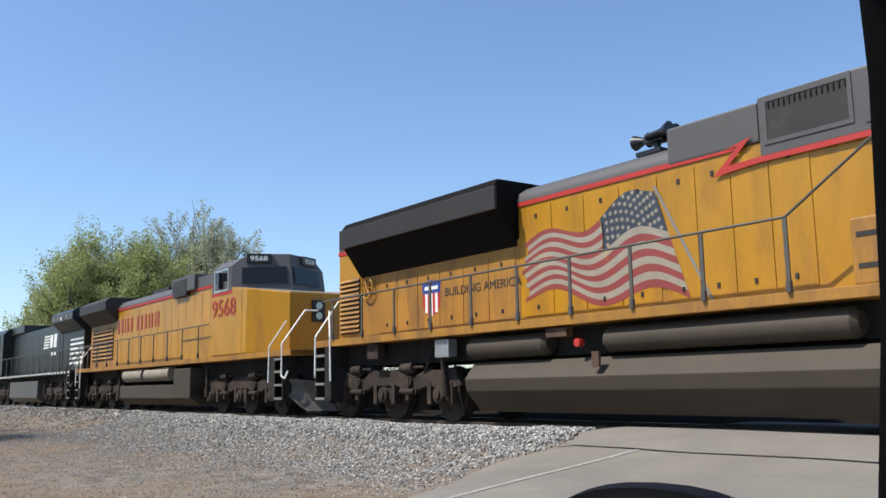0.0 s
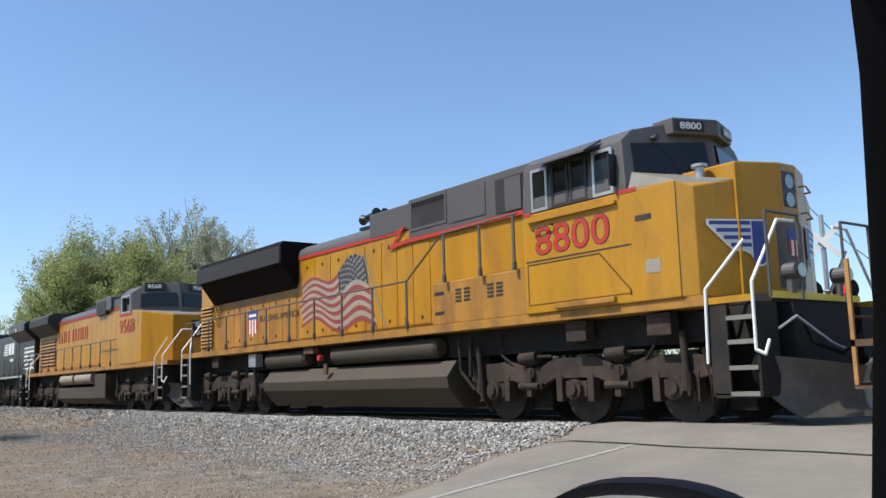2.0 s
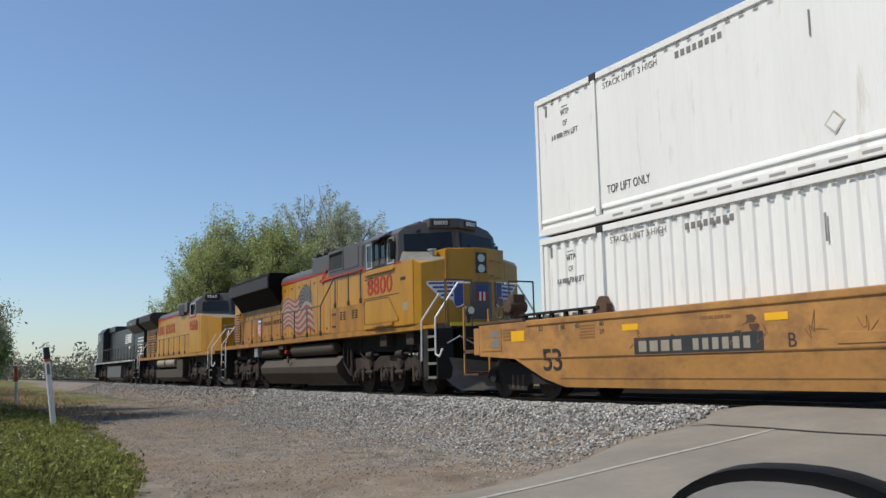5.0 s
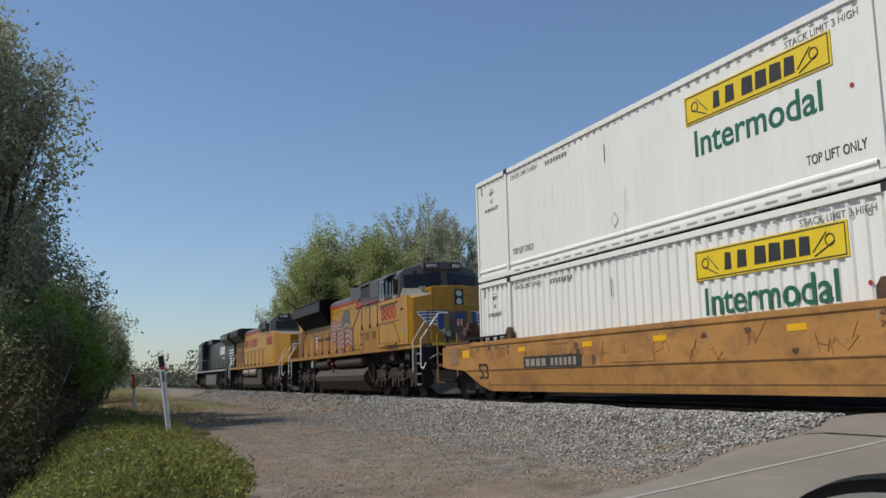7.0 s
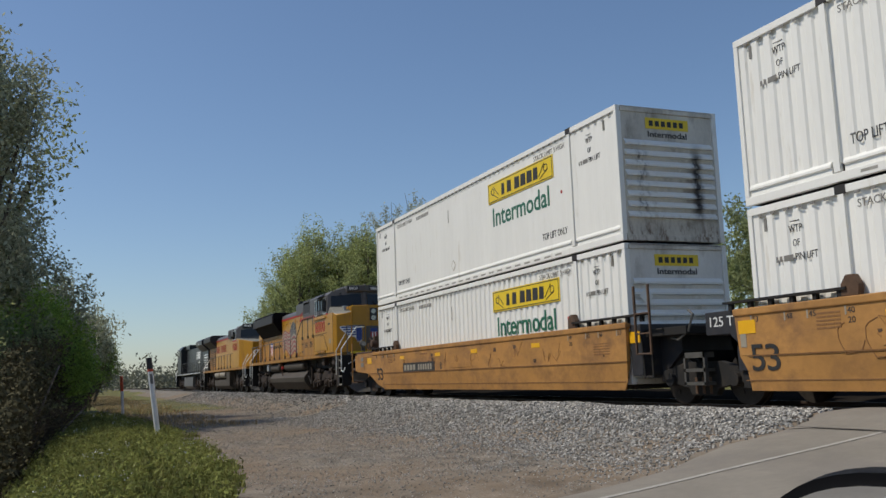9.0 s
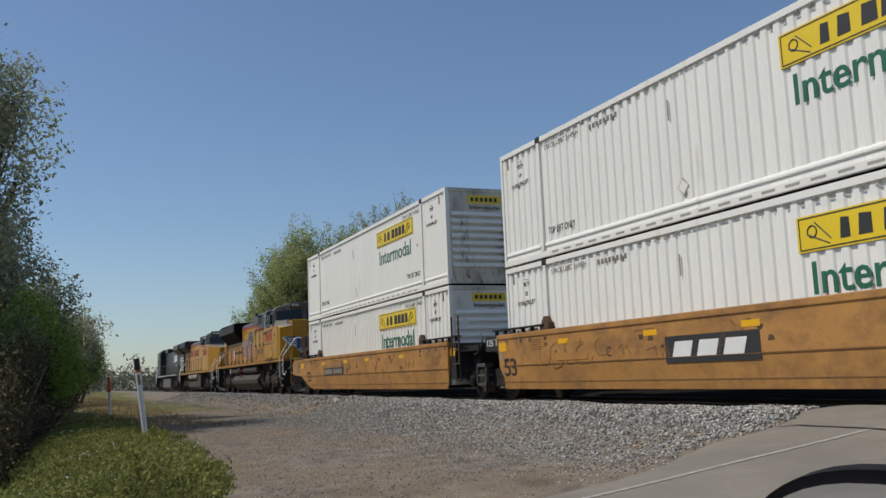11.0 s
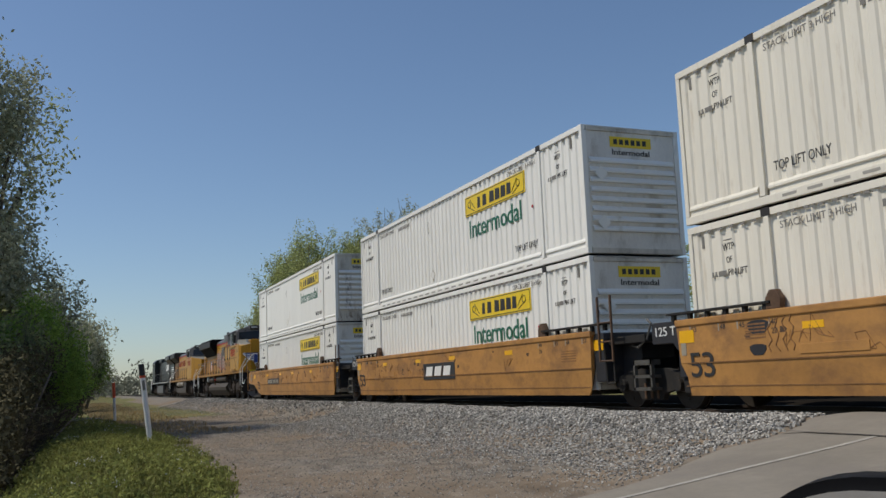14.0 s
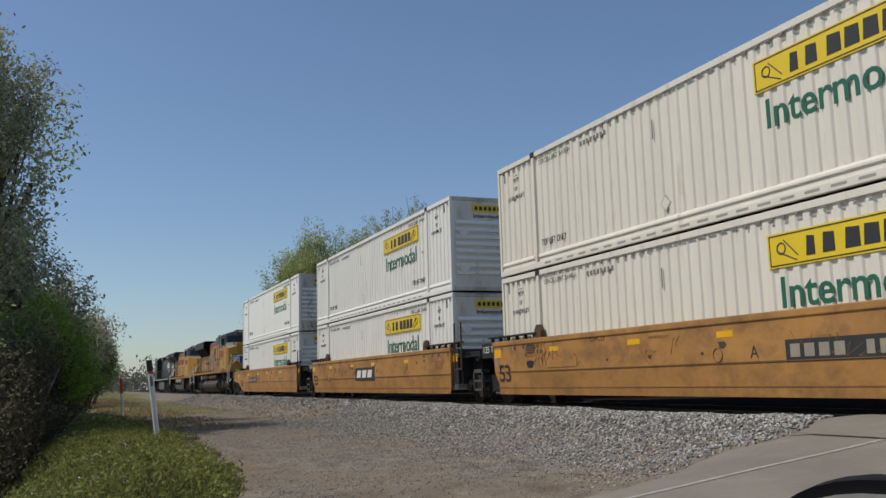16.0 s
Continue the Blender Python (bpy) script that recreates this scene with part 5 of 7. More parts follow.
    for e in SIDES:
        for a in (-10.75, -9.8):
            for d in (0, 0.26):
                s = Shape()
                for k in range(4):
                    s.box(X(a + d), X(a + d + 0.18), min(e * 1.458, e * 1.468), max(e * 1.458, e * 1.468), 2.2 + k * 0.07, 2.24 + k * 0.07)
                part("vent", s, SOOT, L, "dark vent slots")
        for z in (2.0, 2.38):
            part("grab_slot", Shape().box(X(-11.42), X(-11.12), min(e * 1.458, e * 1.468), max(e * 1.458, e * 1.468), z, z + 0.06), SOOT, L)
    # cab
    part("cab", Shape().box(X(-8.65), X(-5.40), -1.56, 1.56, deck + 0.002, 3.49), YELLOW, L, "yellow cab side with a lower access panel", bevel=0.02)
    def cab_front(y, z):
        return X(-5.74) - 0.36 * abs(y) - 0.16 * max(0.0, z - 3.6)
    rim = [(-1.56, 3.5), (-1.56, 3.6), (-1.50, 4.32), (-1.30, 4.50), (-0.6, 4.66), (0, 4.66), (0.6, 4.66), (1.30, 4.50), (1.50, 4.32), (1.56, 3.6), (1.56, 3.5), (0, 3.5)]
    n = len(rim)
    vs = [(X(-8.65), y, z) for y, z in rim] + [(cab_front(y, z), y, z) for y, z in rim]
    fs = [tuple(range(n))[::-1], (n + 11, n + 0, n + 1, n + 2, n + 3, n + 4, n + 5), (n + 5, n + 6, n + 7, n + 8, n + 9, n + 10, n + 11)]
    part("cab_top", Shape().add(vs, fs + [(i, (i + 1) % n, n + (i + 1) % n, n + i) for i in range(n)]), ROOF_GREY, L, "grey cab top and roof", bevel=0.02)
    window_set(L, ((X(-8.42), X(-8.02)), (X(-6.98), X(-6.55))), 3.51, 4.24, 1.535, ALU)
    window_set(L, ((X(-7.92), X(-7.52)), (X(-7.49), X(-7.1))), 3.51, 4.24, 1.535, SOOT)
    for e in SIDES:
        part("sunshade", Shape().add([(X(a), e * y, z) for a in (-8.2, -6.85) for y, z in ((1.46, 4.44), (1.86, 4.22), (1.86, 4.19), (1.46, 4.40))], [(0, 1, 5, 4), (1, 2, 6, 5), (2, 3, 7, 6), (3, 0, 4, 7), (0, 3, 2, 1), (4, 5, 6, 7)]), ROOF_GREY, L, "grey sunshade over the cab window")
        for a, b in ((-8.64, -8.44), (-6.5, -6.1)):
            part("red_stripe", Shape().box(X(a), X(b), min(e * 1.562, e * 1.568), max(e * 1.562, e * 1.568), 3.46, 3.52), RED, L, "red stripe")
        part("window_sill_ledge", Shape().box(X(-8.5), X(-6.5), min(e * 1.56, e * 1.62), max(e * 1.56, e * 1.62), 3.33, 3.38), YELLOW, L)
        ya, yb = sorted((e * 1.56, e * 1.574))
        part("cab_panel", Shape().prism([(X(-8.55), 1.95), (X(-8.55), 2.62), (X(-6.9), 2.62), (X(-6.3), 2.0), (X(-6.3), 1.95)], ya, yb), YELLOW, L, "lower access panel with slanting edge", bevel=0.004)
        part("panel_joint", Shape().box(X(-8.6), X(-6.25), min(e * 1.56, e * 1.564), max(e * 1.56, e * 1.564), 2.66, 2.685), SOOT, L)
        yq = e * 1.576
        for a_, b_ in (((-8.55, 2.62), (-6.9, 2.62)), ((-6.9, 2.62), (-6.3, 2.0)), ((-8.55, 1.95), (-8.55, 2.62)), ((-6.3, 2.0), (-6.3, 1.92))):
            part("panel_joint", Shape().cyl((X(a_[0]), yq, a_[1]), (X(b_[0]), yq, b_[1]), 0.009, 5), SOOT, L)
        part("grab_iron", Shape().tube([(X(-8.35), e * 1.58, 3.18), (X(-8.35), e * 1.64, 3.2), (X(-7.9), e * 1.64, 3.24), (X(-7.9), e * 1.58, 3.22)], 0.014, 6), RAILING, L)
        part("jacking_bracket", Shape().box(X(-7.9), X(-6.6), min(e * 1.55, e * 1.62), max(e * 1.55, e * 1.62), 1.84, 1.92), YELLOW_DIRTY, L, bevel=0.01)
        part("small_vent", Shape().box(X(-6.15), X(-5.85), min(e * 1.56, e * 1.568), max(e * 1.56, e * 1.568), 3.0, 3.08), SOOT, L)
        part("poster", Shape().box(X(-6.0), X(-5.72), min(e * 1.56, e * 1.566), max(e * 1.56, e * 1.566), 2.2, 2.4), FLAG_WHITE, L, "small pale notice")
    lettering("8800", 0.50, PRINT, L, (X(-8.36), -1.562, 2.75), 1.70, 0.014, "number", "dark outline of the road number")
    lettering("8800", 0.475, RED, L, (X(-8.345), -1.566, 2.763), 1.67, 0.0, "number", "red road number")
    # windscreen, number boards, roof edge
    for e in SIDES:
        quad = [(e * 0.14, 3.80), (e * 1.38, 3.80), (e * 1.36, 4.27), (e * 0.14, 4.34)]
        w = part("windscreen", Shape().add([(cab_front(y, z) + d, y, z) for d in (0.03, -0.02) for y, z in quad], [(0, 1, 2, 3), (7, 6, 5, 4), (0, 4, 5, 1), (1, 5, 6, 2), (2, 6, 7, 3), (3, 7, 4, 0)]), GLASS_DARK, L, "dark windscreen pane")
        part("wiper", Shape().cyl((cab_front(0.8, 3.6) + 0.06, e * 0.8, 3.6), (cab_front(0.4, 4.0) + 0.05, e * 0.4, 4.0), 0.012, 6), CAR_BLACK, w)
        brow = [(cab_front(0, 4.5) + 0.16, 0), (cab_front(0.74, 4.5) + 0.14, e * 0.74), (cab_front(0.74, 4.5) - 0.25, e * 0.74), (cab_front(0, 4.5) - 0.25, 0)]
        nb = part("number_board", Shape().prism(brow, 4.44, 4.70, "z"), ROOF_GREY, L, "grey brow that holds the number board", bevel=0.02)
        place = pose(cab_front(0.46, 4.5) + 0.163, e * 0.46, 4.57, 0, 0, 20 * e)
        face = Shape().box(-0.004, 0.012, -0.25, 0.25, -0.085, 0.085).mesh("board_face", BLACK, 0.01)
        face.transform(place)
        part("board_face", face, BLACK, nb, "black number panel")
        o = lettering("8800", 0.115, WHITE, nb, (0.014, -0.19, -0.058), 0.38, 0.02, "number", "white number", 90)
        o.data.transform(place)
    part("wiper_motor", Shape().cyl((cab_front(1.0, 4.35) + 0.02, -1.0, 4.36), (cab_front(1.0, 4.35) + 0.12, -1.0, 4.36), 0.05, 8), BLACK, L)
    part("roof_unit", Shape().box(X(-8.2), X(-6.9), -0.62, 0.62, 4.662, 4.76), ROOF_GREY, L, "low grey air-conditioning unit", bevel=0.03)
    part("antenna", Shape().cyl((X(-6.7), 0.3, 4.65), (X(-6.7), 0.3, 4.85), 0.05, 10), FLAG_WHITE, L)
    for e in SIDES:
        part("wing_mirror", Shape().box(X(-6.52), X(-6.49), min(e * 1.53, e * 1.7), max(e * 1.53, e * 1.7), 3.6, 4.1), BLACK, L, "black side mirror")
    # nose: angled cheeks and a taller centre with headlights
    plan = [(X(-6.4), -1.555, 3.50), (X(-5.38), -1.555, 3.48), (X(-5.15), -1.46, 3.36), (X(-4.88), -0.9, 3.46), (X(-4.88), 0.9, 3.46), (X(-5.15), 1.46, 3.36), (X(-5.38), 1.555, 3.48), (X(-6.4), 1.555, 3.50)]
    n = len(plan)
    part("nose", Shape().add([(x, y, deck) for x, y, z in plan] + plan, [tuple(range(n))[::-1], tuple(range(n, 2 * n))] + [(i, (i + 1) % n, n + (i + 1) % n, n + i) for i in range(n)]), YELLOW, L, "yellow nose with angled cheeks", bevel=0.02)
    rim_ = [(x - 0.02, y * 0.985, z + 0.012) for x, y, z in plan]
    back = [(X(-6.34), -1.42, 3.81), (X(-5.86), 0, 3.81), (X(-6.34), 1.42, 3.81)]
    under = [(x, y, 3.30) for x, y, z in rim_]
    part("nose_deck", Shape().add(rim_ + back + under, [(0, 1, 8), (1, 2, 3, 8), (3, 9, 8), (3, 4, 9), (4, 10, 9), (4, 5, 6, 10), (6, 7, 10), (7, 0, 8, 9, 10)] + [(i, (i + 1) % 8, 11 + (i + 1) % 8, 11 + i) for i in range(7)] + [tuple(range(11, 19))]), DECK_GREY, L, "sloping pale grey top of the nose")
    part("nose_centre", Shape().prism([(X(-5.8), -0.86), (X(-4.86), -0.86), (X(-4.58), -0.2), (X(-4.58), 0.2), (X(-4.86), 0.86), (X(-5.8), 0.86)], deck, 3.74, "z"), YELLOW, L, "taller yellow middle of the nose", bevel=0.03)
    part("hinge_post", Shape().cyl((X(-4.85), -0.89, deck), (X(-4.85), -0.89, 3.7), 0.025, 8), YELLOW, L)
    for z in (3.42, 3.02):
        part("nose_grab", Shape().tube([(X(-4.6), 0.28, z), (X(-4.5), 0.3, z), (X(-4.62), 0.62, z - 0.04), (X(-4.72), 0.62, z - 0.04)], 0.014, 6), YELLOW, L)
    part("cheek_seam", Shape().cyl((X(-5.385), -1.557, deck), (X(-5.385), -1.557, 3.46), 0.008, 5), SOOT, L)
    light = part("headlight_case", Shape().box(X(-4.64), X(-4.575), -0.17, 0.17, 3.08, 3.62), BLACK, L, "black twin headlight case", bevel=0.02)
    for z in (3.2, 3.47):
        part("headlight", Shape().cyl((X(-4.60), 0, z), (X(-4.566), 0, z), 0.105, 18), CHROME, light, "round headlight")
    door = part("nose_door", Shape().prism([(X(-4.69), -0.43), (X(-4.565), -0.2), (X(-4.565), 0.2), (X(-4.69), 0.43), (X(-4.8), 0.3), (X(-4.8), -0.3)], 1.9, 2.86, "z"), ROOF_GREY, L, "grey nose door", bevel=0.01)
    part("shield_head", Shape().box(X(-4.565), X(-4.558), -0.15, 0.15, 2.6, 2.76), BLUE, door)
    for k in range(5):
        part("shield_stripe", Shape().box(X(-4.565), X(-4.558), -0.15 + 0.06 * k, -0.09 + 0.06 * k, 2.34 + 0.03 * abs(k - 2), 2.6), WHITE if k % 2 else RED, door)
    for e in SIDES:
        d = part("ditch_light", Shape().cyl((X(-4.36), e * 0.6, 2.09), (X(-4.13), e * 0.6, 2.09), 0.115, 16).box(X(-4.33), X(-4.25), e * 0.6 - 0.05, e * 0.6 + 0.05, deck - 0.01, 2.0), ROOF_GREY, L, "round ditch light on a bracket")
        part("lens", Shape().cyl((X(-4.13), e * 0.6, 2.09), (X(-4.11), e * 0.6, 2.09), 0.095, 16), CHROME, d)
        # winged emblem across cheek: stripes that narrow outwards
        wing = thing("wing_emblem", pose(0, 0, 0), "painted blue and white winged emblem", "")
        wing.parent = L
        pts = [Vector((X(-5.09), e * 1.33, 0)), Vector((X(-4.87), e * 0.885, 0)), Vector((X(-4.70), e * 0.47, 0))]
        nrm = Vector((0.91, e * 0.41, 0))

        def patch(name, mat, f0, f1, low, high, lift):
            """A painted patch on the cheek between two stretches of its length; low and high are functions of the stretch."""
            vs = []
            for q in range(11):
                f = f0 + (f1 - f0) * q / 10
                c = (pts[0].lerp(pts[1], f / 0.53) if f < 0.53 else pts[1].lerp(pts[2], (f - 0.53) / 0.47)) + nrm * lift
                vs += [(c.x, c.y, low(f)), (c.x, c.y, high(f))]
            part(name, Shape().add(vs, [(2 * q, 2 * q + 1, 2 * q + 3, 2 * q + 2) for q in range(10)]), mat, wing)

        def foot(f):
            return 2.80 - 0.38 * min(1.0, f / 0.42) if f < 0.66 else 2.42 - 0.22 * smoothstep(0.66, 0.8, f) + 0.06 * smoothstep(0.85, 1.0, f)
        patch("wing_outline", WHITE, 0.0, 1.0, foot, lambda f: 2.88, 0.030)
        for k in range(4):
            z1 = 2.855 - 0.105 * k
            patch("wing_band", BLUE, 0.05 + 0.11 * k, 0.72, lambda f, z=z1: z - 0.055, lambda f, z=z1: z, 0.034)
        patch("wing_root", BLUE, 0.74, 0.99, lambda f: foot(f) + 0.035, lambda f: 2.855, 0.034)
    part("roof_beacon", Shape().cyl((X(-5.35), -1.02, 3.5), (X(-5.35), -1.02, 3.72), 0.07, 12).cyl((X(-5.35), -1.02, 3.72), (X(-5.35), -1.02, 3.76), 0.12, 12), GALV, L)
    # front platform, steps and plow
    part("front_platform", Shape().box(X(-5.0), X(-4.29), -1.08, 1.08, deck - 0.14, deck - 0.005), UNDER, L, "dark front platform", bevel=0.01)
    part("platform_edge", Shape().box(X(-4.288), X(-4.27), -1.10, 1.10, deck - 0.09, deck + 0.005), SIGN_YELLOW, L, "yellow platform edge")
    for e in SIDES:
        part("step_edge", Shape().box(X(-4.98), X(-4.27), min(e * 1.505, e * 1.52), max(e * 1.505, e * 1.52), deck - 0.14, deck - 0.05), YELLOW, L, "worn yellow edge over the steps")
    part("air_hose", Shape().tube([(X(-4.15), -0.7, 1.5), (X(-4.0), -0.65, 1.1), (X(-3.8), -0.3, 0.95), (X(-3.75), 0.1, 1.2)], 0.028, 6), CAR_BLACK, L)
    part("uncoupling_lever", Shape().tube([(X(-4.08), -1.3, 1.28), (X(-4.0), -1.0, 1.45), (X(-3.95), -0.3, 1.1), (X(-3.9), 0.0, 1.0)], 0.018, 6), GALV, L)
    part("front_pilot", Shape().box(X(-4.9), X(-4.2), -0.75, 0.75, 0.7, deck - 0.145), UNDER, L, "black pilot plate")
    front_steps(L, X(-4.25), 1, deck - 0.15)
    front_steps(L, X(-25.0), -1, deck - 0.15)
    plow(L, X(-3.62), 1)
    coupler(L, X(-2.65), 1)
    coupler(L, X(-25.3), -1)
    for y in (-1.3, -0.55, 0.55, 1.3):
        part("end_post", Shape().cyl((X(-4.16), y, deck - 0.1), (X(-4.16), y, 2.85), 0.022, 8), RAILING, L)
    for e in SIDES:
        part("end_rail", Shape().tube([(X(-4.16), e * 0.55, 2.85), (X(-4.16), e * 1.3, 2.85)], 0.022), RAILING, L)
    railing(L, [(X(-24.6), 2.72), (X(-12.3), 2.76), (X(-11.05), 3.55), (X(-8.85), 3.58)], [X(-24.1 + 1.31 * k) for k in range(10)] + [(X(-11.0), 2.6), (X(-9.9), 2.6), (X(-8.95), 2.6)], deck)
    # below the frame
    tank = [(-1.22, 1.12), (-1.46, 0.82), (-1.42, 0.60), (-1.08, 0.22), (1.08, 0.22), (1.42, 0.60), (1.46, 0.82), (1.22, 1.12)]
    part("fuel_tank", Shape().prism(tank, X(-19.2), X(-11.1), "x"), TANK, L, "large dusty grey-brown fuel tank", bevel=0.02)
    for e in SIDES:
        for a, b in ((-19.25, -17.05), (-15.75, -11.55)):
            part("air_reservoir", Shape().cyl((X(a) + 0.08, e * 1.22, 1.38), (X(b) - 0.08, e * 1.22, 1.38), 0.2, 20).cyl((X(a), e * 1.22, 1.38), (X(a) + 0.08, e * 1.22, 1.38), 0.13, 20, 0.2).cyl((X(b) - 0.08, e * 1.22, 1.38), (X(b), e * 1.22, 1.38), 0.2, 20, 0.13), TANK, L, "grey-brown cylindrical air reservoir", smooth=True)
        part("fuel_filler", Shape().box(X(-16.95), X(-16.45), min(e * 1.3, e * 1.45), max(e * 1.3, e * 1.45), 1.47, 1.62), RUST, L, bevel=0.01)
        part("emergency_cut_off", Shape().cyl((X(-16.25), e * 1.3, 1.36), (X(-16.25), e * 1.42, 1.36), 0.07, 12), RED, L, "red cut-off button")
        part("sight_glass", Shape().box(X(-15.85), X(-15.70), min(e * 1.45, e * 1.5), max(e * 1.45, e * 1.5), 0.95, 1.2), RUST, L)
        part("pipe", Shape().tube([(X(-10.9), e * 1.3, 1.5), (X(-10.85), e * 1.3, 0.9), (X(-10.5), e * 1.25, 0.55)], 0.03).tube([(X(-10.6), e * 1.25, 1.5), (X(-10.62), e * 1.25, 0.8)], 0.04), UNDER, L)
        for a in (-7.9, -6.2, -22.8):
            part("bracket", Shape().box(X(a), X(a) + 0.45, min(e * 1.2, e * 1.4), max(e * 1.2, e * 1.4), 1.3, 1.63), TRUCK, L, bevel=0.02)
        part("relay_box", Shape().box(X(-20.2), X(-19.75), min(e * 1.2, e * 1.42), max(e * 1.2, e * 1.42), 1.25, 1.6), GALV, L, bevel=0.02)
    bogie3(L, X(-8.0))
    bogie3(L, X(-22.5))


def second_engine():
    """The yellow wide-cab locomotive coupled ahead; its nose points to +x."""
    c = -36.4
    L = vehicle("locomotive", c, "yellow and grey wide-cab diesel locomotive with red lettering", "locomotive", "locomotives")

    def X(u):
        return u - c
    deck = 1.68
    sill_and_underframe(L, X(-47.1), X(-26.3), deck, YELLOW_DIRTY)
    part("long_hood", Shape().box(X(-43.2), X(-31.6), -0.97, 0.97, deck, 3.98), YELLOW, L, "yellow long hood", bevel=0.02)
    part("hood_roof", Shape().prism([(-0.985, 3.98), (-0.985, 4.06), (-0.8, 4.28), (0.8, 4.28), (0.985, 4.06), (0.985, 3.98)], X(-43.2), X(-36.4), "x"), ROOF_GREY, L, "grey hood roof", smooth=True)
    doors(L, [X(-43.1) + 0.72 * k for k in range(16)], 1.8, 3.8, 0.97, YELLOW, False)
    part("blower_housing", Shape().box(X(-36.35), X(-34.2), -1.1, 1.1, 3.98, 4.5), ROOF_GREY, L, "grey blower housing with a dark grille", bevel=0.03)
    part("blower_grille", Shape().box(X(-36.2), X(-34.9), -1.115, 1.115, 3.85, 4.4), SOOT, L, "dark intake screen")
    part("control_housing", Shape().box(X(-34.15), X(-31.6), -1.0, 1.0, 3.98, 4.36), ROOF_GREY, L, bevel=0.03)
    part("radiator_hood", Shape().box(X(-47.0), X(-43.2), -0.95, 0.95, deck, 3.6), YELLOW_DIRTY, L, "soot-stained yellow radiator end", bevel=0.02)
    part("radiator", Shape().prism([(-0.95, 3.5), (-1.5, 4.0), (-1.5, 4.35), (-1.3, 4.5), (1.3, 4.5), (1.5, 4.35), (1.5, 4.0), (0.95, 3.5)], X(-47.0), X(-43.0), "x"), SOOT, L, "dark flared radiator wings", bevel=0.02)
    louvres(L, X(-46.6), X(-43.6), 2.0, 3.3, 8, 0.95, YELLOW_DIRTY)
    part("exhaust_stack", Shape().box(X(-40.2), X(-38.4), -0.5, 0.5, 4.28, 4.52), SOOT, L, bevel=0.03)
    for e in SIDES:
        part("red_stripe", Shape().box(X(-43.2), X(-31.6), min(e * 0.99, e * 0.998), max(e * 0.99, e * 0.998), 3.92, 4.0), RED, L, "red stripe")
        part("hood_panel", Shape().box(X(-34.6), X(-31.7), min(e * 0.98, e * 1.3), max(e * 0.98, e * 1.3), deck + 0.002, 2.9), YELLOW, L, bevel=0.02)
    # big red name on the hood, as plain upright blocks
    x = X(-42.9)
    for k, w in enumerate((0.36, 0.36, 0.14, 0.36, 0.36, 0, 0.36, 0.36, 0.36, 0.14, 0.34, 0.14, 0.36)):
        if w:
            s = Shape().box(x, x + w * 0.6, -1.0, -0.986, 3.0, 3.55)
            part("letter_block", s, DARK_RED, L, "plain red block of the lettering")
        x += w + 0.11 if w else 0.3
    # cab and nose
    part("cab", Shape().box(X(-31.55), X(-29.3), -1.54, 1.54, deck + 0.002, 3.5), YELLOW, L, "yellow cab", bevel=0.03)
    def cab_front(y, z):
        return X(-29.25) - 0.55 * abs(y) - 0.22 * max(0.0, z - 3.6)
    top = [(-1.54, 3.5), (-1.5, 4.25), (-1.2, 4.5), (-0.6, 4.62), (0, 4.62), (0.6, 4.62), (1.2, 4.5), (1.5, 4.25), (1.54, 3.5), (0, 3.5)]
    n = len(top)
    vs = [(X(-31.55), y, z) for y, z in top] + [(cab_front(y, z), y, z) for y, z in top]
    part("cab_top", Shape().add(vs, [tuple(range(n))[::-1], tuple(n + i for i in (9, 0, 1, 2, 3, 4)), tuple(n + i for i in (4, 5, 6, 7, 8, 9))] + [(i, (i + 1) % n, n + (i + 1) % n, n + i) for i in range(n)]), ROOF_GREY, L, "grey cab top", bevel=0.02)
    window_set(L, ((X(-31.35), X(-30.85)), (X(-30.8), X(-30.3))), 3.55, 4.2, 1.51, ALU)
    for e in SIDES:
        quad = [(e * 0.12, 3.74), (e * 1.26, 3.74), (e * 1.22, 4.2), (e * 0.12, 4.24)]
        part("windscreen", Shape().add([(cab_front(y, z) + d, y, z) for d in (0.03, -0.02) for y, z in quad], [(0, 1, 2, 3), (7, 6, 5, 4), (0, 4, 5, 1), (1, 5, 6, 2), (2, 6, 7, 3), (3, 7, 4, 0)]), GLASS_DARK, L, "wide windscreen pane")
        place = pose(cab_front(0.8, 4.4) + 0.04, e * 0.8, 4.33, 0, 0, 28 * e)
        board = Shape().box(-0.2, 0.04, -0.36, 0.36, 0, 0.28).mesh("number_board", BLACK, 0.02)
        board.transform(place)
        nb = part("number_board", board, BLACK, L, "black number board")
        o = lettering("9568", 0.15, WHITE, nb, (0.044, -0.25, 0.065), 0.5, 0.02, "number", "white number", 90)
        o.data.transform(place)
        part("red_stripe", Shape().box(X(-31.5), X(-30.0), min(e * 1.545, e * 1.551), max(e * 1.545, e * 1.551), 3.44, 3.52), RED, L, "red stripe")
    lettering("9568", 0.52, DARK_RED, L, (X(-31.45), -1.553, 2.80), 1.75, 0.012, "number", "red road number")
    part("mirror_panel", Shape().box(X(-30.75), X(-30.72), -1.66, -1.54, 3.6, 4.1), BLACK, L)
    plan = [(X(-30.1), -1.53), (X(-29.0), -1.53), (X(-27.7), -0.85), (X(-27.7), 0.85), (X(-29.0), 1.53), (X(-30.1), 1.53)]
    s = Shape().add([(x, y, deck) for x, y in plan] + [(x, y, z) for (x, y), z in zip(plan, (3.62, 3.5, 3.3, 3.3, 3.5, 3.62))], [tuple(range(6)), tuple(range(6, 12))[::-1]] + [(i, (i + 1) % 6, 6 + (i + 1) % 6, 6 + i) for i in range(6)])
    part("nose", s, YELLOW, L, "yellow wide nose", bevel=0.04)
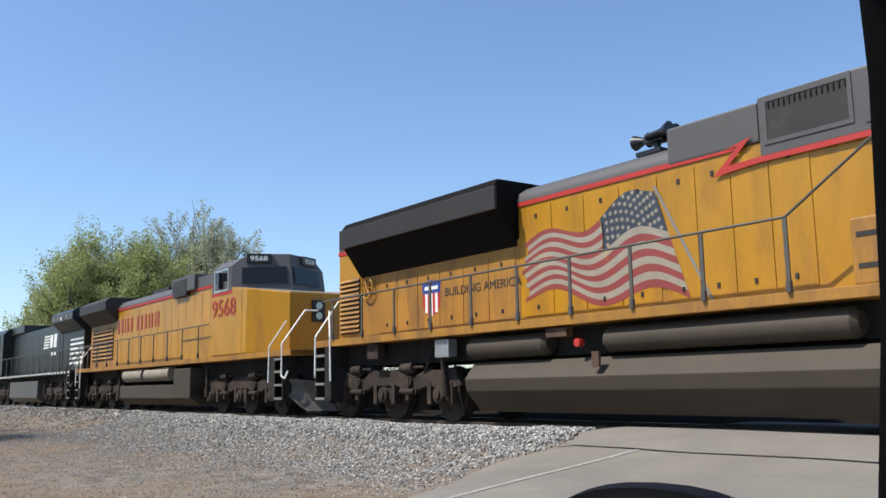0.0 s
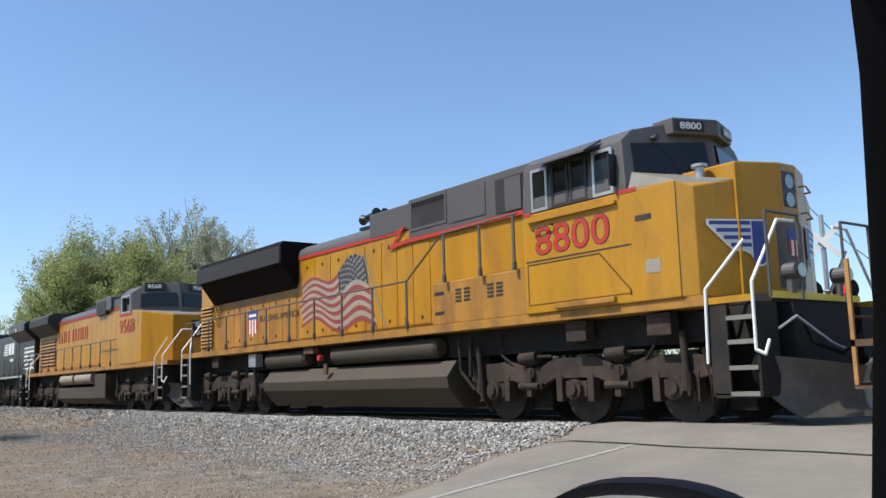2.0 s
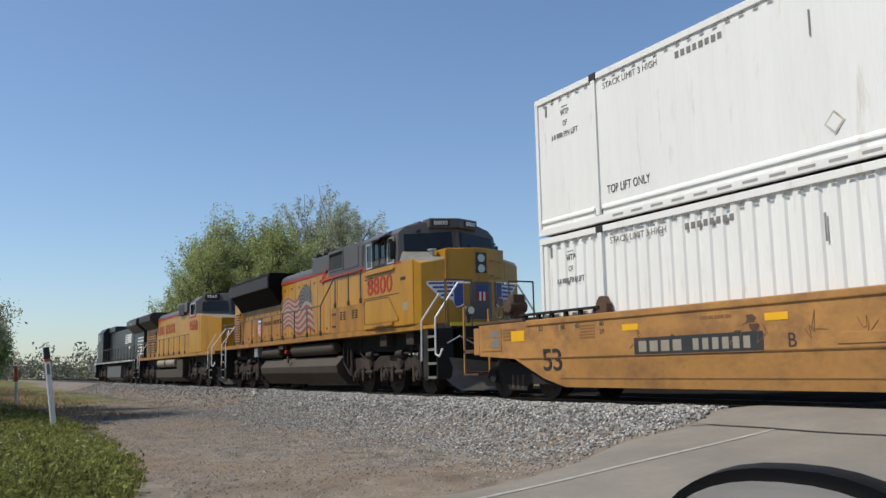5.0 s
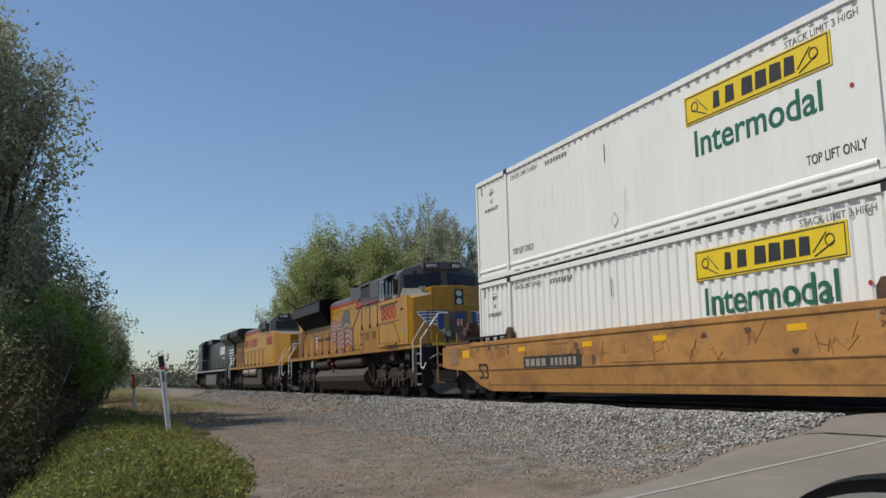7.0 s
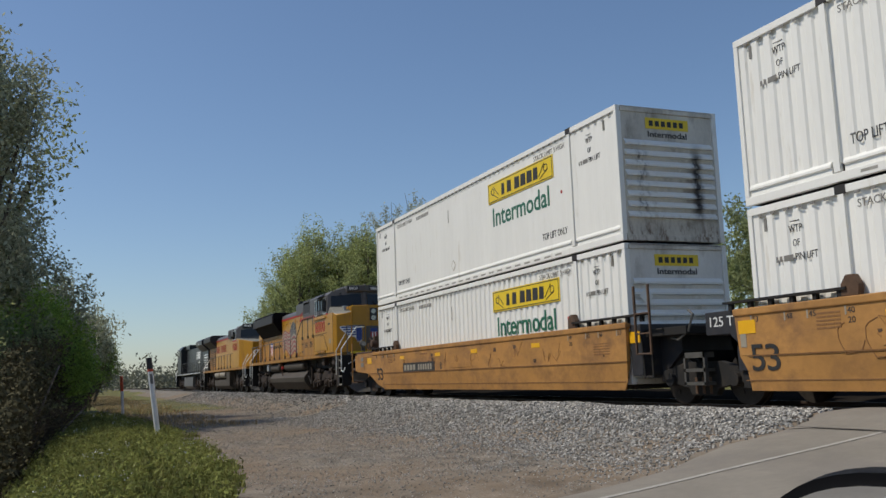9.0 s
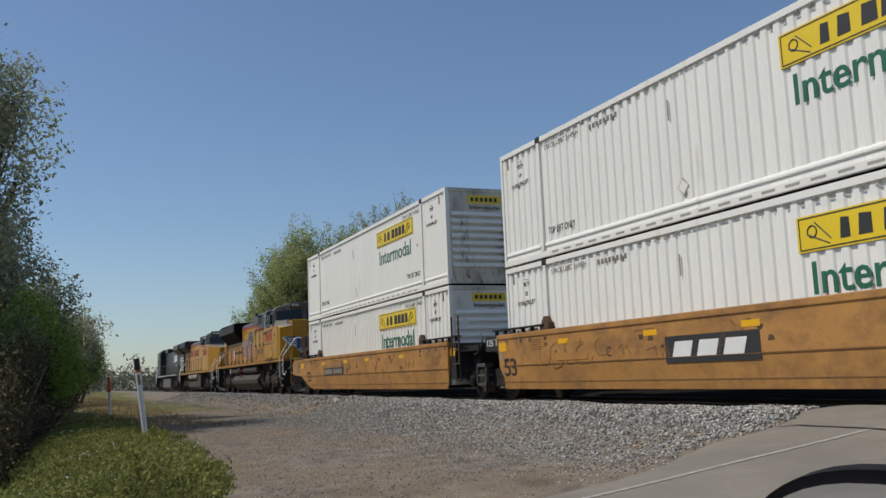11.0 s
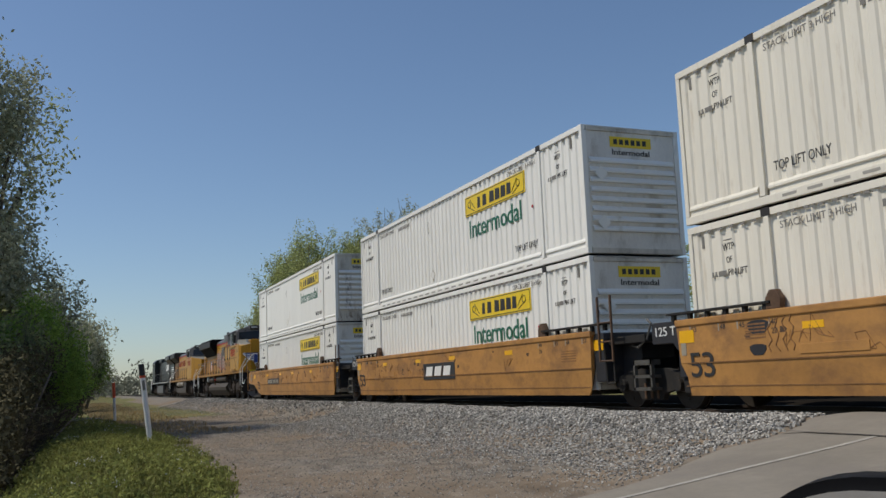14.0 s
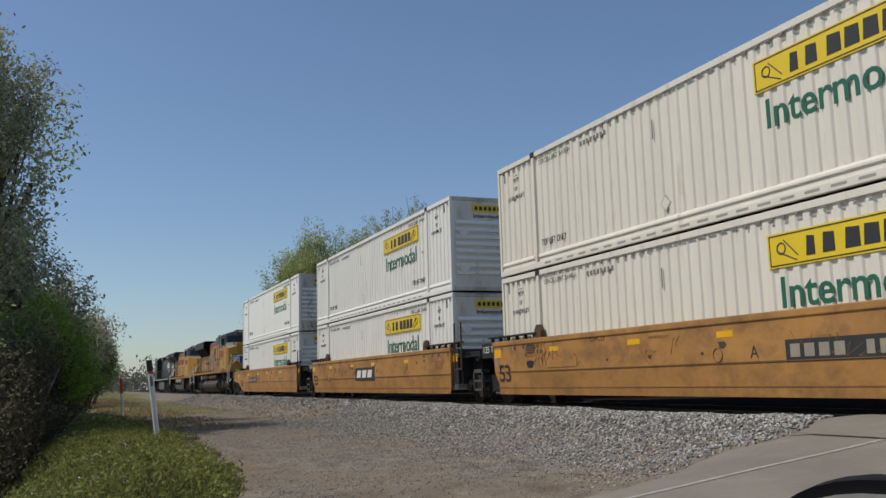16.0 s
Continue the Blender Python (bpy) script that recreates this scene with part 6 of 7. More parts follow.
    deck_ = [(x - 0.03, y * 0.95, z) for (x, y), z in zip(plan, (3.63, 3.51, 3.31, 3.31, 3.51, 3.63))]
    part("nose_deck", Shape().add([(x, y, z - 0.05) for x, y, z in deck_] + deck_, [tuple(range(6)), tuple(range(6, 12))] + [(i, (i + 1) % 6, 6 + (i + 1) % 6, 6 + i) for i in range(6)]), DECK_GREY, L, "pale grey top of the nose")
    light = part("headlight_case", Shape().box(X(-27.7), X(-27.64), -0.2, 0.2, 2.5, 3.1), BLACK, L, bevel=0.02)
    for z in (2.66, 2.94):
        part("headlight", Shape().cyl((X(-27.65), 0, z), (X(-27.62), 0, z), 0.1, 14), CHROME, light)
    part("front_platform", Shape().box(X(-28.0), X(-26.3), -1.45, 1.45, deck - 0.13, deck - 0.005), YELLOW_DIRTY, L)
    front_steps(L, X(-26.75), 1, deck - 0.1)
    front_steps(L, X(-47.1), -1, deck - 0.1)
    plow(L, X(-26.0), 1)
    part("front_pilot", Shape().box(X(-27.2), X(-26.5), -1.0, 1.0, 0.8, deck - 0.14), BLACK, L)
    coupler(L, X(-25.5), 1)
    coupler(L, X(-47.4), -1)
    railing(L, [(X(-46.9), 2.62), (X(-31.8), 2.66)], [X(-46.6 + 1.4 * k) for k in range(11)], deck)
    part("fuel_tank", Shape().prism([(-1.4, 0.9), (-1.42, 0.45), (-1.1, 0.22), (1.1, 0.22), (1.42, 0.45), (1.4, 0.9)], X(-40.9), X(-33.4), "x"), TANK, L, "dusty grey fuel tank", bevel=0.02)
    part("tank_box", Shape().box(X(-34.9), X(-33.4), -1.46, 1.46, 0.45, 1.4), TANK, L, bevel=0.03)
    for e in SIDES:
        for a, b in ((-40.4, -38.2), (-37.9, -35.4)):
            part("air_reservoir", Shape().cyl((X(a), e * 1.27, 1.27), (X(b), e * 1.27, 1.27), 0.24, 18), DUSTY, L, "pale dusty air reservoir", smooth=True)
    bogie3(L, X(-30.2))
    bogie3(L, X(-43.9))


def lead_engine():
    """The black locomotive at the head; its cab is at the -x end."""
    c = -58.7
    L = vehicle("locomotive", c, "black wide-cab diesel locomotive with white markings", "locomotive", "locomotives")

    def X(u):
        return u - c
    deck = 1.68
    sill_and_underframe(L, X(-69.2), X(-48.1), deck, BLACK)
    part("long_hood", Shape().box(X(-64.0), X(-52.0), -0.97, 0.97, deck, 4.05), BLACK, L, "black long hood", bevel=0.04)
    doors(L, [X(-63.8) + 0.75 * k for k in range(16)], 1.8, 3.85, 0.97, BLACK, False)
    part("radiator_hood", Shape().box(X(-52.0), X(-48.2), -0.95, 0.95, deck, 3.6), BLACK, L, "black radiator end", bevel=0.03)
    part("radiator", Shape().prism([(-0.95, 3.5), (-1.5, 4.0), (-1.5, 4.35), (-1.3, 4.5), (1.3, 4.5), (1.5, 4.35), (1.5, 4.0), (0.95, 3.5)], X(-52.2), X(-48.2), "x"), BLACK, L, "black flared radiator wings", bevel=0.02)
    part("mark_strip", Shape().box(X(-51.8), X(-51.5), -1.515, -1.5, 4.08, 4.26).box(X(-51.0), X(-50.7), -1.515, -1.5, 4.08, 4.26).box(X(-50.2), X(-49.9), -1.515, -1.5, 4.08, 4.26).box(X(-49.4), X(-49.1), -1.515, -1.5, 4.08, 4.26), GREY_PRINT, L)
    part("blower_housing", Shape().box(X(-63.9), X(-60.5), -1.1, 1.1, 4.05, 4.5), BLACK, L, bevel=0.04)
    part("cab", Shape().box(X(-67.2), X(-64.0), -1.54, 1.54, deck, 4.2), BLACK, L, "black cab", bevel=0.04)
    part("cab_roof", Shape().prism([(-1.5, 4.2), (-1.2, 4.5), (-0.6, 4.6), (0.6, 4.6), (1.2, 4.5), (1.5, 4.2)], X(-67.2), X(-64.0), "x"), BLACK, L, bevel=0.02)
    window_set(L, ((X(-66.9), X(-65.9)), (X(-65.8), X(-64.9))), 3.4, 4.1, 1.54, RAILING)
    part("nose", Shape().prism([(X(-67.2), -1.5), (X(-68.6), -0.85), (X(-68.6), 0.85), (X(-67.2), 1.5)], deck, 3.25, "z"), BLACK, L, "black nose", bevel=0.05)
    for e in SIDES:
        y0, y1 = sorted((e * 0.99, e * 1.0))
        m = thing("side_mark", pose(0, 0, 0), "white painted bars and blocks of the side mark", "")
        m.parent = L
        for k in range(5):
            part("mark_bar", Shape().box(X(-56.0) + 0.06 * k, X(-54.8) + 0.05 * k, y0, y1, 2.95 + 0.14 * k, 3.03 + 0.14 * k), WHITE, m)
        part("mark_block", Shape().prism([(X(-54.6), 2.95), (X(-54.0), 2.95), (X(-53.9), 3.6), (X(-54.5), 3.6)], y0, y1), WHITE, m)
        part("mark_block", Shape().prism([(X(-53.8), 2.95), (X(-53.2), 2.95), (X(-53.1), 3.6), (X(-53.7), 3.6)], y0, y1), WHITE, m)
        bars(m, X(-54.2), 2.55, [0.5, 0.4], 0.18, e * 1.0 if e < 0 else e * 1.004, WHITE, "mark_bar")
        s = Shape()
        for k in range(34):
            s.box(X(-69.0) + 0.62 * k, X(-69.0) + 0.62 * k + 0.3, min(e * 1.521, e * 1.527), max(e * 1.521, e * 1.527), deck - 0.12, deck - 0.03)
        tagged(part("sill_stripe", s, WHITE, L, "broken white reflective sill stripe"), kind="stuff")
        for k in range(6):
            part("end_stripe", Shape().box(X(-50.6), X(-48.25), min(e * 0.955, e * 0.962), max(e * 0.955, e * 0.962), 2.0 + 0.22 * k, 2.1 + 0.22 * k), WHITE, L, "white reflective stripe at the hood end")
        part("mark_number", Shape().box(X(-50.4), X(-50.15), min(e * 1.502, e * 1.51), max(e * 1.502, e * 1.51), 4.05, 4.2), WHITE, L)
    front_steps(L, X(-48.1), 1, deck - 0.1, rails=RAILING)
    front_steps(L, X(-69.2), -1, deck - 0.1)
    plow(L, X(-69.6), -1)
    coupler(L, X(-47.6), 1)
    coupler(L, X(-69.9), -1)
    railing(L, [(X(-64.2), 2.66), (X(-48.2), 2.62)], [X(-64.0 + 1.4 * k) for k in range(12)], deck, RAILING)
    part("fuel_tank", Shape().prism([(-1.4, 1.3), (-1.42, 0.45), (-1.1, 0.22), (1.1, 0.22), (1.42, 0.45), (1.4, 1.3)], X(-62.0), X(-55.0), "x"), ROOF_GREY, L, "grey fuel tank", bevel=0.03)
    bogie3(L, X(-65.6))
    bogie3(L, X(-51.8))


engine_with_flag()
second_engine()
lead_engine()


# ---- container cars ----
WELL_AT = (0.0, 19.8, 39.3)
CL, CH, CW = 16.154, 2.896, 1.295


def corrugated_side(x0, x1, z0, z1, y, e, pitch=0.30, depth=0.013):
    """A wall of upright ribs with sloping flanks."""
    s, vs = Shape(), []
    x = x0
    prof = []
    while x < x1 - 1e-6:
        for d, q in ((0.0, 0), (0.12, 0), (0.155, 1), (0.245, 1)):
            if x + d * pitch / 0.28 < x1:
                prof.append((x + d * pitch / 0.28, q))
        x += pitch
    prof.append((x1, 0))
    for px, q in prof:
        vs += [(px, e * (y - q * depth), z0), (px, e * (y - q * depth), z1)]
    s.add(vs, [(2 * i, 2 * i + 2, 2 * i + 3, 2 * i + 1) for i in range(len(prof) - 1)])
    return s


def container(ribbed, skin=None):
    """A 53-foot box: rails, posts, ribbed sides, ribbed ends."""
    skin = skin or CONTAINER
    t = thing("shipping_container", pose(0, 0, 0), "white ribbed 53-foot intermodal container with yellow panel and green word" if ribbed else "white smooth-sided 53-foot intermodal container with yellow panel", "container", "double-stacked containers")
    Y = CW
    for e in SIDES:
        part("side_wall", corrugated_side(0.1, CL - 0.1, 0.30, CH - 0.12, Y - 0.030, e, 0.30, 0.030 if ribbed else 0.004), skin, t, "white ribbed side wall" if ribbed else "white nearly smooth side wall")
        ya, yb = sorted((e * (Y - 0.10), e * Y))
        part("bottom_rail", Shape().box(0.0, CL, ya, yb, 0.02, 0.16), skin, t, "white bottom side rail", bevel=0.008)
        for xa, xb in ((0.12, 1.86), (2.10, CL - 2.10), (CL - 1.86, CL - 0.12)):
            lip = [(e * (Y - 0.075), 0.161), (e * (Y - 0.030), 0.161), (e * (Y - 0.036), 0.25), (e * (Y - 0.004), 0.268), (e * (Y - 0.006), 0.305), (e * (Y - 0.034), 0.355), (e * (Y - 0.075), 0.355)]
            part("base_strip", Shape().prism(lip, xa, xb, "x"), skin, t, "stepped white skirt above the bottom rail")
        part("top_rail", Shape().box(0.0, CL, ya, yb, CH - 0.12, CH), skin, t, "white top side rail", bevel=0.008)
        s = Shape()
        for k in range(56):
            xx = 0.25 + 0.283 * k
            s.box(xx, xx + 0.10, min(e * Y, e * (Y + 0.004)), max(e * Y, e * (Y + 0.004)), CH - 0.165, CH - 0.125)
        tagged(part("slot_strip", s, GREY_PRINT, t, "row of small dark slots under the top rail"), kind="stuff")
        for x in (1.92, CL - 2.04):
            p = part("lift_post", Shape().box(x, x + 0.12, min(e * (Y - 0.06), e * (Y + 0.006)), max(e * (Y - 0.06), e * (Y + 0.006)), 0.165, CH - 0.125), skin, t, "white lift post", bevel=0.006)
            part("post_casting", Shape().box(x - 0.04, x + 0.16, min(e * (Y - 0.1), e * (Y + 0.010)), max(e * (Y - 0.1), e * (Y + 0.010)), CH - 0.12, CH + 0.012), SOOT, p, "dark corner casting")
        s = Shape()
        for k in range(22):
            xx = 2.4 + 0.52 * k
            s.box(xx, xx + 0.3, min(e * Y, e * (Y + 0.003)), max(e * Y, e * (Y + 0.003)), 0.07, 0.115)
        tagged(part("mark_strip", s, SLOT_GREY, t, "faint grey marks on the bottom rail"), kind="stuff")
    for x in (0.0, CL):
        for e in SIDES:
            xa, xb = (x, x + 0.1) if x == 0 else (x - 0.1, x)
            part("corner_post", Shape().box(xa, xb, min(e * (Y - 0.12), e * (Y - 0.001)), max(e * (Y - 0.12), e * (Y - 0.001)), 0.161, CH - 0.121), skin, t, "white corner post", bevel=0.01)
    # ends: door end at +x grimy and ribbed across
    wall = part("end_wall", Shape().box(CL - 0.08, CL - 0.03, -1.17, 1.17, 0.1, CH - 0.05), CONTAINER_END_PALE if ribbed else CONTAINER_END, t, "dusty grey ribbed end wall")
    for k in range(8):
        z = 0.55 + 0.22 * k
        if z > CH - 0.75:
            break
        s = Shape().add([(x, y, z + h) for y in (-1.12, 1.12) for x, h in ((CL - 0.031, -0.05), (CL + 0.035, -0.035), (CL + 0.035, 0.01), (CL - 0.031, 0.09))], [(0, 1, 5, 4), (1, 2, 6, 5), (2, 3, 7, 6), (3, 0, 4, 7), (0, 3, 2, 1), (4, 5, 6, 7)])
        part("end_rib", s, skin, wall)
    part("end_sign", Shape().box(CL - 0.03, CL - 0.02, -0.55, 0.55, CH - 0.46, CH - 0.22), SIGN_YELLOW, wall, "yellow panel")
    s = Shape()
    for k, w in enumerate((0.07, 0.11, 0.17, 0.16, 0.17, 0.15)):
        part("sign_block", Shape().box(CL - 0.02, CL - 0.016, -0.46 + 0.155 * k, -0.46 + 0.155 * k + 0.1, CH - 0.40, CH - 0.28), PRINT, wall)
    lettering("Intermodal", 0.13, PRINT, wall, (CL - 0.024, -0.5, CH - 0.64), 1.0, 0.01, turn=90)
    part("end_frame", Shape().box(CL - 0.1, CL, -1.18, 1.18, CH - 0.12, CH - 0.002), CONTAINER_END, t, "grimy end header", bevel=0.01)
    part("end_sill", Shape().box(CL - 0.1, CL, -1.18, 1.18, 0.02, 0.14), CONTAINER_END, t, "grimy end sill", bevel=0.01)
    for zz in (CH * 0.62, CH * 0.24) if ribbed else ():
        part("placard_frame", Shape().prism([(-0.86, zz - 0.17), (-0.69, zz), (-0.86, zz + 0.17), (-1.03, zz)], CL + 0.036, CL + 0.042, "x"), skin, wall, "small diamond placard frame")
    part("front_wall", Shape().box(0.03, 0.08, -1.17, 1.17, 0.1, CH - 0.05), skin, t, "white front wall")
    part("roof", Shape().box(0.0, CL, -1.19, 1.19, CH - 0.03, CH - 0.004), skin, t, "white roof")
    part("floor", Shape().box(0.05, CL - 0.05, -1.18, 1.18, 0.03, 0.10), UNDER, t)
    # markings on the near side
    y = -Y + 0.029
    sign = part("sign_panel", Shape().box(9.80, 13.40, y - 0.014, -Y + 0.03, 1.95, 2.50), SIGN_YELLOW, t, "yellow sign panel with plain black blocks")
    part("sign_border", Shape().box(9.84, 13.36, y - 0.018, y - 0.014, 2.455, 2.475).box(9.84, 13.36, y - 0.018, y - 0.014, 1.975, 1.995).box(9.84, 9.86, y - 0.018, y - 0.014, 1.995, 2.455).box(13.34, 13.36, y - 0.018, y - 0.014, 1.995, 2.455), PRINT, sign)
    for a, w in ((10.62, 0.18), (10.95, 0.24), (11.38, 0.28), (11.72, 0.28), (12.06, 0.28), (12.40, 0.24)):
        part("sign_block", Shape().prism([(a, 2.07), (a + w, 2.07), (a + w, 2.36), (a + 0.03, 2.38)], y - 0.019, y - 0.014), PRINT, sign, "plain black block in place of a letter")
    for x, m in ((10.0, 1), (13.15, -1)):
        part("sign_scroll", Shape().ring((x + 0.1 * m, y - 0.014, 2.25), 0.09, 0.012, "y", 12).tube([(x, y - 0.014, 2.22), (x + 0.42 * m, y - 0.014, 2.03)], 0.012, 5).tube([(x + 0.16 * m, y - 0.014, 2.38), (x + 0.45 * m, y - 0.014, 2.1)], 0.012, 5), PRINT, sign, "plain scroll shape")
    lettering("Intermodal", 0.50, GREEN_PRINT, t, (10.02, y, 1.30), 3.12, 0.012, "lettering", "dark green word")
    lettering("TOP LIFT ONLY", 0.16, PRINT, t, (12.72, y, 0.52), 1.18)
    lettering("TOP LIFT ONLY", 0.16, PRINT, t, (2.25, y, 0.52), 1.18)
    lettering("STACK LIMIT 3 HIGH", 0.12, GREY_PRINT, t, (12.45, y, CH - 0.37), 1.5)
    lettering("STACK LIMIT 3 HIGH", 0.12, GREY_PRINT, t, (2.25, y, CH - 0.37), 1.5)
    bars(t, 4.2, CH - 0.40, [0.09] * 8, 0.11, y, GREY_PRINT)
    for x in (0.75, 14.75):
        part("mark_bar", Shape().box(x + 0.16, x + 0.36, y - 0.004, y, CH - 0.36, CH - 0.345), PRINT, t)
        lettering("WTP", 0.12, PRINT, t, (x + 0.12, y, CH - 0.53), 0.28)
        lettering("OF", 0.11, PRINT, t, (x + 0.19, y, CH - 0.75), 0.14)
        bars(t, x - 0.20, CH - 0.96, [0.04, 0.05, 0.20], 0.09, y, GREY_PRINT)
        lettering("PIN LIFT", 0.11, PRINT, t, (x + 0.22, y, CH - 0.97), 0.46)
    for x in (0.35, 15.6):
        part("hook", Shape().box(x, x + 0.06, y - 0.01, y + 0.02, CH - 0.42, CH - 0.2), GREY_PRINT, t)
    for x in (7.2,):
        part("placard_holder", Shape().prism([(x, 0.45), (x + 0.17, 0.62), (x, 0.79), (x - 0.17, 0.62)], y - 0.008, y), CONTAINER_END, t, "small diamond placard frame")
        part("placard", Shape().prism([(x, 0.49), (x + 0.13, 0.62), (x, 0.75), (x - 0.13, 0.62)], y - 0.011, y - 0.008), skin, t)
    part("side_reflector", Shape().box(6.9, 6.93, y - 0.005, y, CH - 0.95, CH - 0.55), GREY_PRINT, t)
    part("red_dot", Shape().cyl((13.72, y - 0.006, 1.52), (13.72, y, 1.52), 0.04, 10), RED, t)
    return t


def bogie2(body, x, r=0.46):
    for k in (-0.9, 0.9):
        wheelset(body, x + k, r)
    s = Shape()
    for e in SIDES:
        y0, y1 = sorted((e * 0.93, e * 1.06))
        s.prism([(x - 1.25, 0.42), (x - 1.2, 0.62), (x - 0.5, 0.78), (x + 0.5, 0.78), (x + 1.2, 0.62), (x + 1.25, 0.42), (x + 0.85, 0.38), (x + 0.42, 0.3), (x + 0.34, 0.17), (x - 0.34, 0.17), (x - 0.42, 0.3), (x - 0.85, 0.38)], y0, y1)
        for k in (-0.9, 0.9):
            s.cyl((x + k, e * 0.95, r), (x + k, e * 1.14, r), 0.13, 12)
    s.box(x - 0.3, x + 0.3, -0.95, 0.95, 0.5, 0.72)
    b = part("bogie", s, UNDER, body, "dark cast-steel bogie", bevel=0.012)
    for e in SIDES:
        for d in (-0.2, 0, 0.2):
            part("spring", Shape().cyl((x + d, e * 1.0, 0.2), (x + d, e * 1.0, 0.5), 0.075, 10), RUST, b)


def well_car(k):
    """One unit of the articulated set."""
    u0 = WELL_AT[k]
    c = u0 + 8.0
    L = vehicle("well_car", c, ("weathered orange-yellow well car with a brake stand and white number panel", "weathered orange-yellow middle well car with a dark name panel", "weathered orange-yellow well car with scrawled paint")[k], "well car", "articulated well cars")

    def X(u):
        return u0 + u - c
    top, low = 1.60, 0.28
    for e in SIDES:
        y0, y1 = sorted((e * 1.36, e * 1.45))
        left = -0.35
        out = [(X(left), top), (X(16.25), top), (X(16.22), 0.84), (X(-0.27), 0.84)]
        if k == 0:
            out = [(X(-2.3), top), (X(16.25), top), (X(16.22), 0.84), (X(-0.85), 0.84), (X(-2.3), 0.92)]
        side = part("side_sill", Shape().prism(out, y0, y1), WELL, L, "faded orange-yellow side with rub marks and grime", bevel=0.012)
        part("top_chord", Shape().box(X(left - 0.0), X(16.27), min(e * 1.33, e * 1.475), max(e * 1.33, e * 1.475), top - 0.10, top + 0.02), WELL, L, "rounded top chord", bevel=0.02)
        x_up, x_low = (-0.27, -0.2) if k else (-0.85, 0.75)
        lower = part("lower_plate", Shape().add([(X(a_), e * y, z) for q_, (y, z) in enumerate(((1.448, 0.838), (1.412, 0.44), (1.392, 0.27), (1.35, 0.27), (1.36, 0.838))) for a_ in ((x_up, 16.22) if q_ in (0, 4) else ((x_up + x_low) / 2 + 0.2, 16.15) if q_ == 1 else (x_low + 0.1, 16.0))],
                                                 [(0, 1, 3, 2), (2, 3, 5, 4), (4, 5, 7, 6), (6, 7, 9, 8), (8, 9, 1, 0), (0, 2, 4, 6, 8), (1, 9, 7, 5, 3)]), WELL, L, "lower side plate folded inwards")
        part("weld_seam", Shape().box(X(x_up + 0.2), X(16.2), min(e * 1.446, e * 1.462), max(e * 1.446, e * 1.458), 0.83, 0.846).box(X(x_low), X(16.1), min(e * 1.40, e * 1.418), max(e * 1.40, e * 1.418), 0.432, 0.447), SEAM, L, "grimy seam along the side")
        part("floor_edge", Shape().box(X(0.8), X(15.9), min(e * 1.1, e * 1.36), max(e * 1.1, e * 1.36), low, low + 0.1), UNDER, L)
        # walkway rail and lever along the ends of the well
        for a, b in ((-0.6, 2.05), (14.15, 16.9)):
            w = part("end_walk", Shape().box(X(a), X(b), min(e * 1.30, e * 1.46), max(e * 1.30, e * 1.46), 1.72, 1.76), UNDER, L, "dark slotted end walkway")
            for q in range(6):
                xx = X(a) + 0.15 + (b - a - 0.3) * q / 5
                part("stanchion", Shape().box(xx - 0.04, xx + 0.04, min(e * 1.36, e * 1.43), max(e * 1.36, e * 1.43), top, 1.72), UNDER, w)
        for xx in (X(2.1), X(14.1)):
            part("guide_horn", Shape().prism([(xx - 0.16, 1.62), (xx - 0.16, 1.8), (xx - 0.06, 1.93), (xx + 0.08, 1.93), (xx + 0.17, 1.78), (xx + 0.15, 1.62)], min(e * 1.31, e * 1.43), max(e * 1.31, e * 1.43)), RUST, L, "rust-brown container guide", bevel=0.015)
        if e < 0:
            y = -1.4505
            part("reflector", Shape().box(X(-0.25 if k else -0.95), X(0.15 if k else -0.45), y - 0.006, y, 1.2, 1.42), REFLECT_YELLOW, side, "yellow reflective patch")
            for xx in (2.7, 5.9, 8.6, 12.2):
                part("reflector", Shape().box(X(xx), X(xx + 0.42), y - 0.005, y, 1.27, 1.38), REFLECT_YELLOW, side, "small yellow reflective patch")
            for q, ch in enumerate("53"):
                big = lettering(ch, 0.43, PRINT, side, (0.34 * q, 0, 0), 0.30, 0.004, "digit", "black size number")
                big.data.transform(Matrix.Translation((X(0.0 if k else 0.2), -1.431, 0.59)) @ pose(0, 0, 0, 5, 0, 0))
            for txt, xx in (("53", 0.1), ("48", 0.85), ("45", 1.32), ("40", 2.05)):
                lettering(txt, 0.09, PRINT, side, (X(xx), y, 1.38), 0.13)
                part("tick", Shape().box(X(xx) - 0.05, X(xx) - 0.02, y - 0.004, y, 1.36, 1.49), FLAG_WHITE, side)
            lettering("20", 0.09, PRINT, side, (X(2.05), y, 1.24), 0.13)
            for txt, xx in (("40", 14.0), ("45", 14.75), ("48", 15.25), ("53", 15.95)):
                lettering(txt, 0.09, PRINT, side, (X(xx), y, 1.38), 0.13)
                part("tick", Shape().box(X(xx) - 0.05, X(xx) - 0.02, y - 0.004, y, 1.36, 1.49), FLAG_WHITE, side)
            lettering("20", 0.09, PRINT, side, (X(14.0), y, 1.24), 0.13)
            for q in range(5):
                bars(side, X(1.45), 1.40 - 0.055 * q, [0.2, 0.14, 0.1], 0.026, y, GRAFFITI)
                bars(side, X(15.0), 1.22 - 0.055 * q, [0.24, 0.16, 0.2], 0.026, y, GRAFFITI)
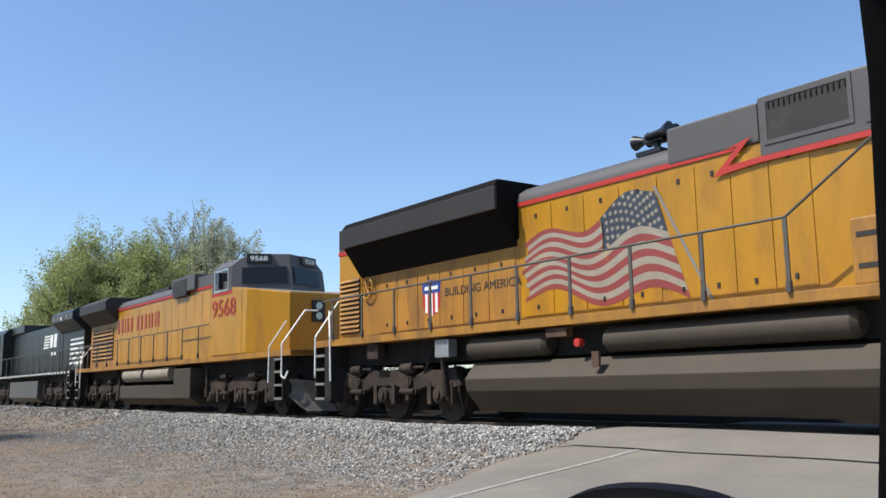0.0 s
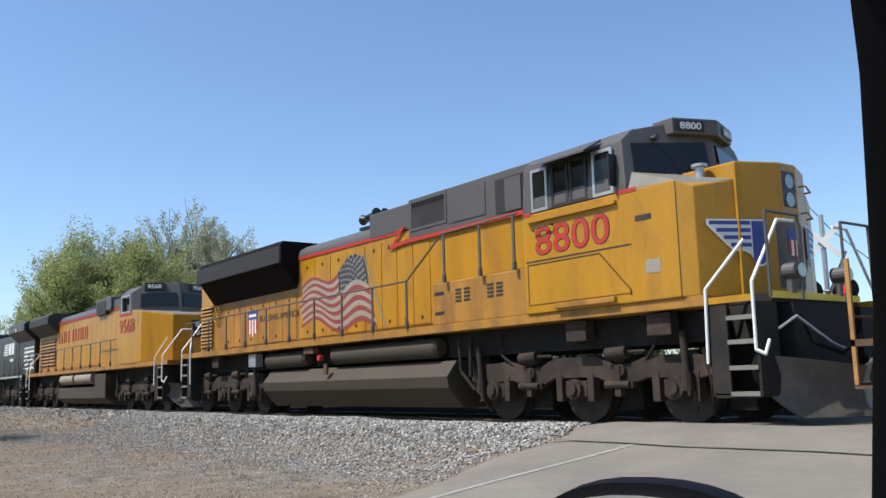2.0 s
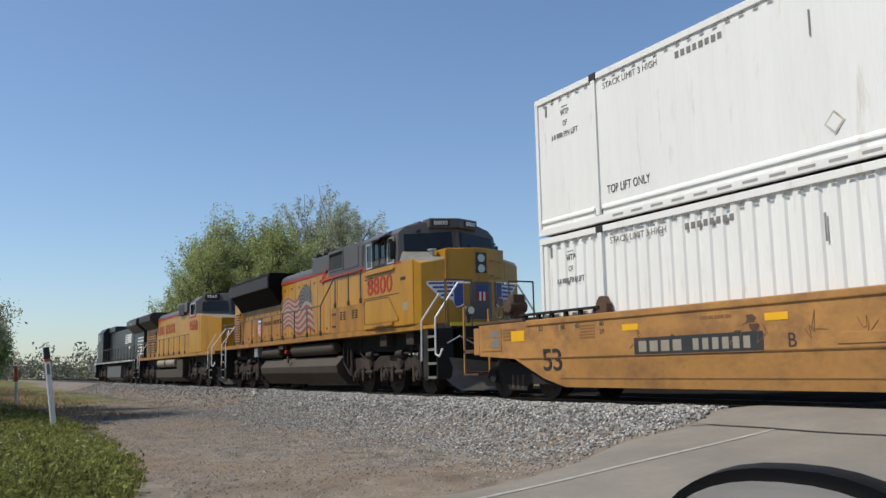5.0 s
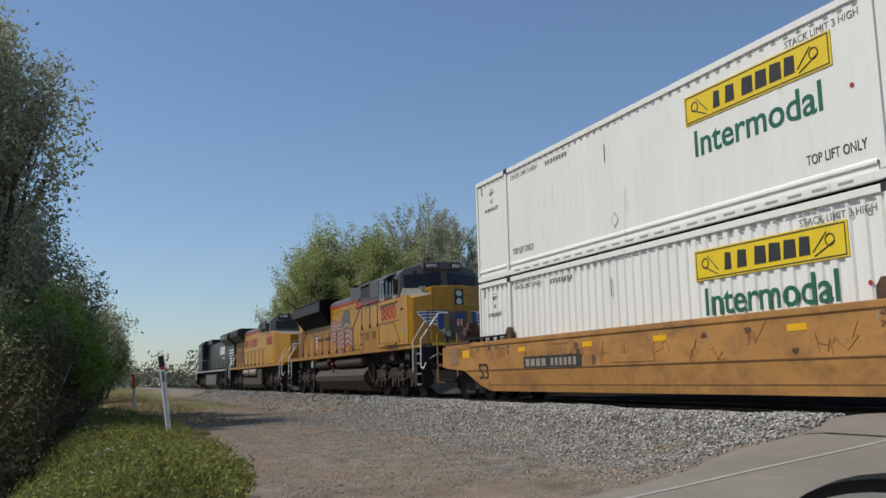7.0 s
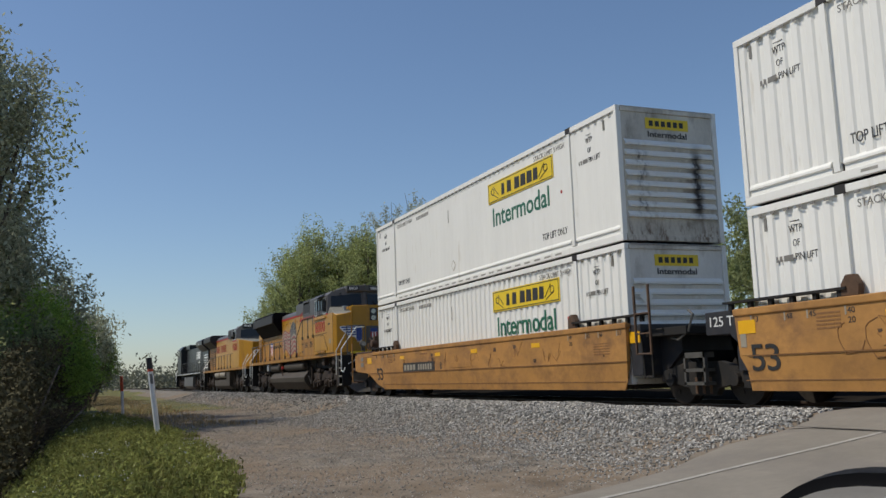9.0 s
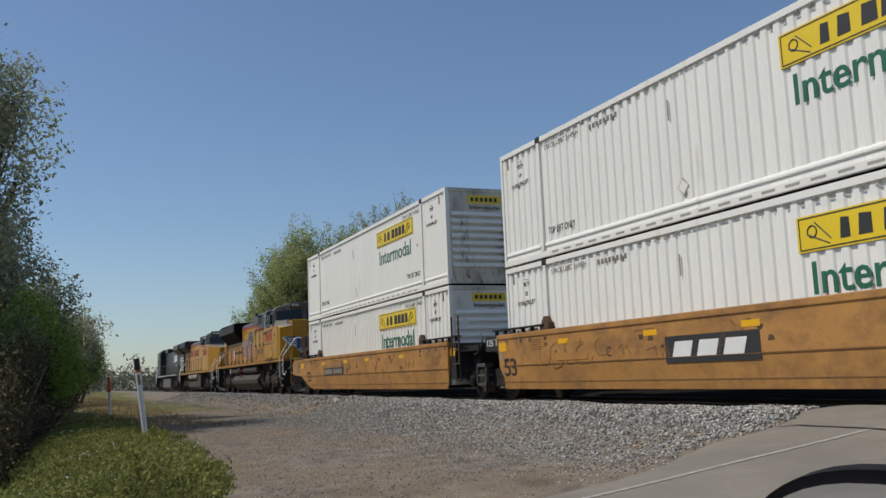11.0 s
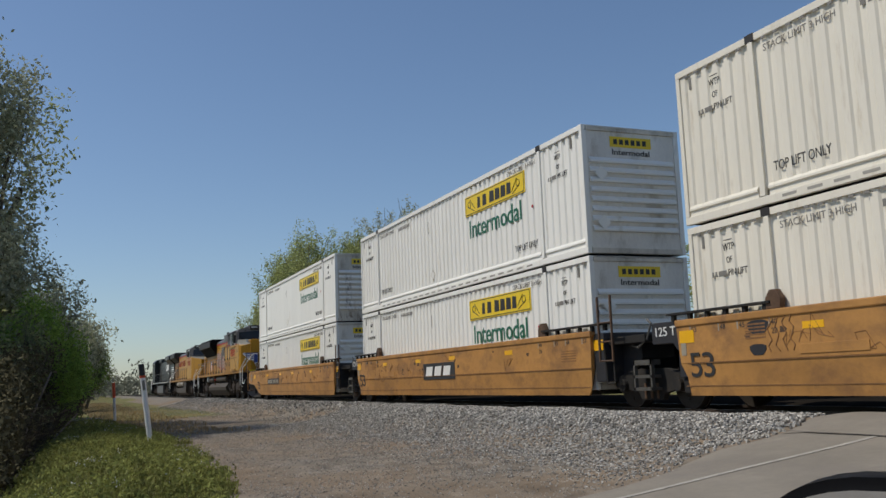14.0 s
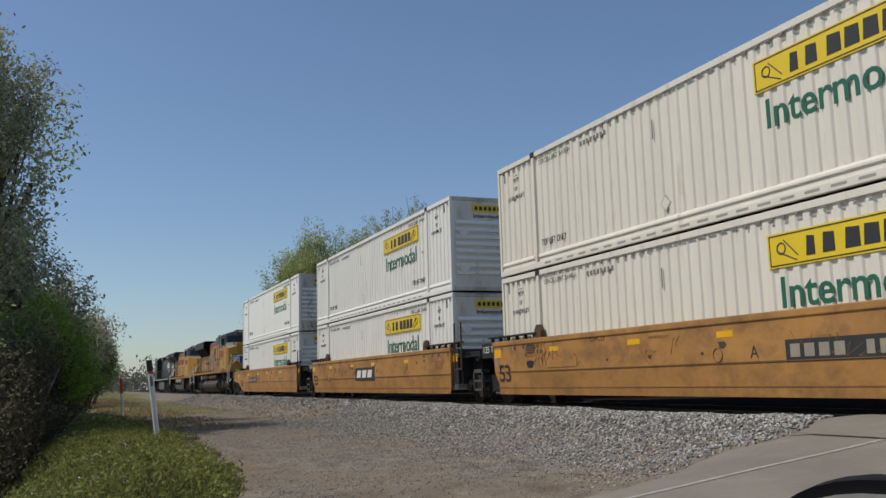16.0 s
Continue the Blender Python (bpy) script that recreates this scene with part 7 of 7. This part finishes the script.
            # number or name panel
            if k == 0:
                p = part("number_panel", Shape().box(X(3.0), X(5.85), y - 0.005, y, 0.82, 1.13), PRINT, side, "black panel with plain white bars")
                bars(p, X(3.12), 0.89, [0.2, 0.2, 0.2, 0.2], 0.18, y - 0.005, FLAG_WHITE, "panel_bar")
                bars(p, X(4.42), 0.89, [0.13] * 6, 0.18, y - 0.005, FLAG_WHITE, "panel_bar")
                lettering("B", 0.2, PRINT, side, (X(6.3), y, 0.88))
            elif k == 1:
                p = part("name_panel", Shape().box(X(6.55), X(9.0), y - 0.005, y, 0.74, 1.22), PRINT, side, "black panel with plain pale blocks")
                for q in range(3):
                    part("panel_bar", Shape().prism([(X(6.75 + 0.68 * q), 0.84), (X(7.25 + 0.68 * q), 0.84), (X(7.35 + 0.68 * q), 1.12), (X(6.85 + 0.68 * q), 1.12)], y - 0.009, y - 0.005), WHITE, p)
                lettering("C", 0.2, PRINT, side, (X(4.6), y, 0.92))
            else:
                p = part("number_panel", Shape().box(X(10.2), X(13.3), y - 0.005, y, 0.82, 1.16), PRINT, side, "black panel with plain white bars")
                bars(p, X(10.3), 0.89, [0.2, 0.2, 0.2, 0.2], 0.2, y - 0.005, FLAG_WHITE, "panel_bar")
                bars(p, X(11.75), 0.89, [0.14] * 6, 0.2, y - 0.005, FLAG_WHITE, "panel_bar")
                lettering("GWG33", 0.11, PRINT, side, (X(4.5), y, 1.40), 0.55)
                lettering("A", 0.2, PRINT, side, (X(9.4), y, 0.9))
                for cx, cz, rr in ((1.75, 1.36, 0.19), (1.72, 1.0, 0.15)):
                    part("paint_patch", Shape().prism([(X(cx) + rr * (1.25 + 0.2 * math.sin(3 * a)) * math.cos(a), cz + rr * 0.75 * (1 + 0.2 * math.cos(2 * a)) * math.sin(a)) for a in [i * 0.5236 for i in range(12)]], y - 0.003, y), WELL_DARK, side, "dark smudged paint patch")
                for q in range(4):
                    part("scrawl", Shape().tube([(X(2.0 + 0.16 * q + 0.05 * math.sin(2.1 * n_ + q)), y - 0.002, 1.5 - 0.09 * n_) for n_ in range(7)], 0.011, 4), GRAFFITI, side, "looping scrawl of dark paint")
                part("stencil", Shape().ring((X(8.6), y - 0.004, 0.98), 0.12, 0.01, "y", 14), GRAFFITI, side)
            part("patch_plate", Shape().box(X(7.1 if k == 0 else 2.6), X(8.6 if k == 0 else 3.9), y - 0.012, y, 0.90, 1.05), WELL, side, "welded patch plate", bevel=0.005)
            bars(side, X(4.6 + k), 1.36, [0.16, 0.1, 0.2, 0.12], 0.05, y, GRAFFITI)
            # scrawled lines
            if k == 1:
                for q, (xa, za, w_, h_) in enumerate(((1.9, 1.02, 0.16, 0.26), (2.45, 1.0, 0.22, 0.32), (3.05, 1.05, 0.18, 0.3), (3.6, 1.0, 0.26, 0.24), (4.3, 1.12, 0.2, 0.2))):
                    part("scrawl", Shape().tube([(X(xa + w_ * math.cos(1.1 + 0.5 * n_) + 0.025 * n_), y - 0.001, za + h_ * math.sin(1.1 + 0.5 * n_) * (0.8 if n_ % 3 else 1.0)) for n_ in range(11)], 0.008, 4), GRAFFITI, side, "looping scrawl of dark paint")
            rng = np.random.default_rng(70 + k)
            for q in range(11):
                gx, gz = rng.uniform(2.2, 13.5), rng.uniform(0.85, 1.3)
                pts = [(X(gx + 0.06 * i + rng.normal(0, 0.09)), y - 0.003, min(1.5, max(0.87, gz + rng.normal(0, 0.13)))) for i in range(7)]
                part("scrawl", Shape().tube(pts, 0.0045, 4), GRAFFITI, side, "faint scrawled paint line")
            for q in range(10):
                gx, gz, r = rng.uniform(0.8, 15.5), rng.uniform(0.95, 1.4), rng.uniform(0.03, 0.1)
                part("rust_spot", Shape().prism([(X(gx) + r * (1 + 0.4 * math.sin(3 * a + q)) * math.cos(a), gz + r * (1 + 0.4 * math.cos(2 * a)) * math.sin(a)) for a in [i * 0.628 for i in range(10)]], y - 0.003, y), RUST, side, "scuffed rust spot")
    for e in SIDES:
        part("inner_plate", Shape().box(X(-0.34), X(1.3), min(e * 1.325, e * 1.352), max(e * 1.325, e * 1.352), 0.32, 1.48), UNDER, L)
    # end structures
    part("well_floor", Shape().box(X(0.4), X(16.0), -1.1, 1.1, low, low + 0.08), UNDER, L)
    part("end_bulkhead", Shape().box(X(16.26), X(16.62), -1.36, 1.36, 0.55, 1.56), WELL_DARK, L, "black end bulkhead", bevel=0.02)
    part("bulkhead_patch", Shape().box(X(16.24), X(16.6), -1.372, -1.361, 1.2, 1.42), REFLECT_YELLOW, L, "yellow reflective patch")
    part("end_slope", Shape().prism([(X(16.27), 0.5), (X(16.6), 0.5), (X(17.3), 1.0), (X(17.3), 1.3), (X(16.27), 1.3)], -0.9, 0.9), WELL_DARK, L)
    part("end_platform", Shape().box(X(16.6), X(17.9), -1.25, 1.25, 1.30, 1.45), UNDER, L, bevel=0.01)
    lad = part("ladder", Shape().box(X(16.62), X(16.66), -1.50, -1.46, 0.95, 2.3).box(X(17.1), X(17.14), -1.50, -1.46, 0.95, 2.3), RUST, L, "rusty end ladder")
    for z in (0.97, 1.36, 1.75):
        part("rung", Shape().cyl((X(16.64), -1.48, z), (X(17.12), -1.48, z), 0.018, 8), RUST, lad)
    part("stirrup", Shape().tube([(X(16.72), -1.42, 1.3), (X(16.78), -1.42, 0.52), (X(17.05), -1.42, 0.52), (X(17.05), -1.42, 1.3)], 0.022, 6), UNDER, L)
    part("hose", Shape().tube([(X(17.25), -1.1, 1.25), (X(17.6), -1.2, 1.2), (X(17.9), -1.2, 1.35), (X(18.0), -1.15, 1.65), (X(17.8), -1.1, 1.75)], 0.022, 6), RAILING, L, "grey air hose")
    if k:
        part("articulation_box", Shape().prism([(X(-1.15), 1.22), (X(-1.15), 1.62), (X(-0.36), 1.62), (X(-0.36), 0.62), (X(0.1), 0.62), (X(-0.3), 0.9), (X(-0.55), 1.22)][::-1], -1.40, 1.40), WELL_DARK, L, "black articulated end with load limit", bevel=0.015)
        lettering("125 T", 0.17, WHITE, L, (X(-1.02), -1.405, 1.36), 0.60)
        part("notice", Shape().box(X(-0.22), X(-0.08), -1.457, -1.452, 0.98, 1.2), FLAG_WHITE, L)
        part("end_steps", Shape().box(X(-1.95), X(-1.9), -1.32, -1.25, 0.35, 0.95).box(X(-1.4), X(-1.35), -1.32, -1.25, 0.35, 0.95).box(X(-1.95), X(-1.35), -1.32, -1.1, 0.36, 0.42).box(X(-1.95), X(-1.35), -1.32, -1.1, 0.6, 0.66).box(X(-1.95), X(-1.35), -1.32, -1.1, 0.85, 0.95), RAILING, L, "grey ladder step on the bogie")
        bogie2(L, X(-1.75))
    else:
        # brake stand end beside the locomotive
        part("brake_platform", Shape().box(X(-2.6), X(0.0), -1.40, 1.40, 1.62, 1.68), RUST, L, "rusty brake platform", bevel=0.01)
        part("end_sheet", Shape().box(X(-2.55), X(-2.31), -1.45, 1.45, 0.95, 1.55), WELL, L, "orange-yellow end sheet", bevel=0.02)
        part("end_frame", Shape().box(X(-2.2), X(-1.35), -1.462, -1.451, 1.02, 1.52), WELL, L, bevel=0.006)
        part("label_plate", Shape().box(X(-1.75), X(-1.42), -1.468, -1.463, 1.10, 1.26).box(X(-1.75), X(-1.42), -1.468, -1.463, 1.32, 1.46), GREY_PRINT, L, "dark stencilled plates")
        for q in range(4):
            bars(L, X(-1.28), 1.44 - 0.07 * q, [0.3, 0.2], 0.035, -1.452, GRAFFITI)
        stand = part("brake_stand", Shape().box(X(-1.8), X(-1.6), -0.95, -0.65, 1.68, 2.28).cyl((X(-1.7), -1.05, 2.0), (X(-1.7), -0.6, 2.0), 0.14, 14), RUST, L, "rusty brake stand with gear case", bevel=0.02)
        wh = Shape().ring((X(-2.05), -1.02, 2.0), 0.23, 0.016, "y", 18)
        for q in range(3):
            a = math.pi * q / 3
            wh.cyl((X(-2.05) - 0.23 * math.cos(a), -1.02, 2.0 - 0.23 * math.sin(a)), (X(-2.05) + 0.23 * math.cos(a), -1.02, 2.0 + 0.23 * math.sin(a)), 0.012, 6)
        wh.cyl((X(-2.05), -1.02, 2.0), (X(-1.7), -0.9, 2.0), 0.02, 6)
        part("brake_wheel", wh, RUST, stand, "round brake hand wheel")
        for yy in (-1.42, -0.75):
            part("corner_grab", Shape().box(X(-3.05), X(-3.0), yy - 0.02, yy + 0.02, 0.55, 2.05), WELL, L, "rust-stained ochre corner grab post")
        part("corner_step", Shape().box(X(-3.05), X(-2.4), -1.44, -1.2, 1.0, 1.08).box(X(-3.05), X(-2.4), -1.44, -1.2, 0.5, 0.54), RUST, L)
        for z in (0.56, 1.35):
            part("corner_rail", Shape().cyl((X(-3.02), -1.42, z), (X(-3.02), -0.75, z), 0.02, 6), RUST, L)
        bogie2(L, X(-1.35))
        coupler(L, X(-2.95), -1)
    if k == 2:
        bogie2(L, X(17.9))


for k in range(3):
    well_car(k)

ribbed = container(True)
smooth_box = container(False)
ivory = container(True, CONTAINER_IVORY)
BOXES = [(ribbed, WELL_AT[0], 0.36), (smooth_box, WELL_AT[0], 3.297), (ivory, WELL_AT[2], 0.36), (copy_thing(ivory, pose(0, 0, 0)), WELL_AT[2], 3.297)]
for u, z in ((WELL_AT[1], 0.36), (WELL_AT[1], 3.297)):
    BOXES.append((copy_thing(ribbed, pose(0, 0, 0)), u, z))


def grimy_copy(base):
    """The end paint with two ragged columns of black brake grime and rust near the sill."""
    m = base.copy()
    m.name = "brake_grimed_container_end"
    nt = m.node_tree
    bsdf = nt.nodes["Principled BSDF"]
    old = bsdf.inputs["Base Color"].links[0].from_socket
    coord = nt.nodes.new("ShaderNodeTexCoord")
    xyz = nt.nodes.new("ShaderNodeSeparateXYZ")
    nt.links.new(coord.outputs["Object"], xyz.inputs[0])

    def sums(kind, a, b):
        n = nt.nodes.new("ShaderNodeMath")
        n.operation = kind
        for sock, v in zip(n.inputs, (a, b)):
            if isinstance(v, (int, float)):
                sock.default_value = v
            else:
                nt.links.new(v, sock)
        return n.outputs[0]

    def span(v, a, b):
        n = nt.nodes.new("ShaderNodeMapRange")
        n.interpolation_type = "SMOOTHSTEP"
        n.inputs[1].default_value, n.inputs[2].default_value = a, b
        nt.links.new(v, n.inputs[0])
        return n.outputs[0]

    def rough_noise(scale, stretch):
        n, mp = nt.nodes.new("ShaderNodeTexNoise"), nt.nodes.new("ShaderNodeMapping")
        mp.inputs["Scale"].default_value = stretch
        n.inputs["Scale"].default_value, n.inputs["Detail"].default_value, n.inputs["Roughness"].default_value = scale, 8, 0.7
        nt.links.new(coord.outputs["Object"], mp.inputs[0])
        nt.links.new(mp.outputs[0], n.inputs[0])
        return n.outputs[0]
    across = sums("ABSOLUTE", sums("ADD", xyz.outputs[1], 0.02), 0)
    off = sums("ABSOLUTE", sums("SUBTRACT", across, 0.70), 0)
    column = sums("MULTIPLY", span(off, 0.20, 0.02), sums("MULTIPLY", span(xyz.outputs[2], 0.35, 0.8), span(xyz.outputs[2], 2.25, 1.7)))
    side = sums("ADD", sums("MULTIPLY", span(xyz.outputs[1], -0.3, 0.3), 0.14), 0.0)
    black = sums("MULTIPLY", column, span(sums("ADD", rough_noise(5.0, (1, 1.3, 0.8)), side), 0.42, 0.66))
    rust = sums("MULTIPLY", span(xyz.outputs[2], 0.7, 0.15), span(rough_noise(6.0, (1, 1.5, 0.6)), 0.45, 0.68))
    for fac, col in ((rust, (0.12, 0.065, 0.035, 1)), (black, (0.035, 0.03, 0.027, 1))):
        mx = nt.nodes.new("ShaderNodeMix")
        mx.data_type = "RGBA"
        nt.links.new(fac, mx.inputs[0])
        nt.links.new(old, mx.inputs[6])
        mx.inputs[7].default_value = col
        old = mx.outputs[2]
    nt.links.new(old, bsdf.inputs["Base Color"])
    return m


GRIMED_WALL, GRIMED_RIB = grimy_copy(CONTAINER_END), grimy_copy(CONTAINER)
for o in smooth_box.children_recursive:
    if o.name.split(".")[0] in ("end_wall", "end_rib", "end_sill"):
        o.data.materials.clear()
        o.data.materials.append(GRIMED_RIB if "rib" in o.name else GRIMED_WALL)



def motions():
    """The train rolls towards -x; every wheelset turns with it."""
    lean = math.degrees(math.atan(-GRADE))
    times = [t for t, _ in PROGRESS]
    gone = [s for _, s in PROGRESS]

    def at(x, z=0.0):
        return pose(x, 0, GRADE * x + z, 0, lean, 0)
    boxed = {b for b, _, _ in BOXES}
    for ob, u in MOVING:
        if ob not in boxed:
            walk(ob, [(t, at(u + s)) for t, s in PROGRESS])
    for b, u, z in BOXES:
        walk(b, [(t, at(u + s, z)) for t, s in PROGRESS])
    n = 110
    ticks = [16.0 * i / n for i in range(n + 1)]
    roll = [float(np.interp(t, times, gone)) for t in ticks]
    for w, x, r in WHEELS:
        walk(w, [(t, pose(x, 0, r, 0, math.degrees(s / r) % 360, 0)) for t, s in zip(ticks, roll)])


motions()
